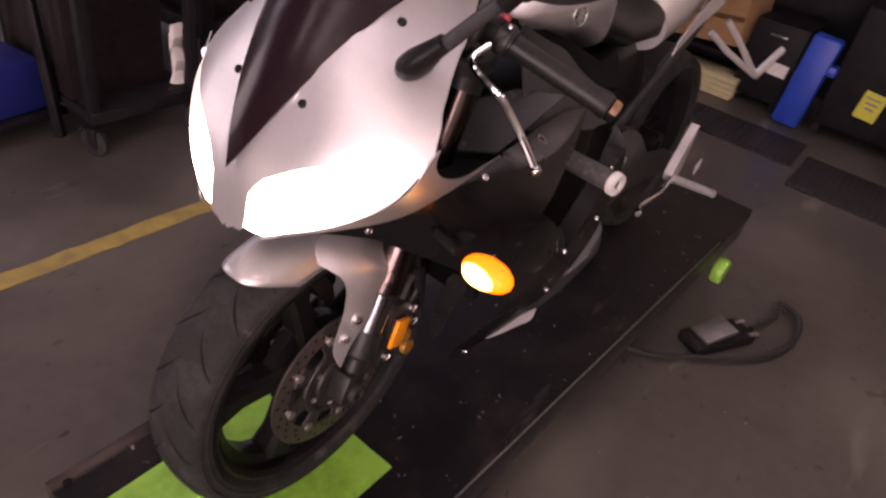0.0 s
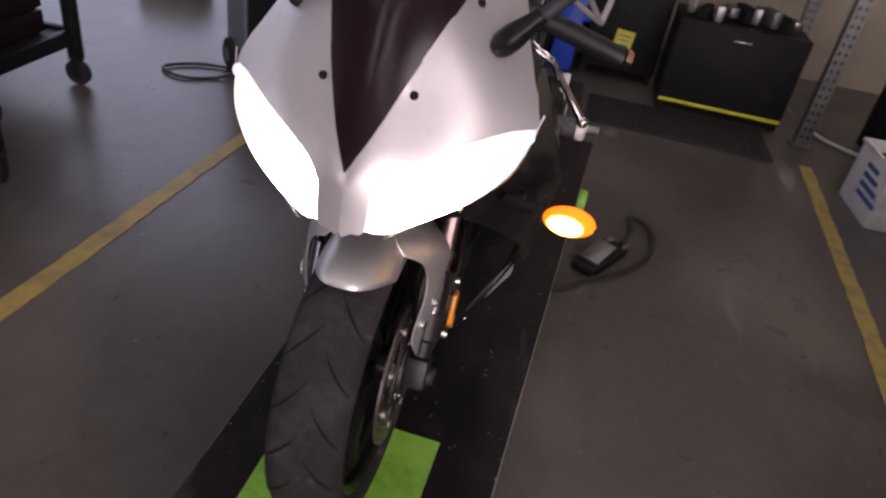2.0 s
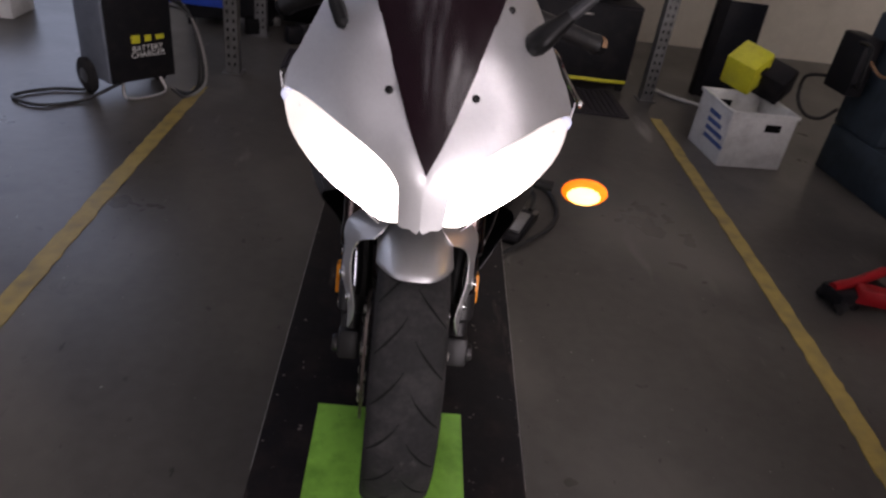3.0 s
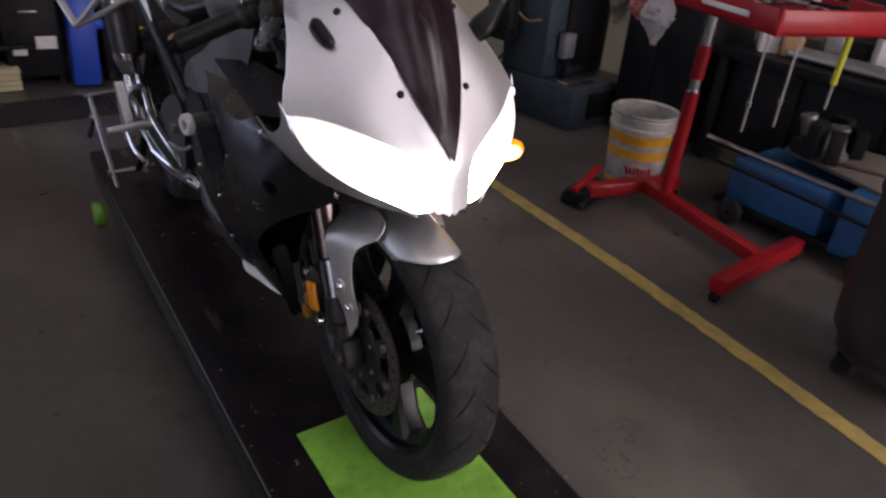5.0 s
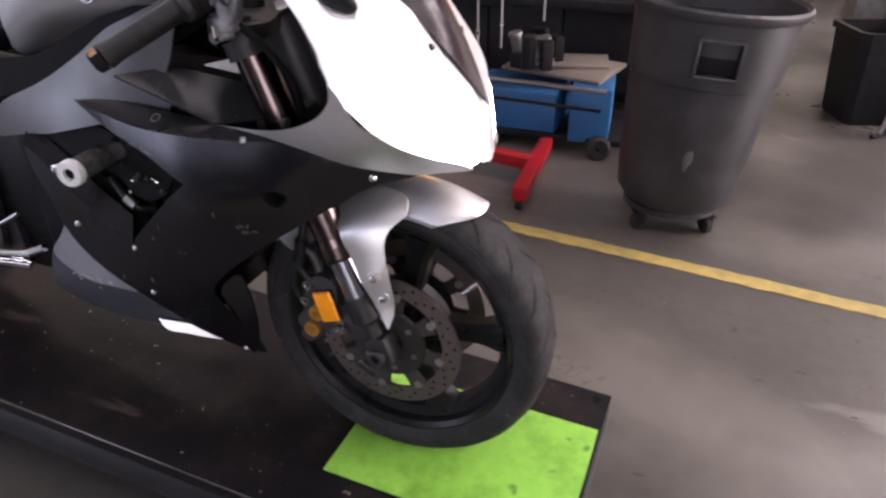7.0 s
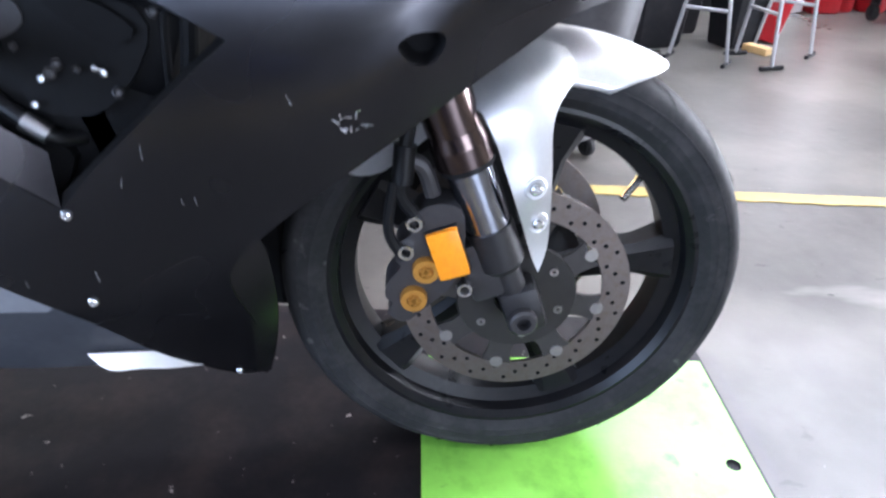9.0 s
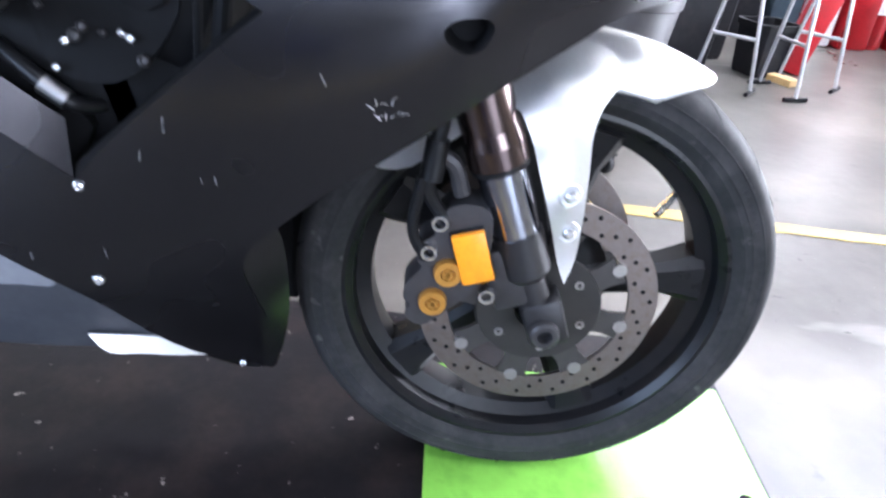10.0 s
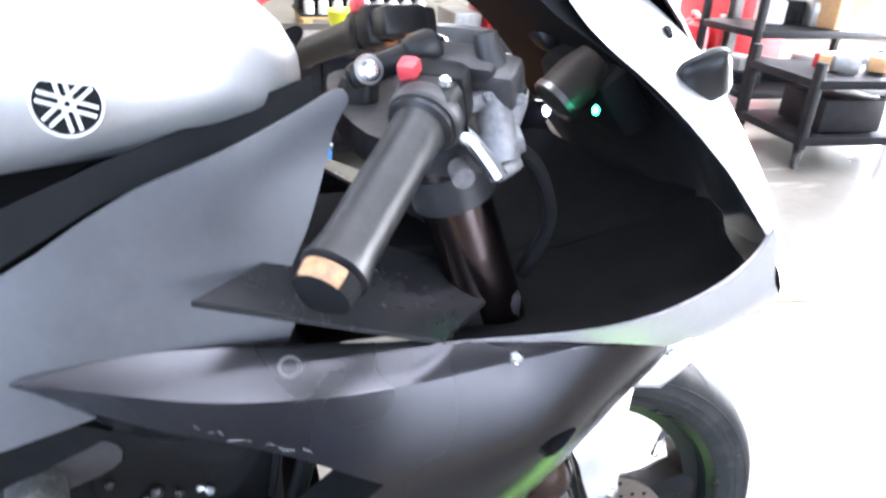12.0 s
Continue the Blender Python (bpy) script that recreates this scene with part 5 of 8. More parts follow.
        part("brake_hose", tube(bmesh.new(), [(-0.155, 0.178, 1.112), (-0.145, 0.150, 1.085), (-0.12, 0.125, 1.03), (-0.09, 0.13, 0.97)], 0.006, 10), inner_black, bar)
        part("lever_pivot", tube(bmesh.new(), [(-0.152, 0.204, 1.187), (-0.153, 0.202, 1.178), (-0.156, 0.196, 1.162), (-0.157, 0.194, 1.150)], 0.0078, 12, taper=0.0105), cast_dark, bar, "stubby dark hose union")
        bm = bmesh.new()
        box(bm, (-0.126, 0.266, 1.161), (0.02, 0.05, 0.017), Matrix.Rotation(radians(-20), 4, "X"), 0.006)
        box(bm, (-0.131, 0.240, 1.173), (0.024, 0.026, 0.022), Matrix.Rotation(radians(-20), 4, "X"), 0.007)
        res = part("reservoir_arm", bm, plastic_black, bar)
        screw((-0.137, 0.277, 1.1605), (-1, 0.25, 0.25), res, 0.0075)
        part("bracket_hole", rod(bmesh.new(), (-0.130, 0.277, 1.1605), (-0.1375, 0.2772, 1.1607), 0.0095, segs=20), worn_metal, res)
    bm = bmesh.new()
    box(bm, g0 - d * 0.045 + fwd * 0.6, (0.03, 0.05, 0.03), d.to_track_quat("X", "Z").to_matrix().to_4x4(), 0.007)
    part("lever_perch", bm, cast_grey, lev)
    # crash bobbin
    bm = bmesh.new()
    wide = 0.062 if s > 0 else 0.0
    rod(bm, (s * 0.13, 0.53, 0.86), (s * 0.224 + wide, 0.508, 0.865), 0.0205, segs=28)
    bob = part("crash_bobbin", bm, knurled, bike, "scraped white-faced crash bobbin")
    bm = bmesh.new()
    lathe(bm, [(0.0095, -0.002), (0.0105, 0.01), (0.0215, 0.01), (0.0235, 0.007), (0.0235, -0.004)], (s * 0.222 + wide, 0.508, 0.865), (s, -0.2, 0.02), 32)
    part("bobbin_face", bm, material("nylon_white", (0.72, 0.72, 0.7), 0.5, size=0.006, bump=0.1, second=(0.5, 0.5, 0.48)), bob, "worn white nylon face")
    bm = bmesh.new()
    rod(bm, (s * 0.2 + wide, 0.512, 0.865), (s * 0.226 + wide, 0.507, 0.8655), 0.0098)
    part("bobbin_bolt", bm, inner_black, bob)
    # rear sets
    bm = bmesh.new()
    plate(bm, soften([(1.224, 0.76), (1.212, 0.752), (1.18, 0.70), (1.145, 0.64), (1.16, 0.605), (1.195, 0.60), (1.21, 0.63), (1.218, 0.69)], 3), s * 0.215 - 0.012, 0.024)
    rs = part("heel_plate", bm, tube_alloy, bike, "grey cast foot rest bracket")
    peg = ((0.20, 1.185, 0.608), (0.349, 1.144, 0.636)) if s > 0 else ((-0.165, 1.121, 0.662), (-0.285, 1.118, 0.655))
    part("foot_peg", rod(bmesh.new(), peg[0], peg[1], 0.0125, 0.0105), tube_alloy, rs, "silver foot peg")
    part("pedal_lever", tube(bmesh.new(), [(s * 0.222, 1.17, 0.635), (s * 0.225, 1.08, 0.60), (s * 0.22, 0.972, 0.60), (s * 0.235, 0.93, 0.60)], 0.0075, 10), chrome, rs)
    pb = part("peg_bracket", tube(bmesh.new(), [(s * 0.15, 1.27, 0.99), (s * 0.197, 1.31, 0.948), (s * 0.276, 1.38, 0.894)], 0.0085, 10, smooth=False), tube_alloy, bike, "silver tubular passenger peg bracket")
    part("bracket_strut", tube(bmesh.new(), [(s * 0.18, 1.27, 1.03), (s * 0.214, 1.297, 0.991), (s * 0.276, 1.38, 0.894)], 0.0085, 10, smooth=False), tube_alloy, pb)
    part("passenger_peg", rod(bmesh.new(), (s * 0.276, 1.38, 0.894), (s * 0.293, 1.498, 0.952), 0.0105), tube_alloy, pb)


both(spar)
bm = bmesh.new()
tri_pts = [V((-0.110, 0.29, 1.036)), V((-0.055, 0.252, 1.04)), V((-0.06, 0.243, 1.010))]
fa, fb = [bm.verts.new(p) for p in tri_pts], [bm.verts.new(p + V((0.001, -0.001, -0.002))) for p in tri_pts]
bm.faces.new(fa)
bm.faces.new(fb[::-1])
for k in range(3):
    bm.faces.new((fa[k], fb[k], fb[(k + 1) % 3], fa[(k + 1) % 3]))
part("paper_label", bm, chalk, bike, "white label corner tucked under the handlebar")
bm = bmesh.new()
box(bm, (0.236, 1.355, 0.598), (0.003, 0.04, 0.035), Matrix.Rotation(0.3, 4, "X"), 0.001)
part("warning_label", bm, chalk, bike, "small white sticker on the chain guard")
both(lambda s: part("seat_trim", skin([(1.012, 0.975), (1.12, 1.01), (1.3, 1.055), (1.48, 1.09), (1.5, 1.13), (1.3, 1.10), (1.14, 1.045), (1.06, 1.01)], bender([(1.0, 0.98, 0.151), (1.3, 1.07, 0.14), (1.5, 1.1, 0.09), (1.2, 1.0, 0.15), (1.3, 1.12, 0.12), (1.1, 1.05, 0.14)]), side=s, step=0.03, keep=(0,)), [silver_paint, inner_black], bike, "silver painted tail side panel"))
bm = bmesh.new()
loft(bm, [section(0.74, 0.085, 1.03, 1.10), section(0.82, 0.12, 1.0, 1.075), section(0.95, 0.125, 1.0, 1.07), section(1.06, 0.09, 1.02, 1.09)])
part("rider_seat", bm, plastic_black, bike, "black vinyl rider seat", angle=60)
bm = bmesh.new()
loft(bm, [section(1.02, 0.115, 0.95, 1.09), section(1.15, 0.12, 0.98, 1.14), section(1.35, 0.1, 1.04, 1.18), section(1.55, 0.06, 1.1, 1.2), section(1.66, 0.025, 1.14, 1.19)])
part("tail_cowl", bm, silver_paint, bike, "silver painted tail cowl", angle=60)
bm = bmesh.new()
loft(bm, [section(1.05, 0.075, 1.08, 1.12), section(1.2, 0.08, 1.12, 1.165), section(1.38, 0.055, 1.17, 1.2)])
part("pillion_pad", bm, plastic_black, bike, "black pillion pad", angle=60)
# engine, radiator and inner parts; the window's darkness is put into their near-black
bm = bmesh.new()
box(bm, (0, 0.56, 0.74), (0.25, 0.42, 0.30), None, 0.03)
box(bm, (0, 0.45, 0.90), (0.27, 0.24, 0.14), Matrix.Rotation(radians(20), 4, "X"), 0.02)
eng = part("engine", bm, engine_black, bike, "near-black engine behind the fairing window")
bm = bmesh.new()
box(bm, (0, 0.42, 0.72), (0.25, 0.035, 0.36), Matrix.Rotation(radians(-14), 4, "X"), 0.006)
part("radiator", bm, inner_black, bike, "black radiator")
# added black block that keeps the bright background out of the fairing gap
part("air_box", box(bmesh.new(), (0, 0.37, 0.95), (0.15, 0.36, 0.10), None, 0.02), inner_black, bike, "black block added to keep the gap under the tank dark")


def slab(name, poly, x, thick, mat, parent, s, label=""):
    part(name, plate(bmesh.new(), soften(poly, 3), s * x - thick / 2, thick), mat, parent, label)


# added near-black block that fills the view behind the belly pan
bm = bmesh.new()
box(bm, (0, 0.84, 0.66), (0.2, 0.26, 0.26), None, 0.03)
part("crankcase", bm, engine_black, eng)
part("brake_pedal", tube(bmesh.new(), [(-0.165, 0.72, 0.65), (-0.175, 0.78, 0.63), (-0.18, 0.88, 0.62), (-0.195, 1.0, 0.625)], 0.008, 10), chrome, bike, "bare metal brake pedal")
part("pedal_link", tube(bmesh.new(), [(-0.14, 0.80, 0.70), (-0.15, 0.86, 0.67), (-0.16, 0.95, 0.66)], 0.005, 8), worn_metal, bike)


def engine_side(s):
    slab("cam_cover", [(0.365, 0.87), (0.40, 0.90), (0.465, 0.905), (0.49, 0.86), (0.48, 0.80), (0.43, 0.79), (0.39, 0.82)], 0.125, 0.03, engine_black, eng, s)
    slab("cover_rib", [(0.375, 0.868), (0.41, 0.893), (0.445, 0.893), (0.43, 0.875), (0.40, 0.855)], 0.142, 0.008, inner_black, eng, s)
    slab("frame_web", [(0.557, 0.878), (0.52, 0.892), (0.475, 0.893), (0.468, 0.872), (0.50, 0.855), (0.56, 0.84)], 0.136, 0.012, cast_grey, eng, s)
    slab("frame_lug", [(0.585, 0.852), (0.645, 0.888), (0.60, 0.902), (0.52, 0.925), (0.468, 0.912), (0.50, 0.893), (0.55, 0.872)], 0.15, 0.012, engine_black, eng, s)
    slab("side_cover", [(0.60, 0.86), (0.55, 0.83), (0.47, 0.765), (0.46, 0.74), (0.50, 0.70), (0.62, 0.72), (0.66, 0.8)], 0.128, 0.02, engine_black, eng, s)
    rng = random.Random(8)
    for y, z in ((0.455, 0.83), (0.431, 0.834), (0.415, 0.835), (0.408, 0.831), (0.40, 0.813), (0.479, 0.853), (0.357, 0.883), (0.474, 0.802), (0.447, 0.838), (0.463, 0.825)):
        screw((s * 0.145, y, z), (s, rng.uniform(-0.3, 0.3), 0.3), eng, rng.uniform(0.0035, 0.006), "cover_bolt", cast_grey if rng.random() < 0.4 else bolt_steel)
    part("coolant_hose", tube(bmesh.new(), [(s * 0.13, 0.53, 0.815), (s * 0.145, 0.49, 0.79), (s * 0.143, 0.465, 0.77), (s * 0.11, 0.445, 0.76)], 0.0075, 12), plastic_black, eng)
    bm = bmesh.new()
    rod(bm, (s * 0.146, 0.489, 0.788), (s * 0.146, 0.470, 0.774), 0.0095, segs=20)
    part("hose_clip", bm, worn_metal, eng, "bright hose clip")
    part("down_tube", tube(bmesh.new(), [(s * 0.15, 0.325, 0.885), (s * 0.145, 0.335, 0.83), (s * 0.14, 0.35, 0.77)], 0.008, 10), engine_black, eng)
    part("cable", tube(bmesh.new(), [(s * 0.148, 0.345, 0.89), (s * 0.14, 0.352, 0.86), (s * 0.13, 0.36, 0.80)], 0.004, 8), plastic_black, eng)


both(engine_side)
# triple clamp, dash and air ducts between the bars
bm = bmesh.new()
plate(bm, soften([(-0.14, 0.20), (-0.10, 0.165), (0.0, 0.20), (0.10, 0.165), (0.14, 0.20), (0.12, 0.262), (0.05, 0.28), (-0.05, 0.28), (-0.12, 0.262)], 3), 1.085, 0.022, "z")
tc = part("triple_clamp", bm, cast_dark, bike, "dark cast top yoke")
part("headset_nut", lathe(bmesh.new(), [(0.0, 0.014), (0.014, 0.014), (0.017, 0.01), (0.017, 0.0)], (0, 0.205, 1.106), FD, 6), worn_metal, tc)
both(lambda s: part("fork_cap", lathe(bmesh.new(), [(0.0, 0.012), (0.012, 0.012), (0.013, 0.004), (0.022, 0.004), (0.024, 0.0)], along(s * 0.103, 1.104), FD, 24), cast_dark, tc))
part("ignition_lock", lathe(bmesh.new(), [(0.0, 0.02), (0.016, 0.02), (0.02, 0.0)], (0, 0.262, 1.104), (0, -0.2, 1), 24), plastic_black, tc)
bm = bmesh.new()
box(bm, (0.03, 0.018, 1.105), (0.15, 0.04, 0.07), Matrix.Rotation(radians(-38), 4, "X"), 0.016)
dash = part("dash", bm, inner_black, bike, "black instrument pod")
bm = bmesh.new()
lathe(bm, [(0.0, 0.001), (0.019, 0.001), (0.021, 0.003), (0.0235, 0.002), (0.0235, -0.004)], (-0.018, 0.082, 1.106), (-0.1, 0.72, -0.65), 36)
ring = part("dial_ring", bm, worn_metal, dash, "dull metal dial ring")
part("dial_housing", lathe(bmesh.new(), [(0.0225, 0.0), (0.023, -0.03), (0.018, -0.052), (0.0, -0.054)], (-0.018, 0.082, 1.106), (-0.1, 0.72, -0.65), 32), material("housing_brown", (0.045, 0.034, 0.028), 0.5, vary=0.3, size=0.008, bump=0.1), dash, "dark brown dial housing")
bm = bmesh.new()
ball(bm, (-0.0545, 0.059, 1.106), (0.0045, 0.003, 0.0045), 10)
part("neutral_lamp", bm, glowing("neutral_green", (0.05, 1.0, 0.45), 3.0), dash, "lit green neutral lamp")
BASIN = bender([(0.0, -0.1, 0.99), (0.0, 0.1, 0.945), (0.2, 0.0, 1.01), (0.19, 0.1, 0.972), (0.175, 0.2, 0.958), (0.1, 0.1, 0.94), (0.1, -0.08, 0.985)])
both(lambda s: part("inner_cowl", skin([(0.0, -0.11), (0.08, -0.09), (0.16, -0.045), (0.208, 0.0), (0.198, 0.08), (0.182, 0.16), (0.172, 0.215), (0.12, 0.2), (0.0, 0.13)], BASIN, "xy", s, step=0.025), [inner_black, inner_black], bike, "black inner cowl behind the lamps"))
part("headstock", rod(bmesh.new(), (0, 0.16, 0.95), (0, 0.215, 1.09), 0.035), cast_grey, bike)
both(lambda s: part("lower_yoke", box(bmesh.new(), (s * 0.06, 0.17, 0.95), (0.13, 0.06, 0.04), None, 0.01), cast_grey, bike))
# added dark fill block, pivot plates and subframe between engine and rear wheel
bm = bmesh.new()
loft(bm, [section(0.66, 0.115, 0.56, 0.96), section(0.80, 0.12, 0.55, 0.97), section(0.95, 0.115, 0.56, 0.98), section(1.05, 0.10, 0.64, 0.99), section(1.10, 0.07, 0.72, 0.98)])
part("battery_box", bm, engine_black, bike, "near-black block added for the dark clutter ahead of the rear wheel", angle=60)
both(lambda s: part("pivot_plate", plate(bmesh.new(), soften([(0.86, 0.78), (0.93, 0.80), (1.02, 0.76), (1.10, 0.70), (1.16, 0.64), (1.12, 0.585), (1.0, 0.56), (0.90, 0.585), (0.87, 0.66)], 3), s * 0.132 - 0.008, 0.016), cast_grey, bike, "dull grey cast pivot plate"))
both(lambda s: part("subframe_tube", tube(bmesh.new(), [(s * 0.12, 0.86, 0.80), (s * 0.125, 1.02, 0.90), (s * 0.12, 1.2, 0.99), (s * 0.10, 1.42, 1.08)], 0.014, 10), cast_dark, bike, "black tubular subframe"))
both(lambda s: part("hanger_bolt", rod(bmesh.new(), (s * 0.135, 0.93, 0.71), (s * 0.152, 0.93, 0.71), 0.016, segs=20), bolt_steel, bike))
# rear: swingarm, wheel, muffler
RW = V((0.004, 1.375, 0.595))
rwheel = part("rear_wheel", lathe(bmesh.new(), [(0.02, -0.09), (0.04, -0.09), (0.045, 0.0), (0.04, 0.09), (0.02, 0.09)], RW, (1, 0, 0), 28, True), rim_black, bike)
pr = [(0.24, -0.075), (0.255, -0.088), (0.275, -0.086), (0.288, -0.06), (0.297, -0.025), (0.299, 0.0)]
part("tyre", lathe(bmesh.new(), pr + [(r, -x) for r, x in pr[-2::-1]] + [(0.232, 0.06), (0.232, -0.06)], RW, (1, 0, 0), 64, True), rubber, rwheel)
part("rim", lathe(bmesh.new(), [(0.24, -0.075), (0.228, -0.07), (0.205, -0.04), (0.205, 0.04), (0.228, 0.07), (0.24, 0.075), (0.236, 0.05), (0.236, -0.05)], RW, (1, 0, 0), 64, True), rim_black, rwheel)
for k in range(5):
    a = 2 * math.pi * k / 5
    part("spoke", rod(bmesh.new(), RW + V((0, 0.03 * math.cos(a), 0.03 * math.sin(a))), RW + V((0, 0.21 * math.cos(a), 0.21 * math.sin(a))), 0.018, 0.014, 10), rim_black, rwheel)
both(lambda s: part("swingarm", loft(bmesh.new(), [[V((s * (0.1 + 0.02 * k) + u * 0.018, y, z + v * h)) for u, v in ((-1, -1), (1, -1), (1, 1), (-1, 1))] for k, y, z, h in ((0, 0.85, 0.62, 0.05), (0.6, 1.1, 0.60, 0.045), (1, 1.42, 0.55, 0.03))]), cast_grey, bike, "grey swingarm"))
m0, m1 = V((-0.144, 1.362, 0.76)), V((-0.155, 1.41, 1.12))
md = (m1 - m0).normalized()
muf = part("muffler", lathe(bmesh.new(), [(0.03, 0.03), (0.044, 0.034), (0.046, 0.05), (0.046, 0.35), (0.044, 0.375), (0.03, 0.39), (0.022, 0.39), (0.022, 0.35)], m0, md, 36), material("can_grey", (0.13, 0.125, 0.14), 0.36, 0.8, vary=0.2, size=0.02, bump=0.04, second=(0.07, 0.065, 0.075), amount=0.6), bike, "dull grey muffler with a chrome end cap")
part("muffler_cap", lathe(bmesh.new(), [(0.0, -0.03), (0.022, -0.03), (0.03, -0.02), (0.046, 0.03), (0.048, 0.034), (0.048, 0.052), (0.045, 0.054)], m0, md, 36), chrome, muf, "dented chrome end cap")
part("muffler_strap", lathe(bmesh.new(), [(0.046, 0.20), (0.0485, 0.20), (0.0485, 0.225), (0.046, 0.225)], m0, md, 36, True), chrome, muf)
for dx, dz in ((0.012, 0.016), (-0.016, -0.014)):
    part("exhaust_pipe", tube(bmesh.new(), [m0 + V((dx, 0.0, 0.0)), (-0.148 + dx, 1.31, 0.715 + dz), (-0.155 + dx, 1.22, 0.69 + dz), (-0.165 + dx, 1.12, 0.655 + dz), (-0.15 + dx, 0.98, 0.60 + dz), (-0.11, 0.86, 0.55)], 0.0135, 12), chrome, muf, "chrome exhaust pipe")
part("pipe_clamp", rod(bmesh.new(), (-0.15, 1.285, 0.705), (-0.152, 1.262, 0.699), 0.033, segs=20), worn_metal, muf)

# ---- things in the hall ----
steel_grey = material("steel_grey", (0.22, 0.22, 0.22), 0.4, 0.7, size=0.02, second=(0.12, 0.11, 0.1))
dark_steel = material("dark_steel", (0.012, 0.012, 0.014), 0.5, 0.1, size=0.03, second=(0.028, 0.024, 0.024), spec=0.13)
blue_plastic = material("blue_plastic", (0.01, 0.06, 0.45), 0.45, size=0.03)
blue_paint = material("blue_paint", (0.014, 0.10, 0.25), 0.45, size=0.03, second=(0.02, 0.08, 0.2))
blue_grey = material("blue_grey", (0.035, 0.05, 0.065), 0.5, size=0.03, second=(0.02, 0.026, 0.032), spec=0.25)
bucket_white = material("bucket_white", (0.5, 0.48, 0.44), 0.5, vary=0.2, size=0.02, second=(0.12, 0.11, 0.1), amount=0.85, stain=0.1)
red_paint = material("red_paint", (0.33, 0.008, 0.012), 0.4, size=0.02, second=(0.24, 0.008, 0.012), coat=0.1, spec=0.3)
can_grey = material("can_grey", (0.022, 0.021, 0.024), 0.45, vary=0.2, size=0.015, second=(0.045, 0.043, 0.046), amount=0.6, stain=0.12)
card = material("cardboard", (0.36, 0.21, 0.10), 0.8, size=0.02, second=(0.27, 0.15, 0.07))
paper = material("paper", (0.75, 0.74, 0.7), 0.7, size=0.02)
cream = material("cream_board", (0.62, 0.55, 0.33), 0.7, size=0.02)
yellow = material("yellow_plastic", (0.62, 0.6, 0.03), 0.4, size=0.02, second=(0.45, 0.42, 0.03))
white_plastic = material("white_plastic", (0.72, 0.72, 0.7), 0.45, size=0.02, second=(0.45, 0.44, 0.42), amount=0.6, stain=0.2)
orange_paint = material("orange_paint", (0.62, 0.3, 0.02), 0.4, size=0.02)
orange_rust = material("orange_rust", (0.5, 0.2, 0.03), 0.5, size=0.05, second=(0.35, 0.13, 0.03))
mat_rubber = material("mat_rubber", (0.022, 0.018, 0.022), 0.7, size=0.01, bump=0.2)
cable_black = material("cable_black", (0.02, 0.02, 0.02), 0.5)
wood = material("wood", (0.5, 0.33, 0.14), 0.6, size=0.02)
dull_blue = material("ink_blue", (0.05, 0.1, 0.3), 0.6)


def caster(parent, x, y, r=0.05, turn=0.0, name="caster"):
    q = Matrix.Rotation(turn, 4, "Z")
    ax = (q @ V((1, 0, 0))).normalized()
    bm = bmesh.new()
    lathe(bm, [(0.012, -0.014), (r * 0.8, -0.014), (r, -0.009), (r, 0.009), (r * 0.8, 0.014), (0.012, 0.014)], (x, y, r), ax, 24, True)
    w = part(name, bm, rubber, parent, "black caster wheel")
    bm = bmesh.new()
    for s in (-1, 1):
        box(bm, V((x, y, r * 1.35)) + ax * s * 0.019, (0.004, 0.04, r * 1.5), q, 0.001)
    box(bm, (x, y, r * 2.1), (0.05, 0.06, 0.008), q, 0.002)
    rod(bm, V((x, y, r)) - ax * 0.022, V((x, y, r)) + ax * 0.022, 0.006)
    part("fork", bm, dark_steel, w, "dull steel fork")


# rubbish can on a dolly
can = thing("trash_can", (1.715, -0.39, 0), "tall dark grey plastic trash can on a caster dolly", "trash can")
cx, cy = 1.715, -0.39
bm = bmesh.new()
lathe(bm, [(0.0, 0.115), (0.17, 0.115), (0.2, 0.125), (0.222, 0.155), (0.235, 0.25), (0.262, 0.62), (0.27, 0.625), (0.285, 0.845), (0.30, 0.85), (0.308, 0.862), (0.308, 0.878), (0.298, 0.886), (0.284, 0.875), (0.262, 0.62), (0.225, 0.2), (0.0, 0.14)], (cx, cy, 0), (0, 0, 1), 64)
part("body", bm, can_grey, can, "scuffed grey plastic can body")
can_tops = [can.children[-1]]
for a in (188, 8):
    e = V((math.cos(radians(a)), math.sin(radians(a)), 0))
    q = Matrix.Rotation(radians(a), 4, "Z")
    bm = bmesh.new()
    for dz, sy, sz in ((0.06, 0.15, 0.014), (-0.06, 0.15, 0.014)):
        box(bm, V((cx, cy, 0.735 + dz)) + e * 0.282, (0.026, sy, sz), q, 0.004)
    for dy in (-0.07, 0.07):
        box(bm, V((cx, cy, 0.735)) + e * 0.282 + (q @ V((0, dy, 0))), (0.026, 0.014, 0.12), q, 0.004)
    h = part("handle", bm, can_grey, can)
    can_tops.append(h)
    bm = bmesh.new()
    box(bm, V((cx, cy, 0.712)) + e * 0.274, (0.012, 0.125, 0.055), q, 0.003)
    can_tops.append(part("handle_recess", bm, inner_black, h))
bm = bmesh.new()
lathe(bm, [(0.0, 0.08), (0.17, 0.08), (0.188, 0.09), (0.188, 0.118), (0.0, 0.118)], (cx, cy, 0), (0, 0, 1), 48)
part("dolly", bm, can_grey, can)
for a in (139, 246, 318, 30):
    caster(can, cx + 0.16 * math.cos(radians(a)), cy + 0.16 * math.sin(radians(a)), 0.036, radians(a + 60))
bm = bmesh.new()
rng = random.Random(2)
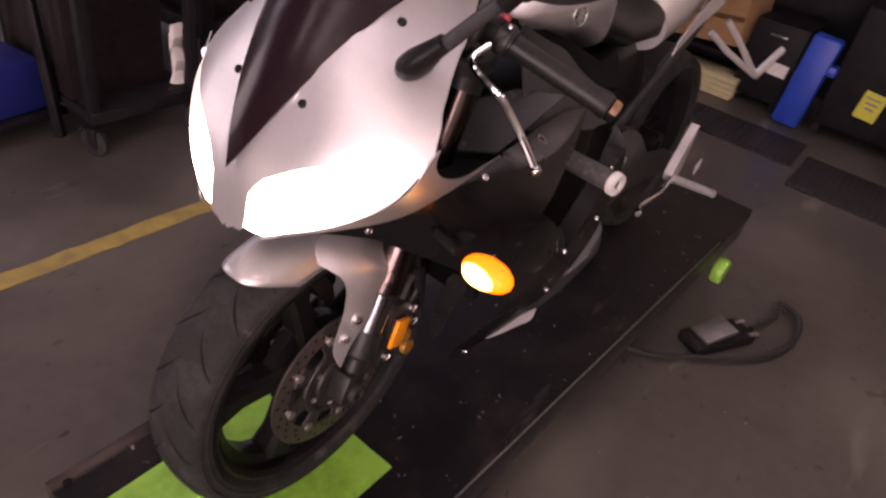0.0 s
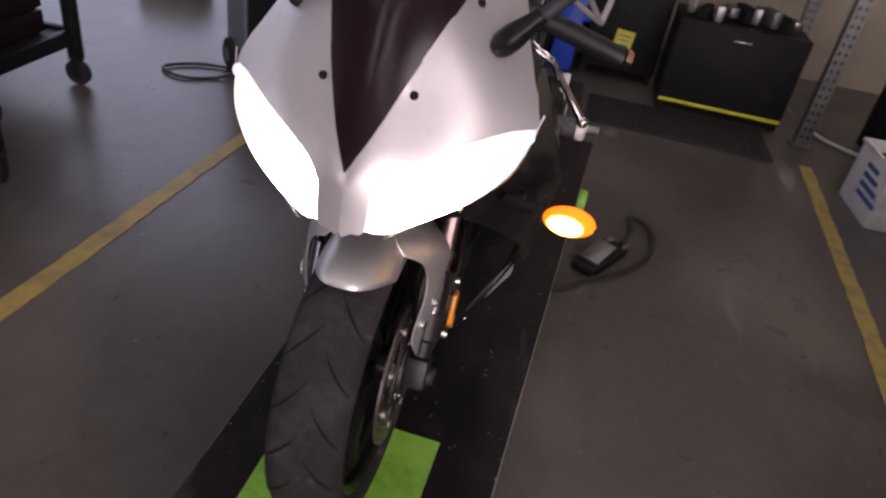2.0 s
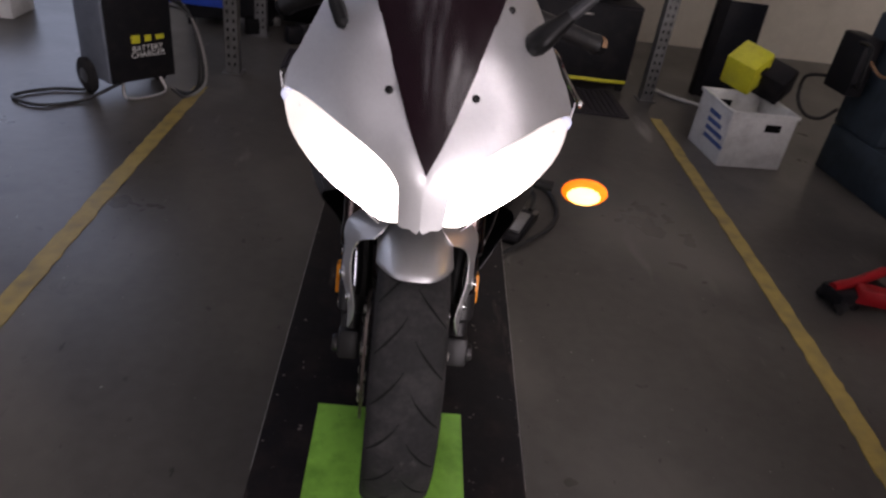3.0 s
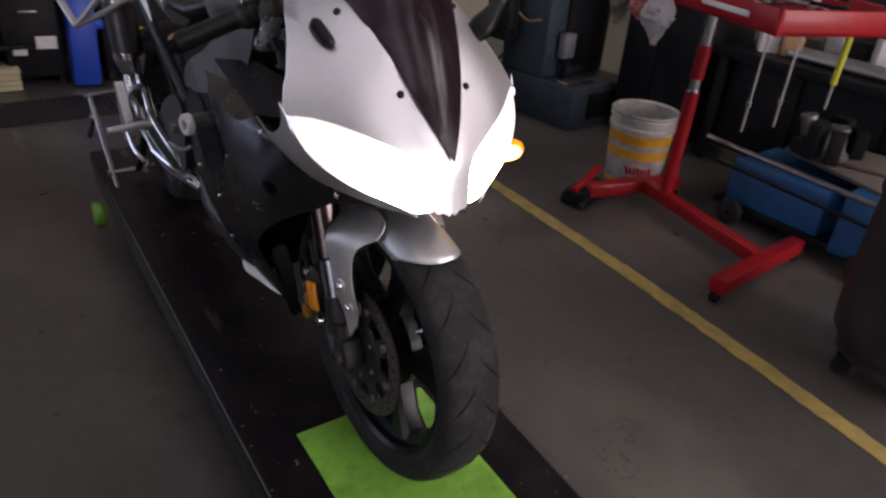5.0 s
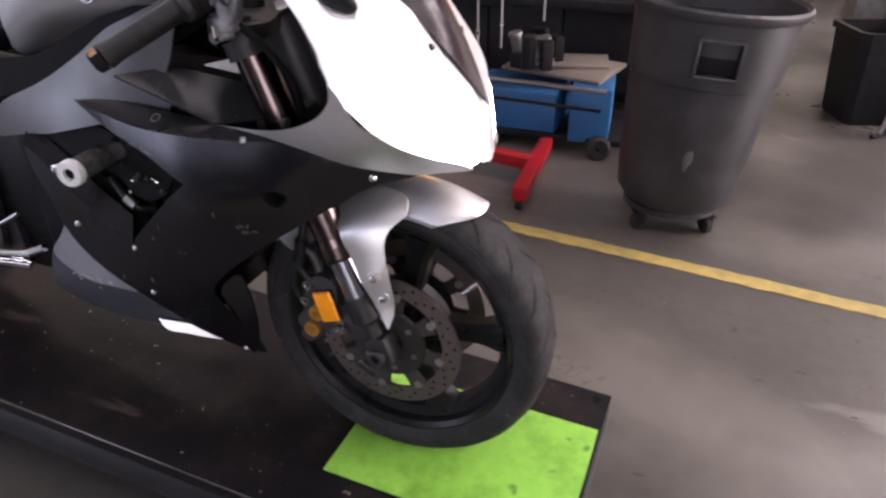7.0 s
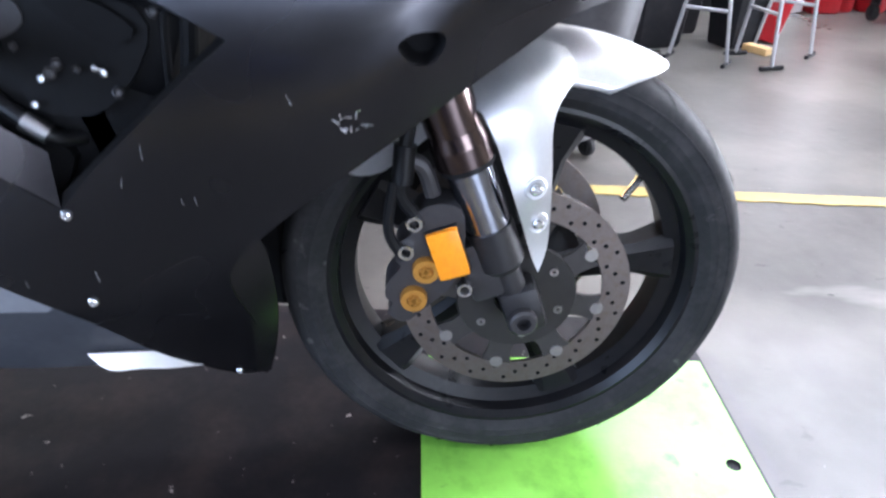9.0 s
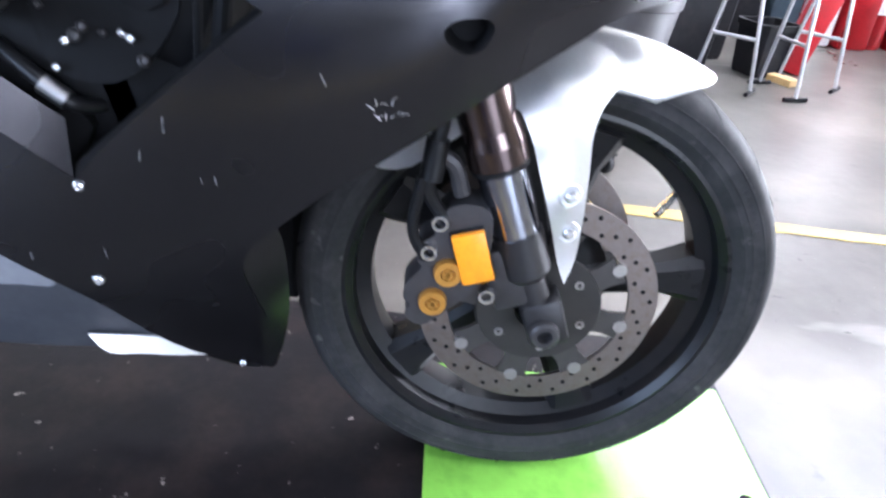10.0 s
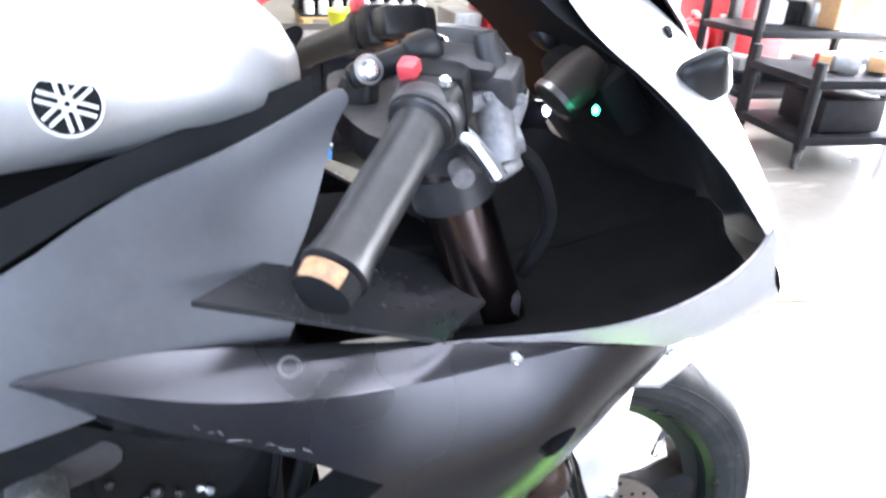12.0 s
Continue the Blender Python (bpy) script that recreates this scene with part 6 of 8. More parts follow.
for _ in range(5):
    a, z, = radians(185 + rng.uniform(-2.5, 2.5)), 0.37 + rng.uniform(-0.02, 0.02)
    ball(bm, (cx + 0.2435 * math.cos(a), cy + 0.2435 * math.sin(a), z), (0.003, rng.uniform(0.006, 0.014), rng.uniform(0.02, 0.05)), 12)
can_tops.append(part("scuff", bm, material("scuff_grey", (0.075, 0.072, 0.075), 0.6, size=0.01), can, "pale scuff on the can"))
lean_can = Matrix.Translation((cx, cy, 0.12)) @ Matrix.Rotation(radians(4), 4, "X") @ Matrix.Translation((-cx, -cy, -0.12))
for ob in can_tops:
    ob.data.transform(lean_can)

# red tool stand with a tray
red = thing("tool_stand", (2.0, 0.7, 0), "red steel wheeled tool stand with a tray of tools", "tool stand")


def beam(name, a, b, w, h, mat, parent, label=""):
    a, b = V(a), V(b)
    bm = bmesh.new()
    q = (b - a).to_track_quat("X", "Z").to_matrix().to_4x4()
    box(bm, (a + b) / 2, ((b - a).length, w, h), q, min(w, h) * 0.12)
    return part(name, bm, mat, parent, label)


beam("base_beam", (2.085, 0.97, 0.08), (1.92, 0.25, 0.08), 0.06, 0.06, red_paint, red)
beam("cross_foot", (1.575, 0.21, 0.075), (2.21, 0.25, 0.075), 0.065, 0.065, red_paint, red)
beam("cross_foot", (1.77, 1.085, 0.075), (2.28, 0.95, 0.075), 0.065, 0.065, red_paint, red)
for x, y in ((1.59, 0.211), (2.2, 0.25), (1.785, 1.08), (2.27, 0.953)):
    bm = bmesh.new()
    lathe(bm, [(0.006, -0.015), (0.021, -0.015), (0.021, 0.015), (0.006, 0.015)], (x, y, 0.021), (0, 1, 0), 16, True)
    part("roller", bm, dark_steel, red)
part("post", rod(bmesh.new(), (2.062, 0.848, 0.1), (2.062, 0.842, 0.60), 0.031), red_paint, red)
part("collar", rod(bmesh.new(), (2.062, 0.842, 0.594), (2.062, 0.842, 0.606), 0.032), chrome, red, "bright steel ring")
part("inner_post", rod(bmesh.new(), (2.062, 0.842, 0.606), (2.062, 0.836, 0.985), 0.023), worn_metal, red, "bare steel inner post")
part("sleeve", rod(bmesh.new(), (2.062, 0.841, 0.655), (2.062, 0.838, 0.80), 0.03), red_paint, red)
bm = bmesh.new()
q = Matrix.Rotation(radians(-18), 4, "Z")
tcx, tcy, tcz = 2.03, 0.727, 0.992
box(bm, (tcx, tcy, tcz), (0.56, 1.12, 0.014), q, 0.003)
tray = part("tray", bm, red_paint, red, "red pressed steel tray")
for sx, sy, dx, dy in ((0.012, 1.12, -0.274, 0), (0.012, 1.12, 0.274, 0), (0.536, 0.012, 0, -0.554), (0.536, 0.012, 0, 0.554)):
    bm = bmesh.new()
    box(bm, V((tcx, tcy, tcz + 0.035)) + q @ V((dx, dy, 0)), (sx, sy, 0.084), q, 0.004)
    part("tray_side", bm, red_paint, tray)
for dx, dy in ((-0.274, -0.554), (-0.274, 0.554), (0.274, -0.554), (0.274, 0.554)):
    part("tray_corner", rod(bmesh.new(), V((tcx, tcy, tcz - 0.008)) + q @ V((dx, dy, 0)), V((tcx, tcy, tcz + 0.078)) + q @ V((dx, dy, 0)), 0.0085, segs=12), red_paint, tray)
bm = bmesh.new()
box(bm, V((tcx, tcy, tcz + 0.035)) + q @ V((-0.283, -0.285, 0.0)), (0.006, 0.26, 0.02), q, 0.002)
part("tray_plate", bm, paper, tray)
rng = random.Random(8)
for k in range(30):
    a = rng.uniform(0, 3.1)
    c = V((tcx, tcy, tcz + 0.03)) + q @ V((rng.uniform(-0.17, 0.17), rng.uniform(-0.42, 0.42), 0.02 * (k % 4)))
    d = V((math.cos(a), math.sin(a), 0.0)) * rng.uniform(0.05, 0.13)
    bm = bmesh.new()
    rod(bm, c - d, c + d, 0.007, segs=8)
    box(bm, c + d, (0.03, 0.024, 0.014), Matrix.Rotation(a, 4, "Z"), 0.003)
    box(bm, c - d, (0.034, 0.02, 0.014), Matrix.Rotation(a, 4, "Z"), 0.003)
    solo("spanner", bm, (chrome, worn_metal, dark_steel)[k % 3], "loose metal spanner lying in the red tray", "tool", "tools in the tray")
for k, (dx, dy, c) in enumerate(((-0.2, -0.3, yellow), (0.1, 0.2, yellow), (-0.1, 0.05, dark_steel), (0.2, -0.2, white_plastic))):
    bm = bmesh.new()
    p = V((tcx, tcy, tcz + 0.04)) + q @ V((dx, dy, 0))
    tube(bm, [p - V((0.07, 0.02, 0)), p, p + V((0.07, 0.03, 0))], 0.016, 10, taper=0.01)
    solo("hand_tool", bm, c, "tool with a moulded handle lying in the red tray", "tool", "tools in the tray")
for k, (x, y, z, L2, a) in enumerate(((2.058, 0.565, 0.99, 0.49, 0.006), (2.13, 0.474, 0.99, 0.45, 0.008), (2.04, 0.257, 0.99, 0.295, 0.005))):
    bm = bmesh.new()
    tube(bm, [(x, y, z), (x + a * 0.4, y + a * 0.5, z - L2 * 0.5), (x + a, y + a * 0.6, z - L2)], 0.0055, 8)
    hook = part("hanging_rod", bm, worn_metal, red, "chrome rod hooked under the tray")
    if k == 2:
        part("rod_handle", rod(bmesh.new(), (x, y, z - 0.012), (x + 0.003, y + 0.002, z - 0.20), 0.012), yellow, hook, "yellow handle")
    else:
        part("rod_collar", rod(bmesh.new(), (x + a * 0.7, y + a * 0.55, z - L2 * 0.74), (x + a * 0.75, y + a * 0.56, z - L2 * 0.78), 0.011), chrome, hook)


def hanging_bag(sx, z1, w, h, seed, mat, label):
    """A crumpled thin bag hooked over the tray's long side, ending in a point."""
    rng = random.Random(seed)
    c = V((1.6 + 0.31 * sx, 0.29 + 0.95 * sx, 0)) - V((0.95, -0.31, 0)) * 0.045
    ux, un = V((0.31, 0.95, 0)), V((-0.95, 0.31, 0))
    rings = []
    for k in range(15):
        f = k / 14
        wide = w * (0.35 + 0.75 * math.sin(math.pi * min(1, 0.12 + f * 0.95)) ** 0.7) * (1 - 0.75 * max(0, f - 0.55) / 0.45)
        ring = []
        for m in range(22):
            a = 2 * math.pi * m / 22
            fold = 1 + 0.22 * math.sin(3 * a + seed + 4 * f) + rng.uniform(-0.13, 0.13)
            ring.append(c + ux * (math.cos(a) * wide * 0.5 * fold - 0.05 * f * w) + un * (math.sin(a) * (0.012 + 0.03 * math.sin(math.pi * f)) * fold) + V((0, 0, z1 - h * f + rng.uniform(-0.006, 0.006))))
        rings.append(ring)
    solo("plastic_bag", loft(bmesh.new(), rings), mat, label, "bag", "bags on the tool stand", angle=20)


bag_film = material("bag_film", (0.42, 0.39, 0.38), 0.3, vary=0.2, size=0.015, bump=0.1, second=(0.28, 0.24, 0.23), amount=0.7, stain=0.3)
bag_red = material("bag_red", (0.4, 0.06, 0.06), 0.35, vary=0.3, size=0.01, bump=0.1, second=(0.45, 0.36, 0.35), amount=0.9, stain=0.5)
bag_grey = material("bag_grey", (0.10, 0.095, 0.09), 0.35, vary=0.3, size=0.015, bump=0.1, second=(0.3, 0.27, 0.2), amount=0.7, stain=0.2)
hanging_bag(0.60, 1.02, 0.15, 0.20, 3, bag_film, "crumpled pale plastic bag hanging from a red tray")
hanging_bag(0.73, 0.99, 0.09, 0.10, 8, bag_red, "small red printed bag hanging from a red tray")
hanging_bag(0.90, 1.03, 0.11, 0.19, 5, bag_grey, "grimy grey plastic bag hanging from a red tray")

# bucket
bk = thing("bucket", (2.2, 1.16, 0), "dented white bucket with orange bands and red print", "bucket")
bx, by = 2.2, 1.17
bm = bmesh.new()
lathe(bm, [(0.0, 0.0), (0.136, 0.0), (0.14, 0.006), (0.158, 0.31), (0.166, 0.315), (0.166, 0.33), (0.16, 0.335), (0.161, 0.36), (0.168, 0.362), (0.168, 0.376), (0.161, 0.38), (0.171, 0.395), (0.166, 0.40), (0.155, 0.39), (0.132, 0.02), (0.0, 0.015)], (bx, by, 0), (0, 0, 1), 48)
part("body", bm, bucket_white, bk)
for z0, z1, m in ((0.25, 0.30, orange_paint), (0.175, 0.22, orange_paint), (0.03, 0.055, orange_paint)):
    bm = bmesh.new()
    r = lambda z: 0.1405 + 0.018 * z / 0.31
    lathe(bm, [(r(z0), z0), (r(z0) + 0.0012, z0 + 0.001), (r(z1) + 0.0012, z1 - 0.001), (r(z1), z1)], (bx, by, 0), (0, 0, 1), 48)
    part("band", bm, m, bk, "orange printed band")
bm = bmesh.new()
for k in range(7):
    a = radians(205 + 7.5 * k)
    e = V((math.cos(a), math.sin(a), 0))
    box(bm, V((bx, by, 0.115)) + e * 0.1475, (0.002, 0.014, 0.03 if k % 3 else 0.042), Matrix.Rotation(a, 4, "Z") @ Matrix.Rotation(0.25, 4, "X"))
part("red_print", bm, red_paint, bk, "red printed marks")

# dark locker shape added as a backdrop, hides bright floor behind the tool stand
lock = thing("steel_locker", (3.05, 1.62, 0), "dark blue-grey locker shape added as a backdrop behind a red stand", "locker")
locker_dark = material("locker_dark", (0.008, 0.009, 0.013), 0.5, vary=0.3, size=0.03, second=(0.03, 0.026, 0.024), amount=0.5, stain=0.1, spec=0.15)
bm = bmesh.new()
box(bm, (3.05, 1.62, 0.62), (0.5, 0.54, 1.16), None, 0.012)
part("body", bm, locker_dark, lock)
for y in (1.49, 1.75):
    bm = bmesh.new()
    box(bm, (2.795, y, 0.63), (0.014, 0.25, 1.1), None, 0.004)
    dr = part("door", bm, locker_dark, lock)
    bm = bmesh.new()
    box(bm, (2.784, y + (0.09 if y < 1.6 else -0.09), 0.7), (0.014, 0.02, 0.09), None, 0.004)
    part("handle", bm, dark_steel, dr)
for x, y in ((2.84, 1.39), (2.84, 1.85), (3.26, 1.39), (3.26, 1.85)):
    bm = bmesh.new()
    rod(bm, (x, y, 0), (x, y, 0.045), 0.022)
    part("foot", bm, dark_steel, lock)

# blue-grey workshop machine with a yellow tub
mach = thing("tyre_machine", (2.7, 2.2, 0), "blue-grey steel workshop machine with a dark recess", "machine")
bm = bmesh.new()
q = Matrix.Rotation(radians(5), 4, "Z")
box(bm, (2.71, 2.24, 0.132), (0.6, 0.64, 0.264), q, 0.014)
part("cabinet", bm, blue_grey, mach)
bm = bmesh.new()
box(bm, (2.70, 2.378, 0.567), (0.6, 0.37, 0.604), q, 0.014)
part("column", bm, blue_grey, mach)
# shade on the column's front face, put in as a dark panel
bm = bmesh.new()
box(bm, (2.76, 2.185, 0.57), (0.36, 0.03, 0.5), q, 0.008)
part("front_panel", bm, locker_dark, mach, "dark panel added for the shade on the column's front")
# black plate put in for the shaded side face of the base
bm = bmesh.new()
box(bm, (2.76, 1.913, 0.14), (0.34, 0.012, 0.16), q, 0.004)
part("recess", bm, inner_black, mach)
bm = bmesh.new()
box(bm, (2.56, 2.13, 0.47), (0.1, 0.06, 0.15), q, 0.008)
part("switch_cover", bm, material("switch_grey", (0.17, 0.17, 0.175), 0.5, size=0.02), mach, "pale grey switch cover")
part("switch_bracket", box(bmesh.new(), (2.56, 2.12, 0.33), (0.03, 0.04, 0.15), q, 0.004), dark_steel, mach)
part("control_pedal", box(bmesh.new(), (2.58, 2.03, 0.276), (0.26, 0.09, 0.02), q, 0.006), worn_metal, mach)
bm = bmesh.new()
box(bm, (2.33, 2.50, 0.60), (0.10, 0.20, 0.30), q, 0.012)
breaker = part("bead_breaker", bm, dark_steel, mach, "dark bead breaker on the machine's side")
part("breaker_handle", tube(bmesh.new(), [(2.29, 2.45, 0.72), (2.28, 2.36, 0.725), (2.28, 2.325, 0.70), (2.28, 2.31, 0.55), (2.29, 2.33, 0.52), (2.33, 2.40, 0.51)], 0.011, 10), plastic_black, breaker)
part("brass_pipe", tube(bmesh.new(), [(2.35, 2.40, 0.64), (2.36, 2.30, 0.60), (2.38, 2.20, 0.62)], 0.008, 8), scraped, breaker)
part("hose", tube(bmesh.new(), [(2.31, 2.60, 0.50), (2.27, 2.76, 0.44), (2.26, 2.74, 0.32), (2.27, 2.63, 0.262), (2.29, 2.51, 0.285), (2.33, 2.46, 0.36)], 0.010, 8), cable_black, breaker)
bm = bmesh.new()
lathe(bm, [(0.0, 0.0), (0.16, 0.0), (0.2, 0.02), (0.25, 0.12), (0.27, 0.13), (0.27, 0.15), (0.255, 0.15), (0.19, 0.03), (0.0, 0.02)], (2.6, 2.12, 0.872), (0.1, 0, 1), 40)
solo("basin", bm, material("tub_yellow", (0.62, 0.52, 0.2), 0.5, size=0.03), "dusty yellow plastic basin on a machine", "basin")

# white carton with a yellow case behind
bx0 = thing("storage_crate", (1.9, 2.62, 0), "white corrugated plastic crate with blue print and handholes", "crate")
q = Matrix.Rotation(radians(4), 4, "Z")
for nm, c, s in (("front_panel", (0, -0.19, 0.155), (0.37, 0.008, 0.31)), ("back_panel", (0, 0.19, 0.155), (0.37, 0.008, 0.31)), ("side_panel", (-0.185, 0, 0.155), (0.008, 0.372, 0.31)), ("side_panel", (0.185, 0, 0.155), (0.008, 0.372, 0.31)), ("bottom", (0, 0, 0.008), (0.36, 0.37, 0.01)), ("rim", (0, -0.194, 0.304), (0.39, 0.012, 0.02)), ("rim", (0, 0.194, 0.304), (0.39, 0.012, 0.02)), ("rim", (-0.189, 0, 0.304), (0.012, 0.376, 0.02)), ("rim", (0.189, 0, 0.304), (0.012, 0.376, 0.02))):
    bm = bmesh.new()
    box(bm, V((1.905, 2.58, 0)) + q @ V(c), s, q, 0.002)
    part(nm, bm, white_plastic, bx0)
for c, s in (((0.06, -0.1955, 0.235), (0.09, 0.003, 0.04)), ((-0.04, 0.1845, 0.235), (0.09, 0.003, 0.04))):
    bm = bmesh.new()
    box(bm, V((1.905, 2.58, 0)) + q @ V(c), s, q, 0.001)
    part("handhole", bm, inner_black, bx0)
for k in range(4):
    bm = bmesh.new()
    box(bm, V((1.905, 2.58, 0)) + q @ V((-0.1905, -0.08 + 0.02 * k, 0.10 + 0.045 * k)), (0.003, 0.22 - 0.03 * k, 0.024), q)
    part("blue_print", bm, dull_blue, bx0)
cs = thing("yellow_case", (1.86, 2.72, 0.33), "bright yellow plastic equipment case on a crate", "case")
bm = bmesh.new()
q2 = Matrix.Rotation(radians(38), 4, "Z") @ Matrix.Rotation(radians(-24), 4, "Y") @ Matrix.Rotation(radians(12), 4, "X")
box(bm, (1.90, 2.74, 0.455), (0.19, 0.19, 0.19), q2, 0.018)
part("body", bm, yellow, cs)
part("latch", box(bmesh.new(), V((1.90, 2.74, 0.455)) + q2.to_3x3() @ V((0, -0.098, 0.03)), (0.05, 0.012, 0.03), q2, 0.003), dark_steel, cs)
bm = bmesh.new()
box(bm, (2.06, 2.72, 0.405), (0.17, 0.2, 0.16), q2, 0.02)
part("end_cap", bm, dark_steel, cs)

# dark panel and post standing behind the yellow case
pan = thing("standing_board", (2.22, 3.62, 0), "dark purple-black board standing upright behind a yellow case", "board")
bm = bmesh.new()
box(bm, (2.22, 3.62, 0.325), (0.285, 0.022, 0.65), Matrix.Rotation(radians(-3), 4, "X"), 0.004)
part("face", bm, locker_dark, pan)
bm = bmesh.new()
box(bm, (2.055, 3.64, 1.15), (0.07, 0.07, 2.3), None, 0.006)
solo("dark_post", bm, dark_steel, "dark painted steel post beside a standing board", "post")

# slotted uprights and shelving along the north side
def upright(x, y, h=2.3, lean=0.0):
    ob = thing("rack_upright", (x, y, 0), "grey-green slotted steel rack upright", "rack post", "rack uprights")
    bm = bmesh.new()
    box(bm, (x, y - 0.035, h / 2), (0.075, 0.004, h))
    box(bm, (x - 0.036, y, h / 2), (0.004, 0.07, h))
    box(bm, (x + 0.036, y, h / 2), (0.004, 0.07, h))
    box(bm, (x, y, 0.004), (0.12, 0.12, 0.008))
    part("channel", bm, steel_grey, ob)
    bm = bmesh.new()
    for k in range(int(h / 0.05) - 1):
        for dx in (-0.017, 0.017):
            box(bm, (x + dx, y - 0.0375, 0.06 + 0.05 * k), (0.011, 0.002, 0.02))
    part("slot", bm, inner_black, ob)["kind"] = "stuff"
    return ob


upright(1.62, 3.39)
upright(-1.02, 3.05)
upright(-1.02, 3.9)
upright(1.62, 4.3)
bm = bmesh.new()
box(bm, (-1.6, 3.05, 0.42), (1.15, 0.03, 0.1), None, 0.004)
solo("rack_beam", bm, blue_plastic, "bright blue rack beam between uprights", "beam")


def cabinet(name, x0, x1, y0, y1, z0, z1, label, mat=dark_steel, doors=2, category="cabinet"):
    ob = thing(name, ((x0 + x1) / 2, (y0 + y1) / 2, 0), label, category)
    bm = bmesh.new()
    box(bm, ((x0 + x1) / 2, (y0 + y1) / 2, (z0 + z1) / 2), (x1 - x0, y1 - y0, z1 - z0), None, 0.008)
    part("body", bm, mat, ob)
    for k in range(doors):
        w = (x1 - x0) / doors
        bm = bmesh.new()
        box(bm, (x0 + w * (k + 0.5), y0 - 0.006, (z0 + z1) / 2), (w - 0.012, 0.014, z1 - z0 - 0.03), None, 0.003)
        d = part("door", bm, mat, ob)
        bm = bmesh.new()
        box(bm, (x0 + w * (k + 0.5), y0 - 0.02, z1 - 0.07), (0.1, 0.016, 0.012), None, 0.003)
        part("handle", bm, worn_metal, d)
    if z0 > 0.03:
        for x in (x0 + 0.03, x1 - 0.03):
            for y in (y0 + 0.03, y1 - 0.03):
                part("foot", box(bmesh.new(), (x, y, z0 / 2), (0.04, 0.04, z0)), mat, ob)
    return ob


tb = cabinet("tool_chest", 0.74, 1.5, 3.5, 3.95, 0.04, 0.56, "black steel tool chest with a yellow bottom rail", category="tool chest", doors=1)
bm = bmesh.new()
box(bm, (1.12, 3.484, 0.07), (0.74, 0.014, 0.022), None, 0.003)
part("bottom_rail", bm, yellow, tb, "yellow rail")
for k in range(9):
    bm = bmesh.new()
    rng = random.Random(30 + k)
    x, y = 0.8 + 0.075 * k, 3.62 + rng.uniform(-0.05, 0.12)
    box(bm, (x, y, 0.60 + rng.uniform(0, 0.03)), (0.05, rng.uniform(0.06, 0.16), rng.uniform(0.04, 0.1)), Matrix.Rotation(rng.uniform(-0.5, 0.5), 4, "Z"), 0.006)
    solo("small_part", bm, (steel_grey, dark_steel, worn_metal)[k % 3], "loose small metal part on a tool chest", "part", "parts on the tool chest")
sc = cabinet("dark_cabinet", 0.22, 0.72, 3.9, 4.4, 0.06, 0.75, "black cabinet with a yellow label", doors=1)
bm = bmesh.new()
box(bm, (0.465, 3.885, 0.255), (0.12, 0.004, 0.16), Matrix.Rotation(radians(4), 4, "Y"))
part("yellow_label", bm, material("label_yellow", (0.6, 0.58, 0.06), 0.6, size=0.01), sc, "yellow warning label")
for k in range(3):
    bm = bmesh.new()
    box(bm, (0.465, 3.8815, 0.3 - 0.03 * k), (0.08 - 0.015 * k, 0.002, 0.01), Matrix.Rotation(radians(4), 4, "Y"))
    part("label_bar", bm, steel_grey, sc)
cabinet("dark_cabinet", -0.32, 0.0, 3.95, 4.4, 0.05, 0.52, "black steel cabinet beside stacked boxes", doors=1)
bm = bmesh.new()
box(bm, (0.1, 3.86, 0.28), (0.16, 0.12, 0.54), Matrix.Rotation(radians(3), 4, "Y"), 0.02)
box(bm, (0.17, 3.85, 0.38), (0.12, 0.08, 0.06), None, 0.015)
solo("blue_canister", bm, blue_plastic, "tall blue plastic canister standing by the cabinets", "canister")
for x, z, w, h in ((-0.24, 0.225, 0.075, 0.055), (-0.09, 0.265, 0.115, 0.075)):
    bm = bmesh.new()
    box(bm, (x, 3.926, z), (w, 0.003, h), Matrix.Rotation(radians(2), 4, "Y"))
    lb = solo("paper_label", bm, paper, "white printed label stuck on a black cabinet", "label", "cabinet labels")
bxs = thing("cardboard_box", (-0.6, 4.1, 0.27), "open brown cardboard box with crumpled paper, tilted on a shelf", "box")
qb = Matrix.Rotation(radians(-6), 4, "Z") @ Matrix.Rotation(radians(-7), 4, "Y")
cb = V((-0.58, 4.10, 0.475))
for c, size in (((0, -0.19, 0), (0.46, 0.008, 0.36)), ((0, 0.19, 0), (0.46, 0.008, 0.36)), ((-0.226, 0, 0), (0.008, 0.372, 0.36)), ((0.226, 0, 0), (0.008, 0.372, 0.36)), ((0, 0, -0.176), (0.444, 0.372, 0.008))):
    part("carton_side", box(bmesh.new(), cb + qb @ V(c), size, qb, 0.002), card, bxs)
for c, size, tilt in (((0, -0.235, 0.155), (0.44, 0.11, 0.006), Matrix.Rotation(radians(28), 4, "X")), ((0.262, 0, 0.20), (0.09, 0.36, 0.006), Matrix.Rotation(radians(-30), 4, "Y")), ((-0.275, 0, 0.15), (0.11, 0.36, 0.006), Matrix.Rotation(radians(-35), 4, "Y"))):
    part("flap", box(bmesh.new(), cb + qb @ V(c), size, qb @ tilt, 0.001), card, bxs)
part("tape", box(bmesh.new(), cb + qb @ V((0, -0.1955, -0.02)), (0.458, 0.003, 0.03), qb), material("tape_brown", (0.12, 0.06, 0.03), 0.3), bxs)
rng = random.Random(21)
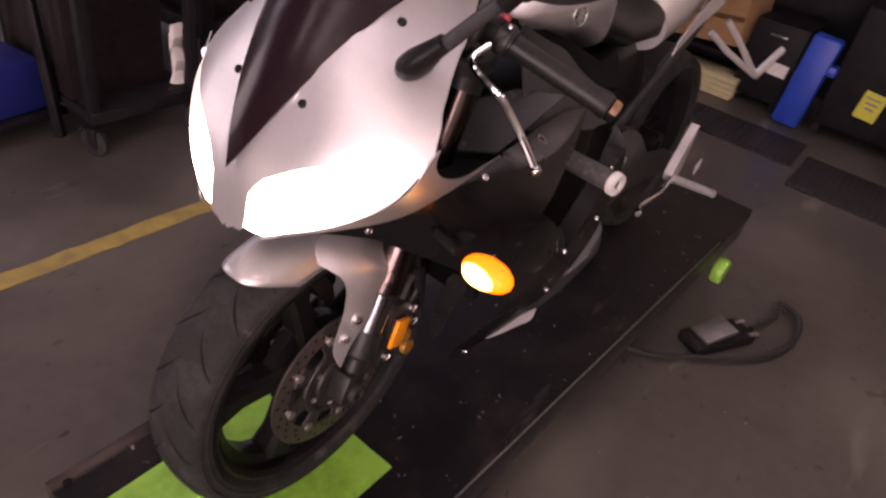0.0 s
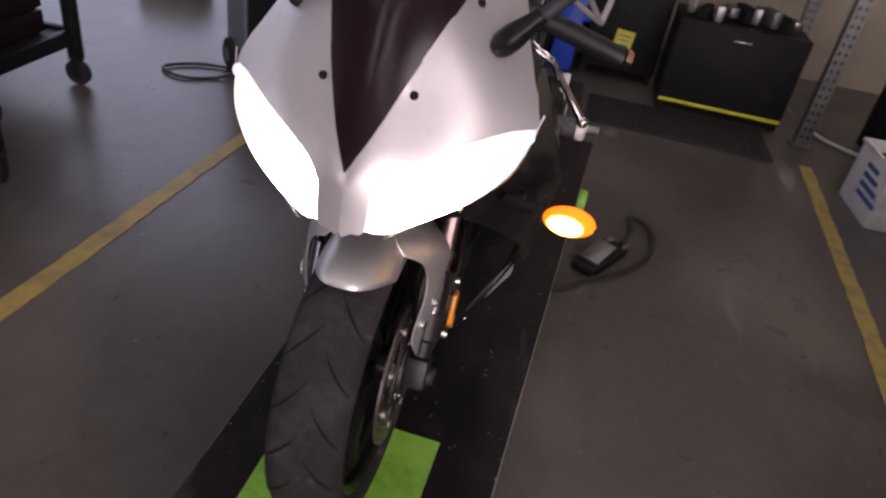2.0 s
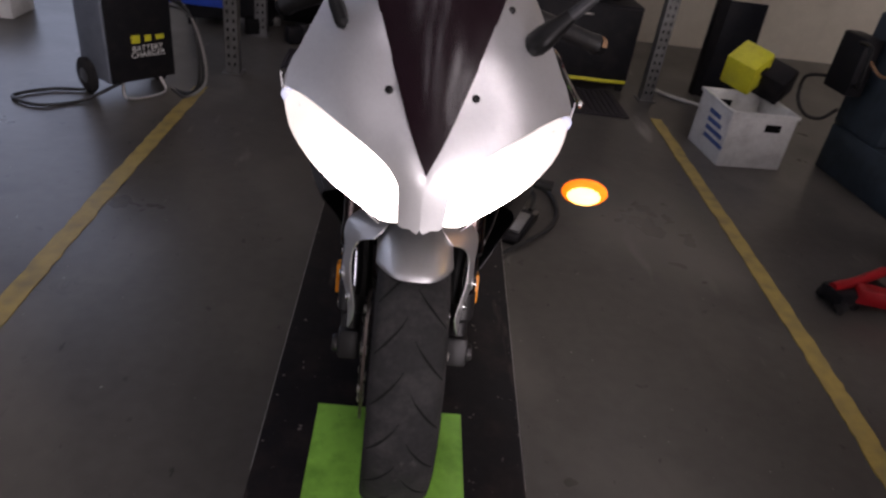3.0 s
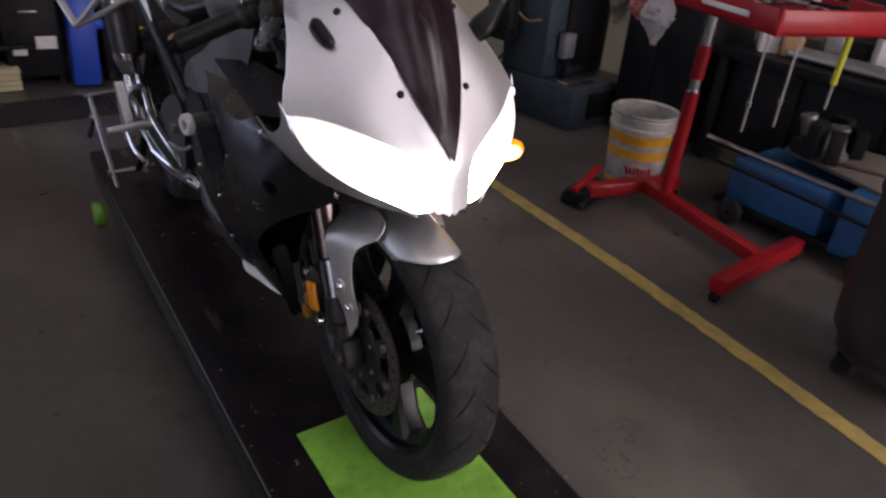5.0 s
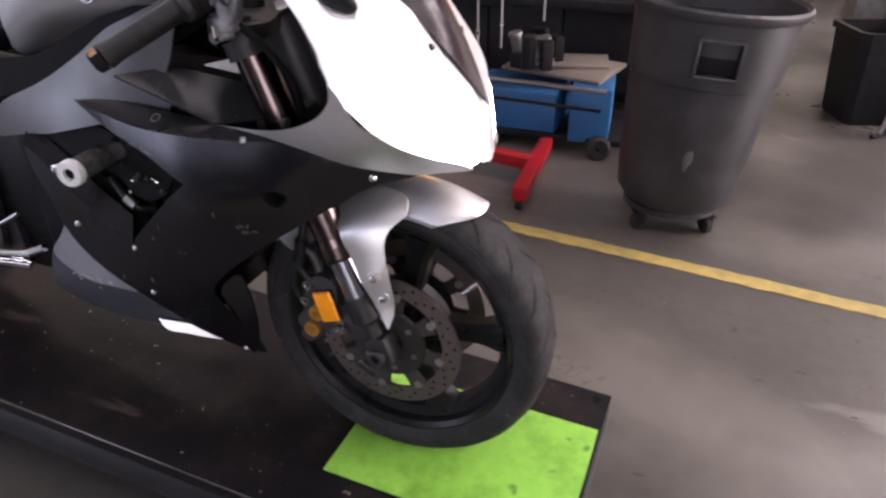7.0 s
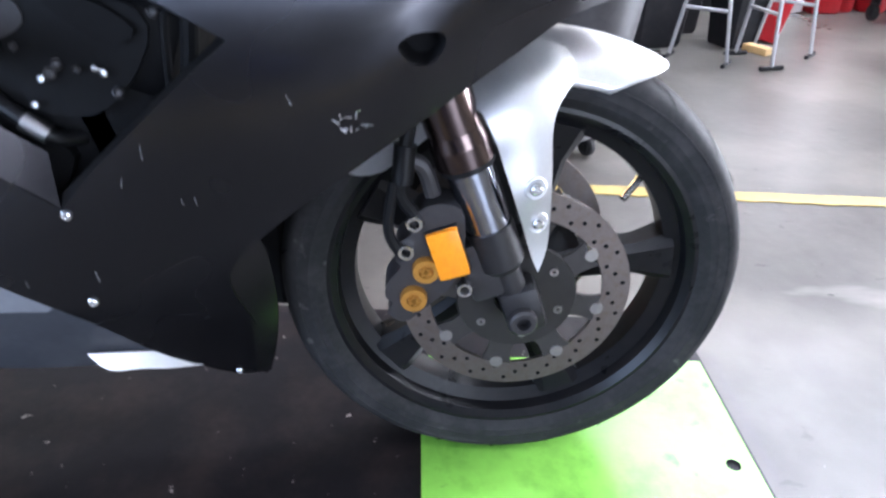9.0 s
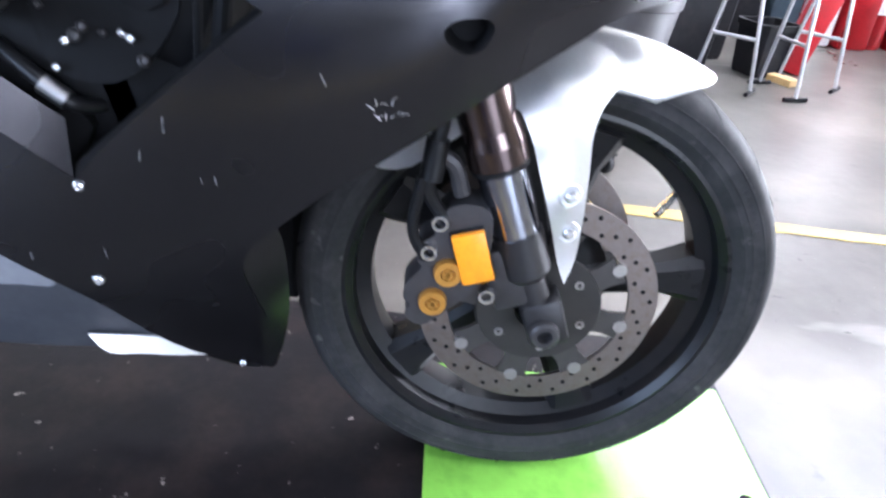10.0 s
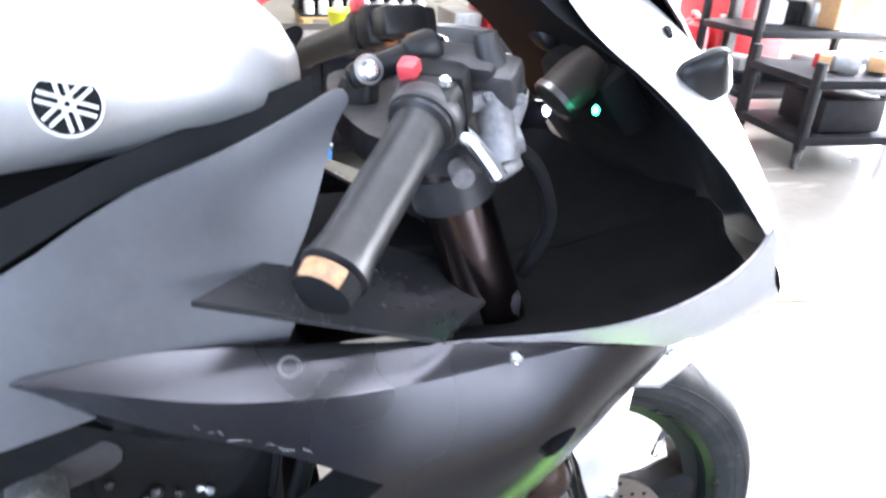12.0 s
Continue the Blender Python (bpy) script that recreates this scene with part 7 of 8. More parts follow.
for k in range(7):
    bm = bmesh.new()
    bmesh.ops.create_icosphere(bm, subdivisions=2, radius=0.055)
    for v in bm.verts:
        v.co *= rng.uniform(0.65, 1.25)
    bmesh.ops.translate(bm, verts=bm.verts, vec=cb + qb @ V((-0.17 + 0.055 * k, rng.uniform(-0.1, 0.1), 0.15 + rng.uniform(0, 0.03))))
    part("crumpled_paper", bm, (paper, card, cream)[k % 3], bxs, angle=10)
# added dark sheet, stands for the unlit background behind the shelf
bm = bmesh.new()
box(bm, (-0.45, 4.64, 0.62), (2.1, 0.02, 1.24), None, 0.004)
solo("back_board", bm, locker_dark, "dark sheet added behind the shelf for the darkness along the wall", "board")
cabinet("dark_cabinet", -1.55, -0.98, 3.95, 4.42, 0.05, 0.58, "black steel cabinet beside a cardboard box", doors=1)
bm = bmesh.new()
box(bm, (-0.55, 4.15, 0.25), (0.8, 0.5, 0.025), None, 0.004)
box(bm, (-0.55, 4.35, 0.12), (0.78, 0.05, 0.24), None, 0.004)
solo("low_shelf", bm, dark_steel, "low dark steel shelf along the wall", "shelf")
for k in range(4):
    bm = bmesh.new()
    box(bm, (-0.46 + 0.004 * (k % 2), 3.98, 0.02 + 0.033 * k), (0.37, 0.24, 0.03), Matrix.Rotation(0.01 * k, 4, "Z"), 0.003)
    solo("board", bm, cream, "cream coloured board in a low stack on the floor", "board", "stacked boards")
rng = random.Random(12)
for k in range(14):
    x, y = rng.uniform(-1.3, -0.72), rng.uniform(3.75, 4.4)
    bm = bmesh.new()
    s = rng.uniform(0.05, 0.13)
    box(bm, (x, y, s / 2), (s * rng.uniform(0.8, 1.6), s, s), Matrix.Rotation(rng.uniform(0, 3), 4, "Z"), s * 0.15)
    solo("scrap_part", bm, (dark_steel, inner_black, steel_grey)[k % 3], "dark greasy machine part in a heap on the floor", "part", "heap of parts")
# upper clutter on the north side: shelf with tyres and boxes
bm = bmesh.new()
for z in (0.95, 1.7):
    box(bm, (0.3, 4.5, z), (2.7, 0.7, 0.04), None, 0.005)
solo("wall_shelf", bm, dark_steel, "dark steel shelf boards over the cabinets", "shelf")
for k in range(12):
    bm = bmesh.new()
    x, h = -0.95 + 0.23 * k, rng.uniform(0.12, 0.3)
    box(bm, (x, 4.35, 0.97 + h / 2), (0.19, 0.35, h), None, 0.008)
    solo("stored_box", bm, (dark_steel, card, steel_grey, orange_paint, red_paint)[(k * 7) % 5], "box of spare parts on the wall shelf", "box", "boxes on the wall shelf")

# ribbed floor mats
def floor_mat(x0, x1, y0, y1, turn):
    ob = thing("floor_mat", ((x0 + x1) / 2, (y0 + y1) / 2, 0), "black ribbed rubber floor mat", "floor mat", "floor mats")
    c = V(((x0 + x1) / 2, (y0 + y1) / 2, 0))
    q = Matrix.Rotation(radians(turn), 4, "Z")
    bm = bmesh.new()
    box(bm, c + V((0, 0, 0.006)), (x1 - x0, y1 - y0, 0.01), q, 0.002)
    base = part("base", bm, mat_rubber, ob)
    n = int((x1 - x0) / 0.036)
    for k in range(n):
        bm = bmesh.new()
        box(bm, c + q @ V((x0 - c.x + 0.02 + 0.036 * k, 0, 0.014)), (0.016, y1 - y0 - 0.04, 0.008), q)
        part("rib", bm, mat_rubber, ob, smooth=False)


floor_mat(0.33, 1.4, 2.97, 3.46, 0)
floor_mat(-0.78, 0.29, 3.22, 3.62, 1)

# battery charger on wheels
ch = thing("battery_charger", (-1.42, 2.55, 0), "grey and black wheeled battery charger with cables", "battery charger")
q = Matrix.Rotation(radians(48), 4, "Z")
o = V((-1.45, 2.60, 0))
bm = bmesh.new()
box(bm, o + q @ V((0, 0.02, 0.42)), (0.36, 0.28, 0.66), q, 0.015)
part("case", bm, material("charger_grey", (0.16, 0.18, 0.22), 0.45, size=0.02), ch)
bm = bmesh.new()
box(bm, o + q @ V((0.0, -0.135, 0.42)), (0.34, 0.02, 0.64), q, 0.004)
part("front_panel", bm, dark_steel, ch, "black front panel")
white_print = material("white_print", (0.7, 0.7, 0.68), 0.5)
for txt, z, m, s in (("BATTERY", 0.262, white_print, 0.04), ("CHARGER", 0.23, white_print, 0.04)):
    letters("lettering", txt, s, Matrix.Translation(o + q @ V((0.03, -0.1465, z))) @ q @ Matrix.Rotation(radians(90), 4, "X"), m, ch)
for k in range(3):
    bm = bmesh.new()
    box(bm, o + q @ V((-0.03 + 0.065 * k, -0.146, 0.31)), (0.045 - 0.012 * (k % 2), 0.003, 0.04 - 0.008 * k), q, 0.0)
    part("yellow_mark", bm, yellow, ch)
for k in range(5):
    bm = bmesh.new()
    box(bm, o + q @ V((-0.185, 0.0, 0.5 + 0.035 * k)), (0.003, 0.12, 0.012), q)
    part("vent_slot", bm, paper, ch)
for s in (-1, 1):
    bm = bmesh.new()
    p = o + q @ V((s * 0.19, 0.08, 0.09))
    lathe(bm, [(0.015, -0.02), (0.075, -0.02), (0.09, -0.012), (0.09, 0.012), (0.075, 0.02), (0.015, 0.02)], p, q @ V((1, 0, 0)), 28, True)
    w = part("wheel", bm, rubber, ch)
    bm = bmesh.new()
    lathe(bm, [(0.0, 0.021), (0.035, 0.021), (0.045, 0.018)], p, q @ V((s, 0, 0)), 20)
    part("hub_cap", bm, worn_metal, w)
part("support_foot", tube(bmesh.new(), [o + q @ V((-0.1, -0.1, 0.1)), o + q @ V((-0.1, -0.14, 0.012)), o + q @ V((0.1, -0.14, 0.012)), o + q @ V((0.1, -0.1, 0.1))], 0.01, 8), worn_metal, ch)
part("push_handle", tube(bmesh.new(), [o + q @ V((-0.17, 0.16, 0.5)), o + q @ V((-0.17, 0.22, 0.95)), o + q @ V((0.17, 0.22, 0.95)), o + q @ V((0.17, 0.16, 0.5))], 0.012, 8, smooth=False), worn_metal, ch)
part("mains_cable", tube(bmesh.new(), [o + q @ V((-0.12, -0.13, 0.1)), o + V((-0.16, -0.25, 0.012)), o + V((-0.32, -0.36, 0.012)), o + V((-0.48, -0.28, 0.012)), o + V((-0.36, -0.14, 0.012)), o + V((-0.2, -0.1, 0.012))], 0.009, 8), cable_black, ch)
for k in range(3):
    part("clamp_cable", tube(bmesh.new(), [o + q @ V((0.18, -0.05, 0.55 - 0.05 * k)), o + V((0.32, 0.05, 0.4)), o + V((0.36 + 0.02 * k, -0.02, 0.12)), o + V((0.30, 0.0 - 0.03 * k, 0.015)), o + V((0.2, 0.02, 0.02))], 0.008, 8), (cable_black, cable_black, worn_metal)[k], ch)

# steel work trolley on casters, west side
tr = thing("work_trolley", (-2.25, 1.3, 0), "heavy dark steel work trolley with a box on its shelf", "trolley")
ux = V((-0.07, 1.0, 0)).normalized()
uy = V((-ux.y, ux.x, 0))
o = V((-2.07, 1.30, 0))
corners = [o, o + ux * 0.60, o + uy * 0.90, o + ux * 0.60 + uy * 0.90]
for c in corners:
    beam("leg", c + V((0, 0, 0.135)), c + V((0, 0, 0.9)), 0.055, 0.055, dark_steel, tr)
    caster(tr, c.x, c.y, 0.062, random.Random(int(c.x * 100)).uniform(0, 3))
for z in (0.24, 0.86):
    for a, b in ((0, 1), (2, 3), (0, 2), (1, 3)):
        beam("rail", corners[a] + V((0, 0, z)), corners[b] + V((0, 0, z)), 0.04, 0.07, dark_steel, tr)
mid = sum(corners, V((0, 0, 0))) / 4
turn = Matrix.Rotation(math.atan2(ux.y, ux.x), 4, "Z")
bm = bmesh.new()
box(bm, mid + V((0, 0, 0.92)), (0.68, 0.98, 0.05), turn, 0.006)
part("top", bm, dark_steel, tr)
bm = bmesh.new()
box(bm, mid + V((0, 0, 0.25)), (0.56, 0.86, 0.02), turn, 0.003)
part("shelf", bm, dark_steel, tr)
crate_brown = material("crate_brown", (0.016, 0.012, 0.012), 0.6, spec=0.15)
crate = thing("dark_crate", mid + V((0, 0, 0.26)), "dark brown slatted crate on the shelf of a trolley", "crate")
bm = bmesh.new()
box(bm, mid + V((0, 0, 0.42)), (0.42, 0.7, 0.32), turn, 0.006)
part("body", bm, crate_brown, crate)
for dz in (0.315, 0.425, 0.535):
    for sx, sy, dx, dy in ((0.45, 0.018, 0, -0.36), (0.45, 0.018, 0, 0.36), (0.018, 0.70, -0.22, 0), (0.018, 0.70, 0.22, 0)):
        bm = bmesh.new()
        box(bm, mid + V((0, 0, dz)) + turn @ V((dx, dy, 0)), (sx, sy, 0.095), turn, 0.004)
        part("board", bm, crate_brown, crate)
rng = random.Random(3)
for k in range(10):
    c = mid + turn @ V((rng.uniform(-0.26, 0.26), rng.uniform(-0.4, 0.4), 0.965))
    bm = bmesh.new()
    tube(bm, [c, c + V((rng.uniform(-0.1, 0.1), rng.uniform(-0.1, 0.1), 0.03)), c + V((rng.uniform(-0.15, 0.15), rng.uniform(-0.15, 0.15), 0.02))], 0.018, 8)
    solo("metal_part", bm, (worn_metal, dark_steel)[k % 2], "loose metal part lying on the work trolley", "part", "parts on the trolley")
# low parts cart with a dark panel towards the lift
pc = thing("parts_cart", (-2.0, 0.75, 0), "low dark steel parts cart on casters", "cart")
cart_dark = material("cart_dark", (0.013, 0.009, 0.010), 0.55, vary=0.3, size=0.03, second=(0.03, 0.02, 0.02), amount=0.6, spec=0.15)
bm = bmesh.new()
box(bm, (-2.09, 0.73, 0.40), (0.50, 0.40, 0.46), None, 0.012)
part("body", bm, cart_dark, pc)
for y in (0.55, 0.985):
    for x in (-1.735, -2.33):
        beam("leg", (x, y, 0.12), (x, y, 0.72), 0.042, 0.042, dark_steel, pc)
        caster(pc, x + 0.02, y - 0.02, 0.055, 0.5 if y > 0.9 else 2.0)
for x in (-1.735, -2.33):
    beam("rail", (x, 0.53, 0.145), (x, 1.0, 0.145), 0.05, 0.05, dark_steel, pc)
    beam("rail", (x, 0.53, 0.70), (x, 1.0, 0.70), 0.05, 0.05, dark_steel, pc)
for y in (0.55, 0.985):
    beam("rail", (-1.735, y, 0.70), (-2.33, y, 0.70), 0.04, 0.04, dark_steel, pc)
    beam("rail", (-1.735, y, 0.145), (-2.33, y, 0.145), 0.04, 0.04, dark_steel, pc)
part("shelf", box(bmesh.new(), (-2.03, 0.77, 0.165), (0.58, 0.42, 0.014), None, 0.003), dark_steel, pc)
part("top", box(bmesh.new(), (-2.03, 0.77, 0.728), (0.64, 0.5, 0.016), None, 0.004), dark_steel, pc)
bm = bmesh.new()
loft(bm, [[V((-1.80 + 0.012 * math.sin(3 * k + m), 0.955 + 0.03 * math.cos(2 * math.pi * m / 8) + 0.006 * (k % 3), 0.175 + 0.05 * k)) + V((0.012 * math.sin(2 * math.pi * m / 8), 0, 0)) for m in range(8)] for k in range(6)])
solo("plastic_sheet", bm, white_plastic, "white plastic sheet tucked beside a dark cart body", "sheet", angle=20)
for k in range(9):
    c = V((rng.uniform(-2.25, -1.82), rng.uniform(0.58, 0.95), 0.752))
    bm = bmesh.new()
    tube(bm, [c, c + V((rng.uniform(-0.08, 0.08), rng.uniform(-0.08, 0.08), 0.02)), c + V((rng.uniform(-0.12, 0.12), rng.uniform(-0.1, 0.1), 0.004))], 0.014, 8)
    solo("loose_part", bm, (worn_metal, dark_steel, chrome)[k % 3], "loose metal part lying on the parts cart", "part", "parts on the cart")
bl = thing("parts_bin", (-2.12, 0.3, 0), "blue plastic parts bin in a dark metal frame", "bin")
bm = bmesh.new()
box(bm, (-2.12, 0.30, 0.2), (0.34, 0.36, 0.2), Matrix.Rotation(0.15, 4, "Z"), 0.015)
part("bin", bm, material("bin_blue", (0.012, 0.022, 0.17), 0.4, size=0.03), bl)
for dx, dy in ((-0.2, -0.2), (0.2, -0.19), (-0.2, 0.19), (0.2, 0.2)):
    beam("leg", (-2.12 + dx, 0.30 + dy, 0), (-2.12 + dx * 0.85, 0.30 + dy * 0.9, 0.62), 0.035, 0.035, dark_steel, bl)
bm = bmesh.new()
box(bm, (-2.12, 0.31, 0.085), (0.42, 0.44, 0.025), Matrix.Rotation(0.15, 4, "Z"), 0.004)
part("shelf", bm, dark_steel, bl)
bm = bmesh.new()
box(bm, (-2.75, 3.75, 0.12), (0.42, 0.3, 0.24), None, 0.01)
solo("white_carton", bm, white_plastic, "white carton on the floor near the door", "box")

# air foot pedal and its hose
pd = thing("foot_pedal", (0.53, 1.5, 0), "black air foot pedal with a hose for the lift", "foot pedal")
q = Matrix.Rotation(radians(62), 4, "Z")
bm = bmesh.new()
box(bm, (0.5, 1.46, 0.02), (0.26, 0.1, 0.04), q, 0.006)
part("housing", bm, dark_steel, pd)
bm = bmesh.new()
box(bm, (0.485, 1.43, 0.06), (0.13, 0.085, 0.012), q @ Matrix.Rotation(radians(-12), 4, "Y"), 0.003)
part("treadle", bm, steel_grey, pd)
for s in (-1, 1):
    bm = bmesh.new()
    rod(bm, V((0.55, 1.55, 0.03)) + V((s * 0.03, -s * 0.015, 0)), V((0.57, 1.585, 0.03)) + V((s * 0.03, -s * 0.015, 0)), 0.014)
    part("valve", bm, worn_metal, pd)
part("air_hose", tube(bmesh.new(), [(0.575, 1.59, 0.03), (0.62, 1.75, 0.02), (0.61, 1.86, 0.018), (0.70, 1.80, 0.018), (0.70, 1.6, 0.018), (0.62, 1.44, 0.018), (0.5, 1.32, 0.018), (0.38, 1.2, 0.018), (0.3, 1.15, 0.03)], 0.0095, 10, 8), cable_black, pd, "black air hose in a loop")

# paddock stand under the swingarm
ps = thing("paddock_stand", (0, 1.65, TZ), "bare steel paddock stand under the rear wheel", "paddock stand")
PA, PB, PC, PD = V((-0.203, 1.885, 0.53)), V((-0.075, 1.86, 0.55)), V((-0.215, 1.58, 0.336)), V((-0.047, 1.565, 0.344))
for a, b in ((PA, PC), (PB, PD)):
    foot = V((b.x, b.y - 0.10, TZ + 0.012))
    part("upright", tube(bmesh.new(), [a, b, foot], 0.0085, 10, smooth=False), worn_metal, ps)
    part("foot", rod(bmesh.new(), foot - V((0.02, 0, 0)), foot + V((0.02, 0, 0)), 0.0115), rubber, ps)
out = (PA - PB).normalized() * 0.012
part("cross_bar", rod(bmesh.new(), PA + out, PB - out, 0.0085), worn_metal, ps)
part("cross_bar", rod(bmesh.new(), PC + out, PD - out, 0.0085), worn_metal, ps)
for p in (PA, PB, PC, PD):
    part("end_sleeve", rod(bmesh.new(), p - out * 0.2, p - out * 0.2 + (out if p in (PA, PC) else -out) * 1.6, 0.0115, segs=14), worn_metal, ps)
part("lift_arm", tube(bmesh.new(), [(-0.131, 1.572, 0.34), (-0.13, 1.48, 0.42), (-0.13, 1.40, 0.52)], 0.012, 10), dark_steel, ps)
part("side_handle", rod(bmesh.new(), (-0.215, 1.80, 0.477), (-0.233, 1.86, 0.384), 0.012), worn_metal, ps)

# blue parts washer and bench, east side
wash = thing("parts_washer", (2.45, 0.3, 0), "blue wheeled parts washer with a steel rail", "parts washer")
bm = bmesh.new()
box(bm, (2.5, 0.47, 0.18), (0.36, 0.46, 0.22), None, 0.012)
part("tank", bm, blue_paint, wash)
bm = bmesh.new()
box(bm, (2.45, 0.08, 0.2), (0.3, 0.2, 0.28), Matrix.Rotation(0.1, 4, "Z"), 0.012)
part("pump_box", bm, blue_paint, wash)
part("front_rail", rod(bmesh.new(), (2.24, 0.82, 0.37), (2.2, -0.02, 0.36), 0.012), worn_metal, wash)
part("front_rail", rod(bmesh.new(), (2.26, 0.8, 0.27), (2.22, 0.0, 0.26), 0.008), dark_steel, wash)
bm = bmesh.new()
box(bm, (2.6, 0.27, 0.358), (0.34, 0.56, 0.02), Matrix.Rotation(-0.25, 4, "Z") @ Matrix.Rotation(-0.06, 4, "Y"), 0.006)
box(bm, (2.66, 0.2, 0.376), (0.26, 0.3, 0.016), Matrix.Rotation(0.2, 4, "Z"), 0.005)
part("cover", bm, material("cover_beige", (0.16, 0.13, 0.11), 0.6, size=0.03), wash)
for k in range(9):
    rng = random.Random(140 + k)
    x, y, h = 2.40 + 0.1 * (k % 3), 0.32 + 0.07 * (k // 3) + 0.02 * (k % 2), rng.uniform(0.07, 0.22)
    bm = bmesh.new()
    if k % 3 == 1:
        lathe(bm, [(0.0, 0.0), (0.04, 0.0), (0.045, 0.02), (0.03, 0.03), (0.03, h - 0.02), (0.038, h - 0.015), (0.036, h), (0.0, h)], (x, y, 0.385), (rng.uniform(-0.2, 0.2), rng.uniform(-0.2, 0.2), 1), 20)
    else:
        box(bm, (x, y, 0.385 + h * 0.4), (rng.uniform(0.05, 0.1), 0.06, h * 0.8), Matrix.Rotation(rng.uniform(0, 1.5), 4, "Z"), 0.01)
    solo("engine_part", bm, (dark_steel, inner_black, steel_grey)[(k * 2) % 3] if k != 4 else worn_metal, "greasy dark engine part lying on a parts washer", "part", "parts on the washer")
for y in (0.0, 0.62):
    bm = bmesh.new()
    lathe(bm, [(0.01, -0.02), (0.05, -0.02), (0.06, -0.01), (0.06, 0.01), (0.05, 0.02), (0.01, 0.02)], (2.26, y, 0.06), (1, 0.1, 0), 24, True)
    part("wheel", bm, rubber, wash)
bm = bmesh.new()
box(bm, (2.55, 0.32, 0.075), (0.5, 0.85, 0.03), None, 0.004)
part("chassis", bm, dark_steel, wash)
wb = thing("work_bench", (3.2, 0.4, 0), "dark steel work bench with pipes on top", "work bench")
bm = bmesh.new()
box(bm, (3.25, 0.35, 0.62), (0.8, 1.9, 0.05), None, 0.005)
part("top", bm, dark_steel, wb)
bm = bmesh.new()
box(bm, (3.3, 0.35, 0.33), (0.7, 1.8, 0.5), None, 0.01)
part("cupboard", bm, inner_black, wb)
for k in range(4):
    bm = bmesh.new()
    box(bm, (2.944, -0.3 + 0.44 * k, 0.36), (0.012, 0.42, 0.44), None, 0.004)
    part("door", bm, dark_steel, wb)
for x in (2.9, 3.6):
    for y in (-0.55, 1.25):
        beam("leg", (x, y, 0), (x, y, 0.6), 0.05, 0.05, dark_steel, wb)
for k in range(3):
    bm = bmesh.new()
    rod(bm, (2.95 + 0.07 * k, -0.5, 0.67), (2.98 + 0.07 * k, 0.95, 0.67), 0.022)
    solo("steel_pipe", bm, worn_metal, "bright steel pipe lying along a bench", "pipe", "pipes on the bench")
bm = bmesh.new()
lathe(bm, [(0.0, 0.0), (0.1, 0.0), (0.13, 0.1), (0.135, 0.11), (0.12, 0.11), (0.0, 0.02)], (3.4, -0.3, 0.645), (0, 0, 1), 28)
solo("yellow_bowl", bm, yellow, "yellow plastic bowl on a bench", "bowl")
bm = bmesh.new()
box(bm, (3.55, 0.3, 0.75), (0.2, 0.24, 0.2), None, 0.01)
solo("white_carton", bm, white_plastic, "pale blue-white carton on a bench", "box")
for k in range(8):
    rng = random.Random(60 + k)
    bm = bmesh.new()
    box(bm, (3.2 + rng.uniform(-0.2, 0.3), 0.2 + 0.13 * k, 0.70), (rng.uniform(0.06, 0.16), 0.1, rng.uniform(0.08, 0.2)), Matrix.Rotation(rng.uniform(0, 1.5), 4, "Z"), 0.01)
    solo("bench_part", bm, (dark_steel, steel_grey, card, white_plastic)[k % 4], "machine part standing on the steel bench", "part", "parts on the bench")

# far east: orange column, pallet of white bottles
bm = bmesh.new()
box(bm, (8.0, 0.1, 2.1), (0.3, 0.3, 4.2), None, 0.01)
solo("column", bm, orange_rust, "orange painted steel column", "column", kind="structure")
bm = bmesh.new()
box(bm, (8.05, 0.62, 2.1), (0.16, 0.2, 4.2), None, 0.01)
solo("column", bm, orange_rust, "orange painted steel column", "column", kind="structure")
pal = thing("pallet", (8.2, -1.2, 0), "yellowish wooden pallet on the floor", "pallet")
for k in range(5):
    bm = bmesh.new()
    box(bm, (7.75 + 0.22 * k, -1.2, 0.125), (0.14, 1.5, 0.025))
    part("deck_board", bm, wood, pal)
for k in range(3):
    bm = bmesh.new()
    box(bm, (8.19, -1.87 + 0.67 * k, 0.056), (1.05, 0.1, 0.11))
    part("bearer", bm, wood, pal)
bm = bmesh.new()
lathe(bm, [(0.0, 0.0), (0.055, 0.0), (0.06, 0.01), (0.06, 0.13), (0.02, 0.18), (0.02, 0.2), (0.0, 0.2)], (0, 0, 0), (0, 0, 1), 16)
bottle = solo("bottle", bm, white_plastic, "white plastic bottle standing on a pallet stack", "bottle", "bottles on the pallet")
first = True
for k in range(3):
    for j in range(9):
        m = Matrix.Translation((7.78, -1.88 + 0.165 * j, 0.16 + 0.245 * k))
        if first:
            bottle.matrix_basis, first = m, False
        else:
            copy_thing(bottle, m)
for k in range(3):
    bm = bmesh.new()
    box(bm, (8.18, -1.2, 0.148 + 0.245 * k), (1.0, 1.5, 0.02))
    if k == 0:
        box(bm, (8.4, -1.2, 0.5), (0.5, 1.45, 0.68))
    solo("tier_board", bm, dark_steel, "dark tray board between tiers of bottles", "board", "tier boards")
for k in range(3):
    bm = bmesh.new()
    box(bm, (6.6 + 0.3 * k, 1.2 + 0.5 * k, 0.4), (0.5, 0.6, 0.8), None, 0.02)
    solo("storage_drum", bm, (yellow, dark_steel, blue_grey)[k], "boxy storage bin along the far side", "bin", "storage bins")

# ---- south-east corner: trestles, bins, cylinders and shelf trolleys ----
tube_silver = material("tube_silver", (0.4, 0.4, 0.41), 0.4, 0.5, size=0.01)


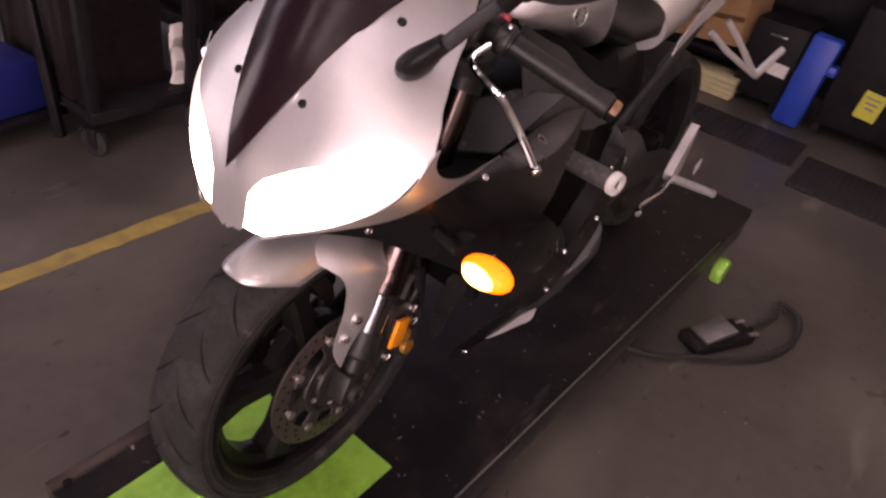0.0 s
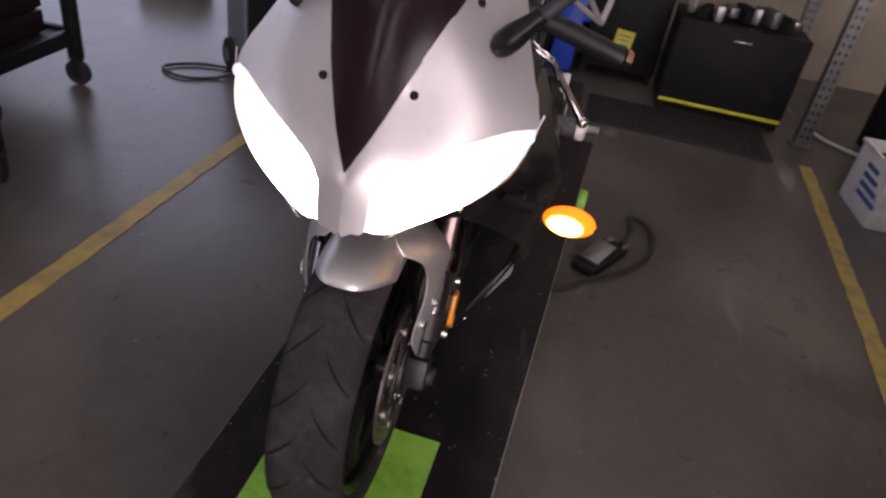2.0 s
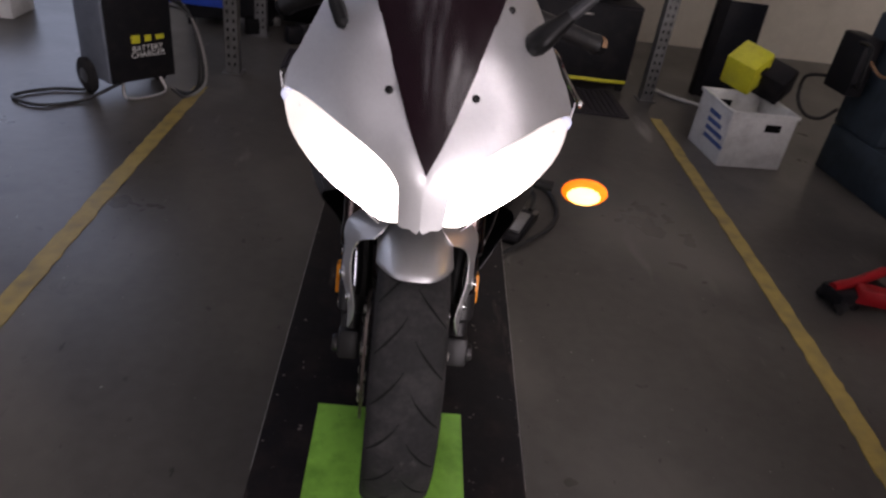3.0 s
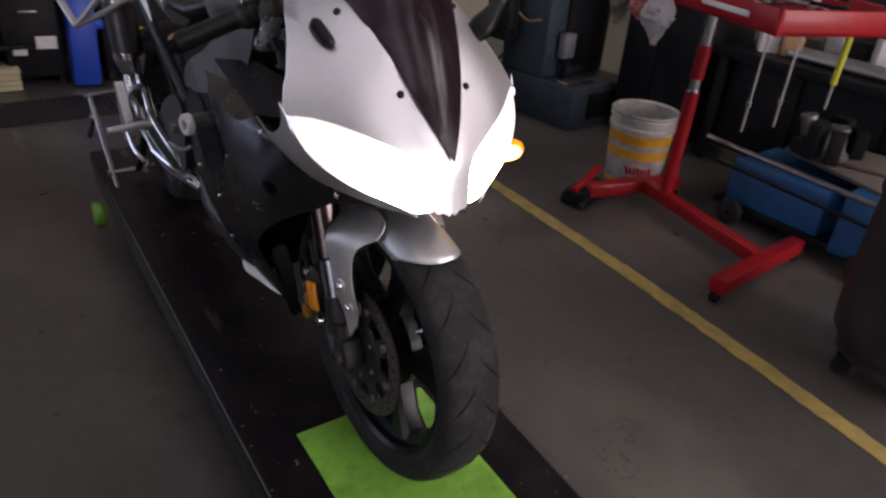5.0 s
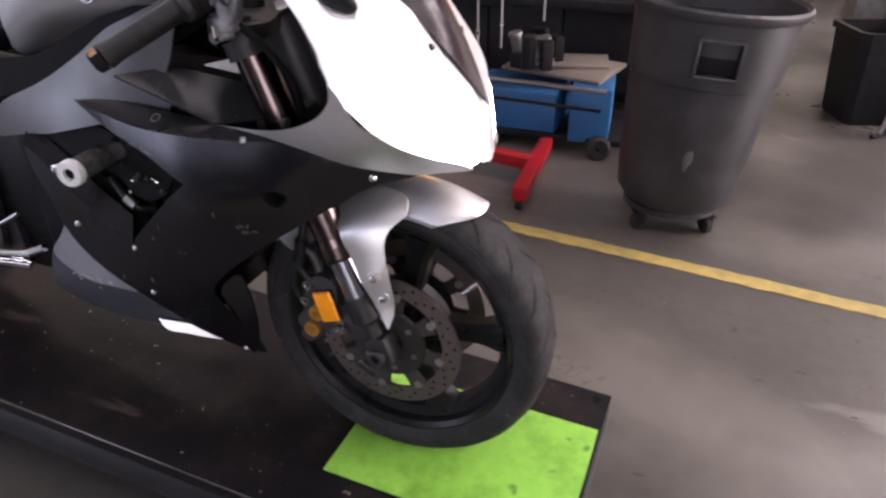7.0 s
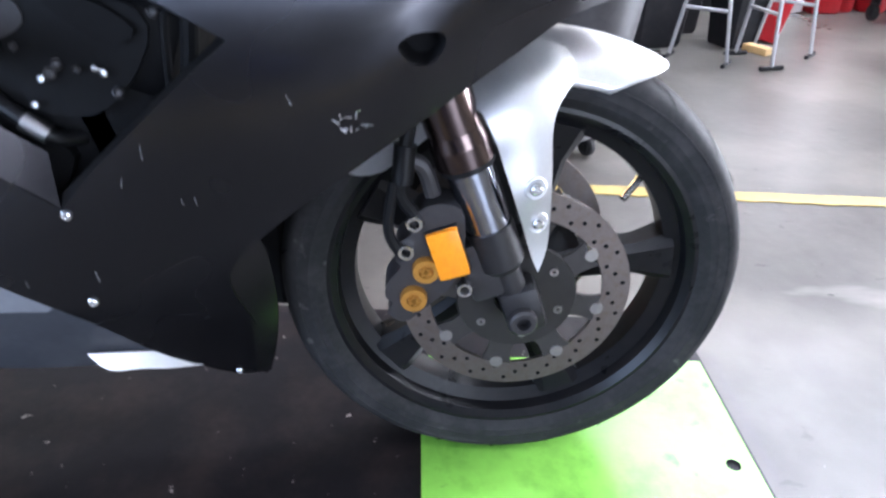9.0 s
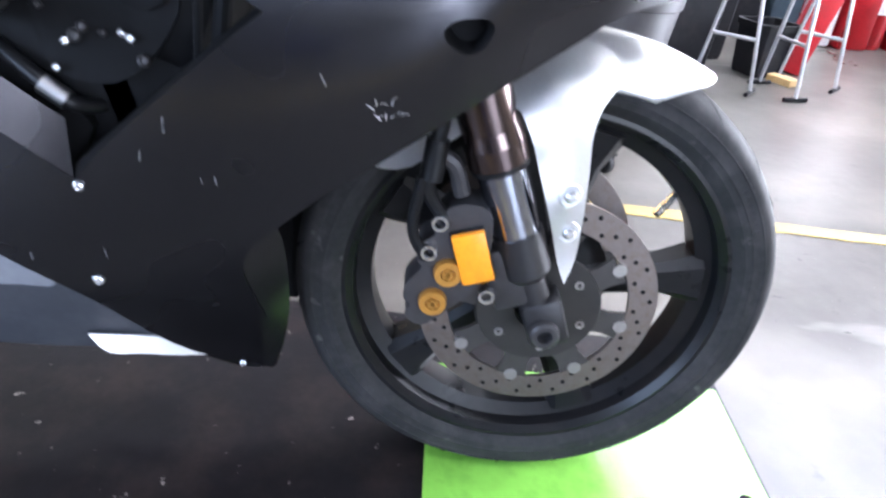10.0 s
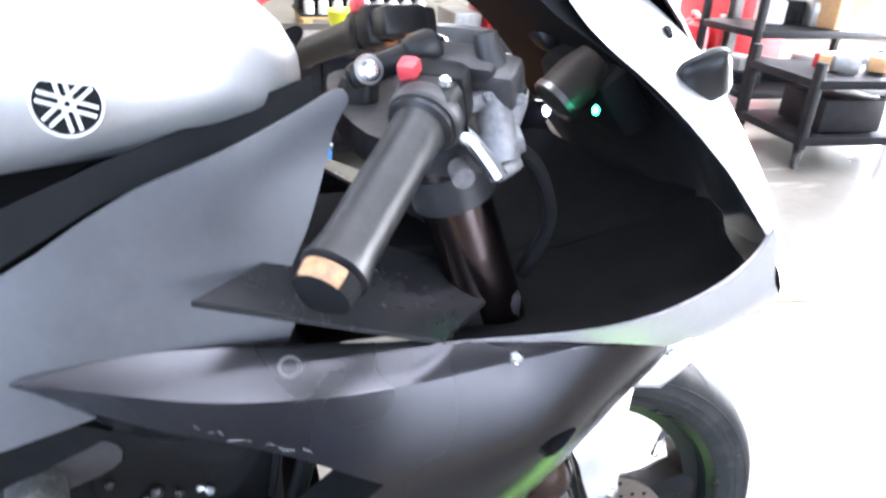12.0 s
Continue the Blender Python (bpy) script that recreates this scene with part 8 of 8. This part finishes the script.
def trestle(x, y, turn, h=0.9):
    ob = thing("trestle", (x, y, 0), "pale silver tubular folding trestle stand", "trestle", "trestles")
    q = Matrix.Rotation(turn, 4, "Z")
    o = V((x, y, 0))
    for s in (-1, 1):
        part("leg", tube(bmesh.new(), [o + q @ V((s * 0.16, 0, 0.012)), o + q @ V((s * 0.03, 0, h))], 0.011, 8, smooth=False), tube_silver, ob)
        part("foot", tube(bmesh.new(), [o + q @ V((s * 0.16, -0.07, 0.012)), o + q @ V((s * 0.16, 0.07, 0.012))], 0.012, 8, smooth=False), dark_steel, ob)
    part("brace", tube(bmesh.new(), [o + q @ V((-0.12, 0, 0.28)), o + q @ V((0.12, 0, 0.28))], 0.01, 8, smooth=False), tube_silver, ob)
    part("head", tube(bmesh.new(), [o + q @ V((-0.2, 0, h)), o + q @ V((0.2, 0, h))], 0.014, 8, smooth=False), tube_silver, ob)


trestle(2.98, -1.47, 0.9)
trestle(2.96, -1.78, 0.2)
trestle(3.18, -2.05, 0.8)
for x, y, s, h in ((3.42, -1.3, 0.4, 0.5), (3.37, -1.83, 0.26, 0.3), (3.75, -1.55, 0.35, 0.6)):
    bn = thing("black_bin", (x, y, 0), "black plastic bin on the floor", "bin", "black bins")
    turn = Matrix.Rotation(0.3, 4, "Z")
    rings = [[V((x, y, z)) + turn @ V((u * s / 2 * k, v * s / 2 * k, 0)) for u, v in ((-1, -0.8), (-0.8, -1), (0.8, -1), (1, -0.8), (1, 0.8), (0.8, 1), (-0.8, 1), (-1, 0.8))] for z, k in ((0, 0.8), (0.02, 0.84), (h - 0.03, 0.98), (h, 0.98), (h, 0.92), (0.04, 0.78))]
    part("body", loft(bmesh.new(), rings), dark_steel, bn)
    rings = [[V((x, y, z)) + turn @ V((u * s / 2 * k, v * s / 2 * k, 0)) for u, v in ((-1, -0.8), (-0.8, -1), (0.8, -1), (1, -0.8), (1, 0.8), (0.8, 1), (-0.8, 1), (-1, 0.8))] for z, k in ((h - 0.03, 0.985), (h - 0.03, 1.06), (h + 0.004, 1.06), (h + 0.004, 0.93))]
    part("rim", loft(bmesh.new(), rings, False), plastic_black, bn)
bm = bmesh.new()
box(bm, (3.17, -1.9, 0.02), (0.16, 0.07, 0.04), Matrix.Rotation(0.5, 4, "Z"), 0.003)
solo("wood_block", bm, wood, "short yellow wooden block on the floor", "wood block")


def cylinder_tank(x, y, r, h, group):
    ob = thing("gas_cylinder", (x, y, 0), "red painted steel gas cylinder standing upright", "gas cylinder", group)
    bm = bmesh.new()
    lathe(bm, [(0.0, 0.0), (r * 0.9, 0.0), (r, 0.02), (r, h * 0.78), (r * 0.8, h * 0.88), (r * 0.3, h * 0.93), (r * 0.3, h * 0.96), (0, h * 0.96)], (x, y, 0), (0, 0, 1), 28)
    part("body", bm, red_paint, ob)
    bm = bmesh.new()
    rod(bm, (x, y, h * 0.95), (x, y, h), 0.02)
    box(bm, (x, y, h), (0.07, 0.03, 0.025), None, 0.004)
    part("valve", bm, worn_metal, ob)
    bm = bmesh.new()
    box(bm, (x - r - 0.001, y, h * 0.5), (0.004, r * 0.9, h * 0.2))
    part("label", bm, paper, ob)


for x, y in ((4.42, -3.08), (4.40, -3.32), (4.38, -3.55), (4.62, -3.2), (4.62, -3.44), (4.45, -2.84), (4.5, -2.6)):
    cylinder_tank(x, y, 0.11, 0.62, "red cylinders")
bm = bmesh.new()
box(bm, (3.45, -2.12, 0.28), (0.12, 0.14, 0.56), Matrix.Rotation(0.25, 4, "X"), 0.01)
solo("red_block", bm, red_paint, "dull red leaning steel case", "case")


def shelf_trolley(o, ux, length, width, heights, label, h):
    ob = thing("shelf_trolley", (o[0], o[1], 0), label, "trolley", "shelf trolleys")
    o, ux = V((*o, 0)), V((*ux, 0)).normalized()
    uy = V((-ux.y, ux.x, 0))
    cs = [o, o + ux * length, o + uy * width, o + ux * length + uy * width]
    for c in cs:
        beam("post", c + V((0, 0, 0.12)), c + V((0, 0, h)), 0.05, 0.05, dark_steel, ob)
        caster(ob, c.x, c.y, 0.055, random.Random(int(c.y * 50)).uniform(0, 3))
    mid = sum(cs, V((0, 0, 0))) / 4
    turn = Matrix.Rotation(math.atan2(ux.y, ux.x), 4, "Z")
    for z in heights:
        bm = bmesh.new()
        box(bm, mid + V((0, 0, z)), (length + 0.05, width + 0.05, 0.05), turn, 0.005)
        part("shelf", bm, dark_steel, ob)
    return mid, turn


mid, turn = shelf_trolley((2.5, -2.78), (-0.1, -1.0), 1.2, 0.6, (0.17, 0.5), "dark steel shelf trolley loaded with bins and parts", 0.62)
bm = bmesh.new()
box(bm, mid + turn @ V((-0.25, -0.05, 0.30)), (0.42, 0.4, 0.2), turn, 0.02)
solo("black_tote", bm, dark_steel, "black plastic tote on a shelf trolley", "tote")
bm = bmesh.new()
box(bm, mid + turn @ V((-0.30, 0.155, 0.3)), (0.09, 0.005, 0.06), turn)
solo("paper_label", bm, paper, "white label on a black tote", "label", "tote labels")
for k in range(9):
    rng = random.Random(80 + k)
    bm = bmesh.new()
    c = mid + turn @ V((rng.uniform(-0.45, 0.5), rng.uniform(-0.22, 0.22), 0.56 + rng.uniform(0, 0.03)))
    box(bm, c, (rng.uniform(0.08, 0.2), rng.uniform(0.06, 0.14), 0.09), Matrix.Rotation(rng.uniform(0, 3), 4, "Z"), 0.012)
    solo("trolley_part", bm, (white_plastic, steel_grey, card, worn_metal, dark_steel, red_paint)[k % 6], "machine part lying on a shelf trolley", "part", "parts on shelf trolleys")
mid2, turn2 = shelf_trolley((3.45, -3.12), (0.0, -1.0), 1.3, 0.6, (0.2, 0.62, 1.1, 1.55), "tall dark steel shelf trolley with stored parts", 1.7)
for k in range(22):
    rng = random.Random(120 + k)
    bm = bmesh.new()
    z = (0.225, 0.645, 1.125)[k % 3]
    h = rng.uniform(0.08, 0.25)
    c = mid2 + turn2 @ V((rng.uniform(-0.55, 0.55), rng.uniform(-0.22, 0.2), z + h / 2))
    box(bm, c, (rng.uniform(0.1, 0.24), rng.uniform(0.08, 0.2), h), Matrix.Rotation(rng.uniform(-0.4, 0.4), 4, "Z"), 0.015)
    solo("stored_part", bm, (white_plastic, steel_grey, blue_grey, dark_steel, card)[k % 5], "stored spare part on a tall shelf trolley", "part", "parts on shelf trolleys")
upright(4.1, -3.42, 2.6)
cabinet("red_tool_chest", 4.5, 5.3, -4.3, -3.75, 0.1, 1.0, "red steel roller tool chest", red_paint, 1, "tool chest")
for k in range(7):
    bm = bmesh.new()
    rng = random.Random(200 + k)
    box(bm, (4.5 + 0.05 * k, -2.9 + 0.25 * k, 0.3 + 0.05 * (k % 3)), (0.5, 0.22, 0.6 + 0.1 * (k % 3)), None, 0.02)
    solo("stored_case", bm, (red_paint, white_plastic, blue_grey, dark_steel, white_plastic, red_paint, steel_grey)[k], "equipment case standing along the bright east side", "case", "cases along the side")
# light partition behind the corner
wall("partition_east", -5.2, (-2.0, 5.6), along="y", thick=0.1, height=2.6, mat=material("partition_white", (0.72, 0.7, 0.66), 0.7, size=0.05), label="off-white partition panel")

# red-handled jack and a white hose on the floor
jack = thing("floor_jack", (1.72, 1.12, 0), "low red trolley jack standing on the floor", "jack")
bm = bmesh.new()
box(bm, (1.80, 1.12, 0.055), (0.26, 0.11, 0.06), Matrix.Rotation(0.3, 4, "Z"), 0.012)
part("frame", bm, dark_steel, jack)
part("handle", tube(bmesh.new(), [(1.68, 1.09, 0.085), (1.78, 1.12, 0.10), (1.92, 1.17, 0.13)], 0.02, 12), red_paint, jack, "red painted handle")
for x, y in ((1.71, 1.04), (1.70, 1.15), (1.90, 1.11), (1.89, 1.21)):
    bm = bmesh.new()
    lathe(bm, [(0.006, -0.012), (0.026, -0.012), (0.026, 0.012), (0.006, 0.012)], (x, y, 0.026), (-0.3, 1, 0), 18, True)
    part("wheel", bm, rubber, jack)
bm = bmesh.new()
tube(bm, [(1.72, 3.75, 0.012), (1.76, 3.58, 0.012), (1.86, 3.46, 0.012), (2.0, 3.36, 0.012), (2.15, 3.3, 0.012)], 0.012, 10)
solo("air_hose", bm, white_plastic, "white air hose lying on the floor by a rack", "hose")
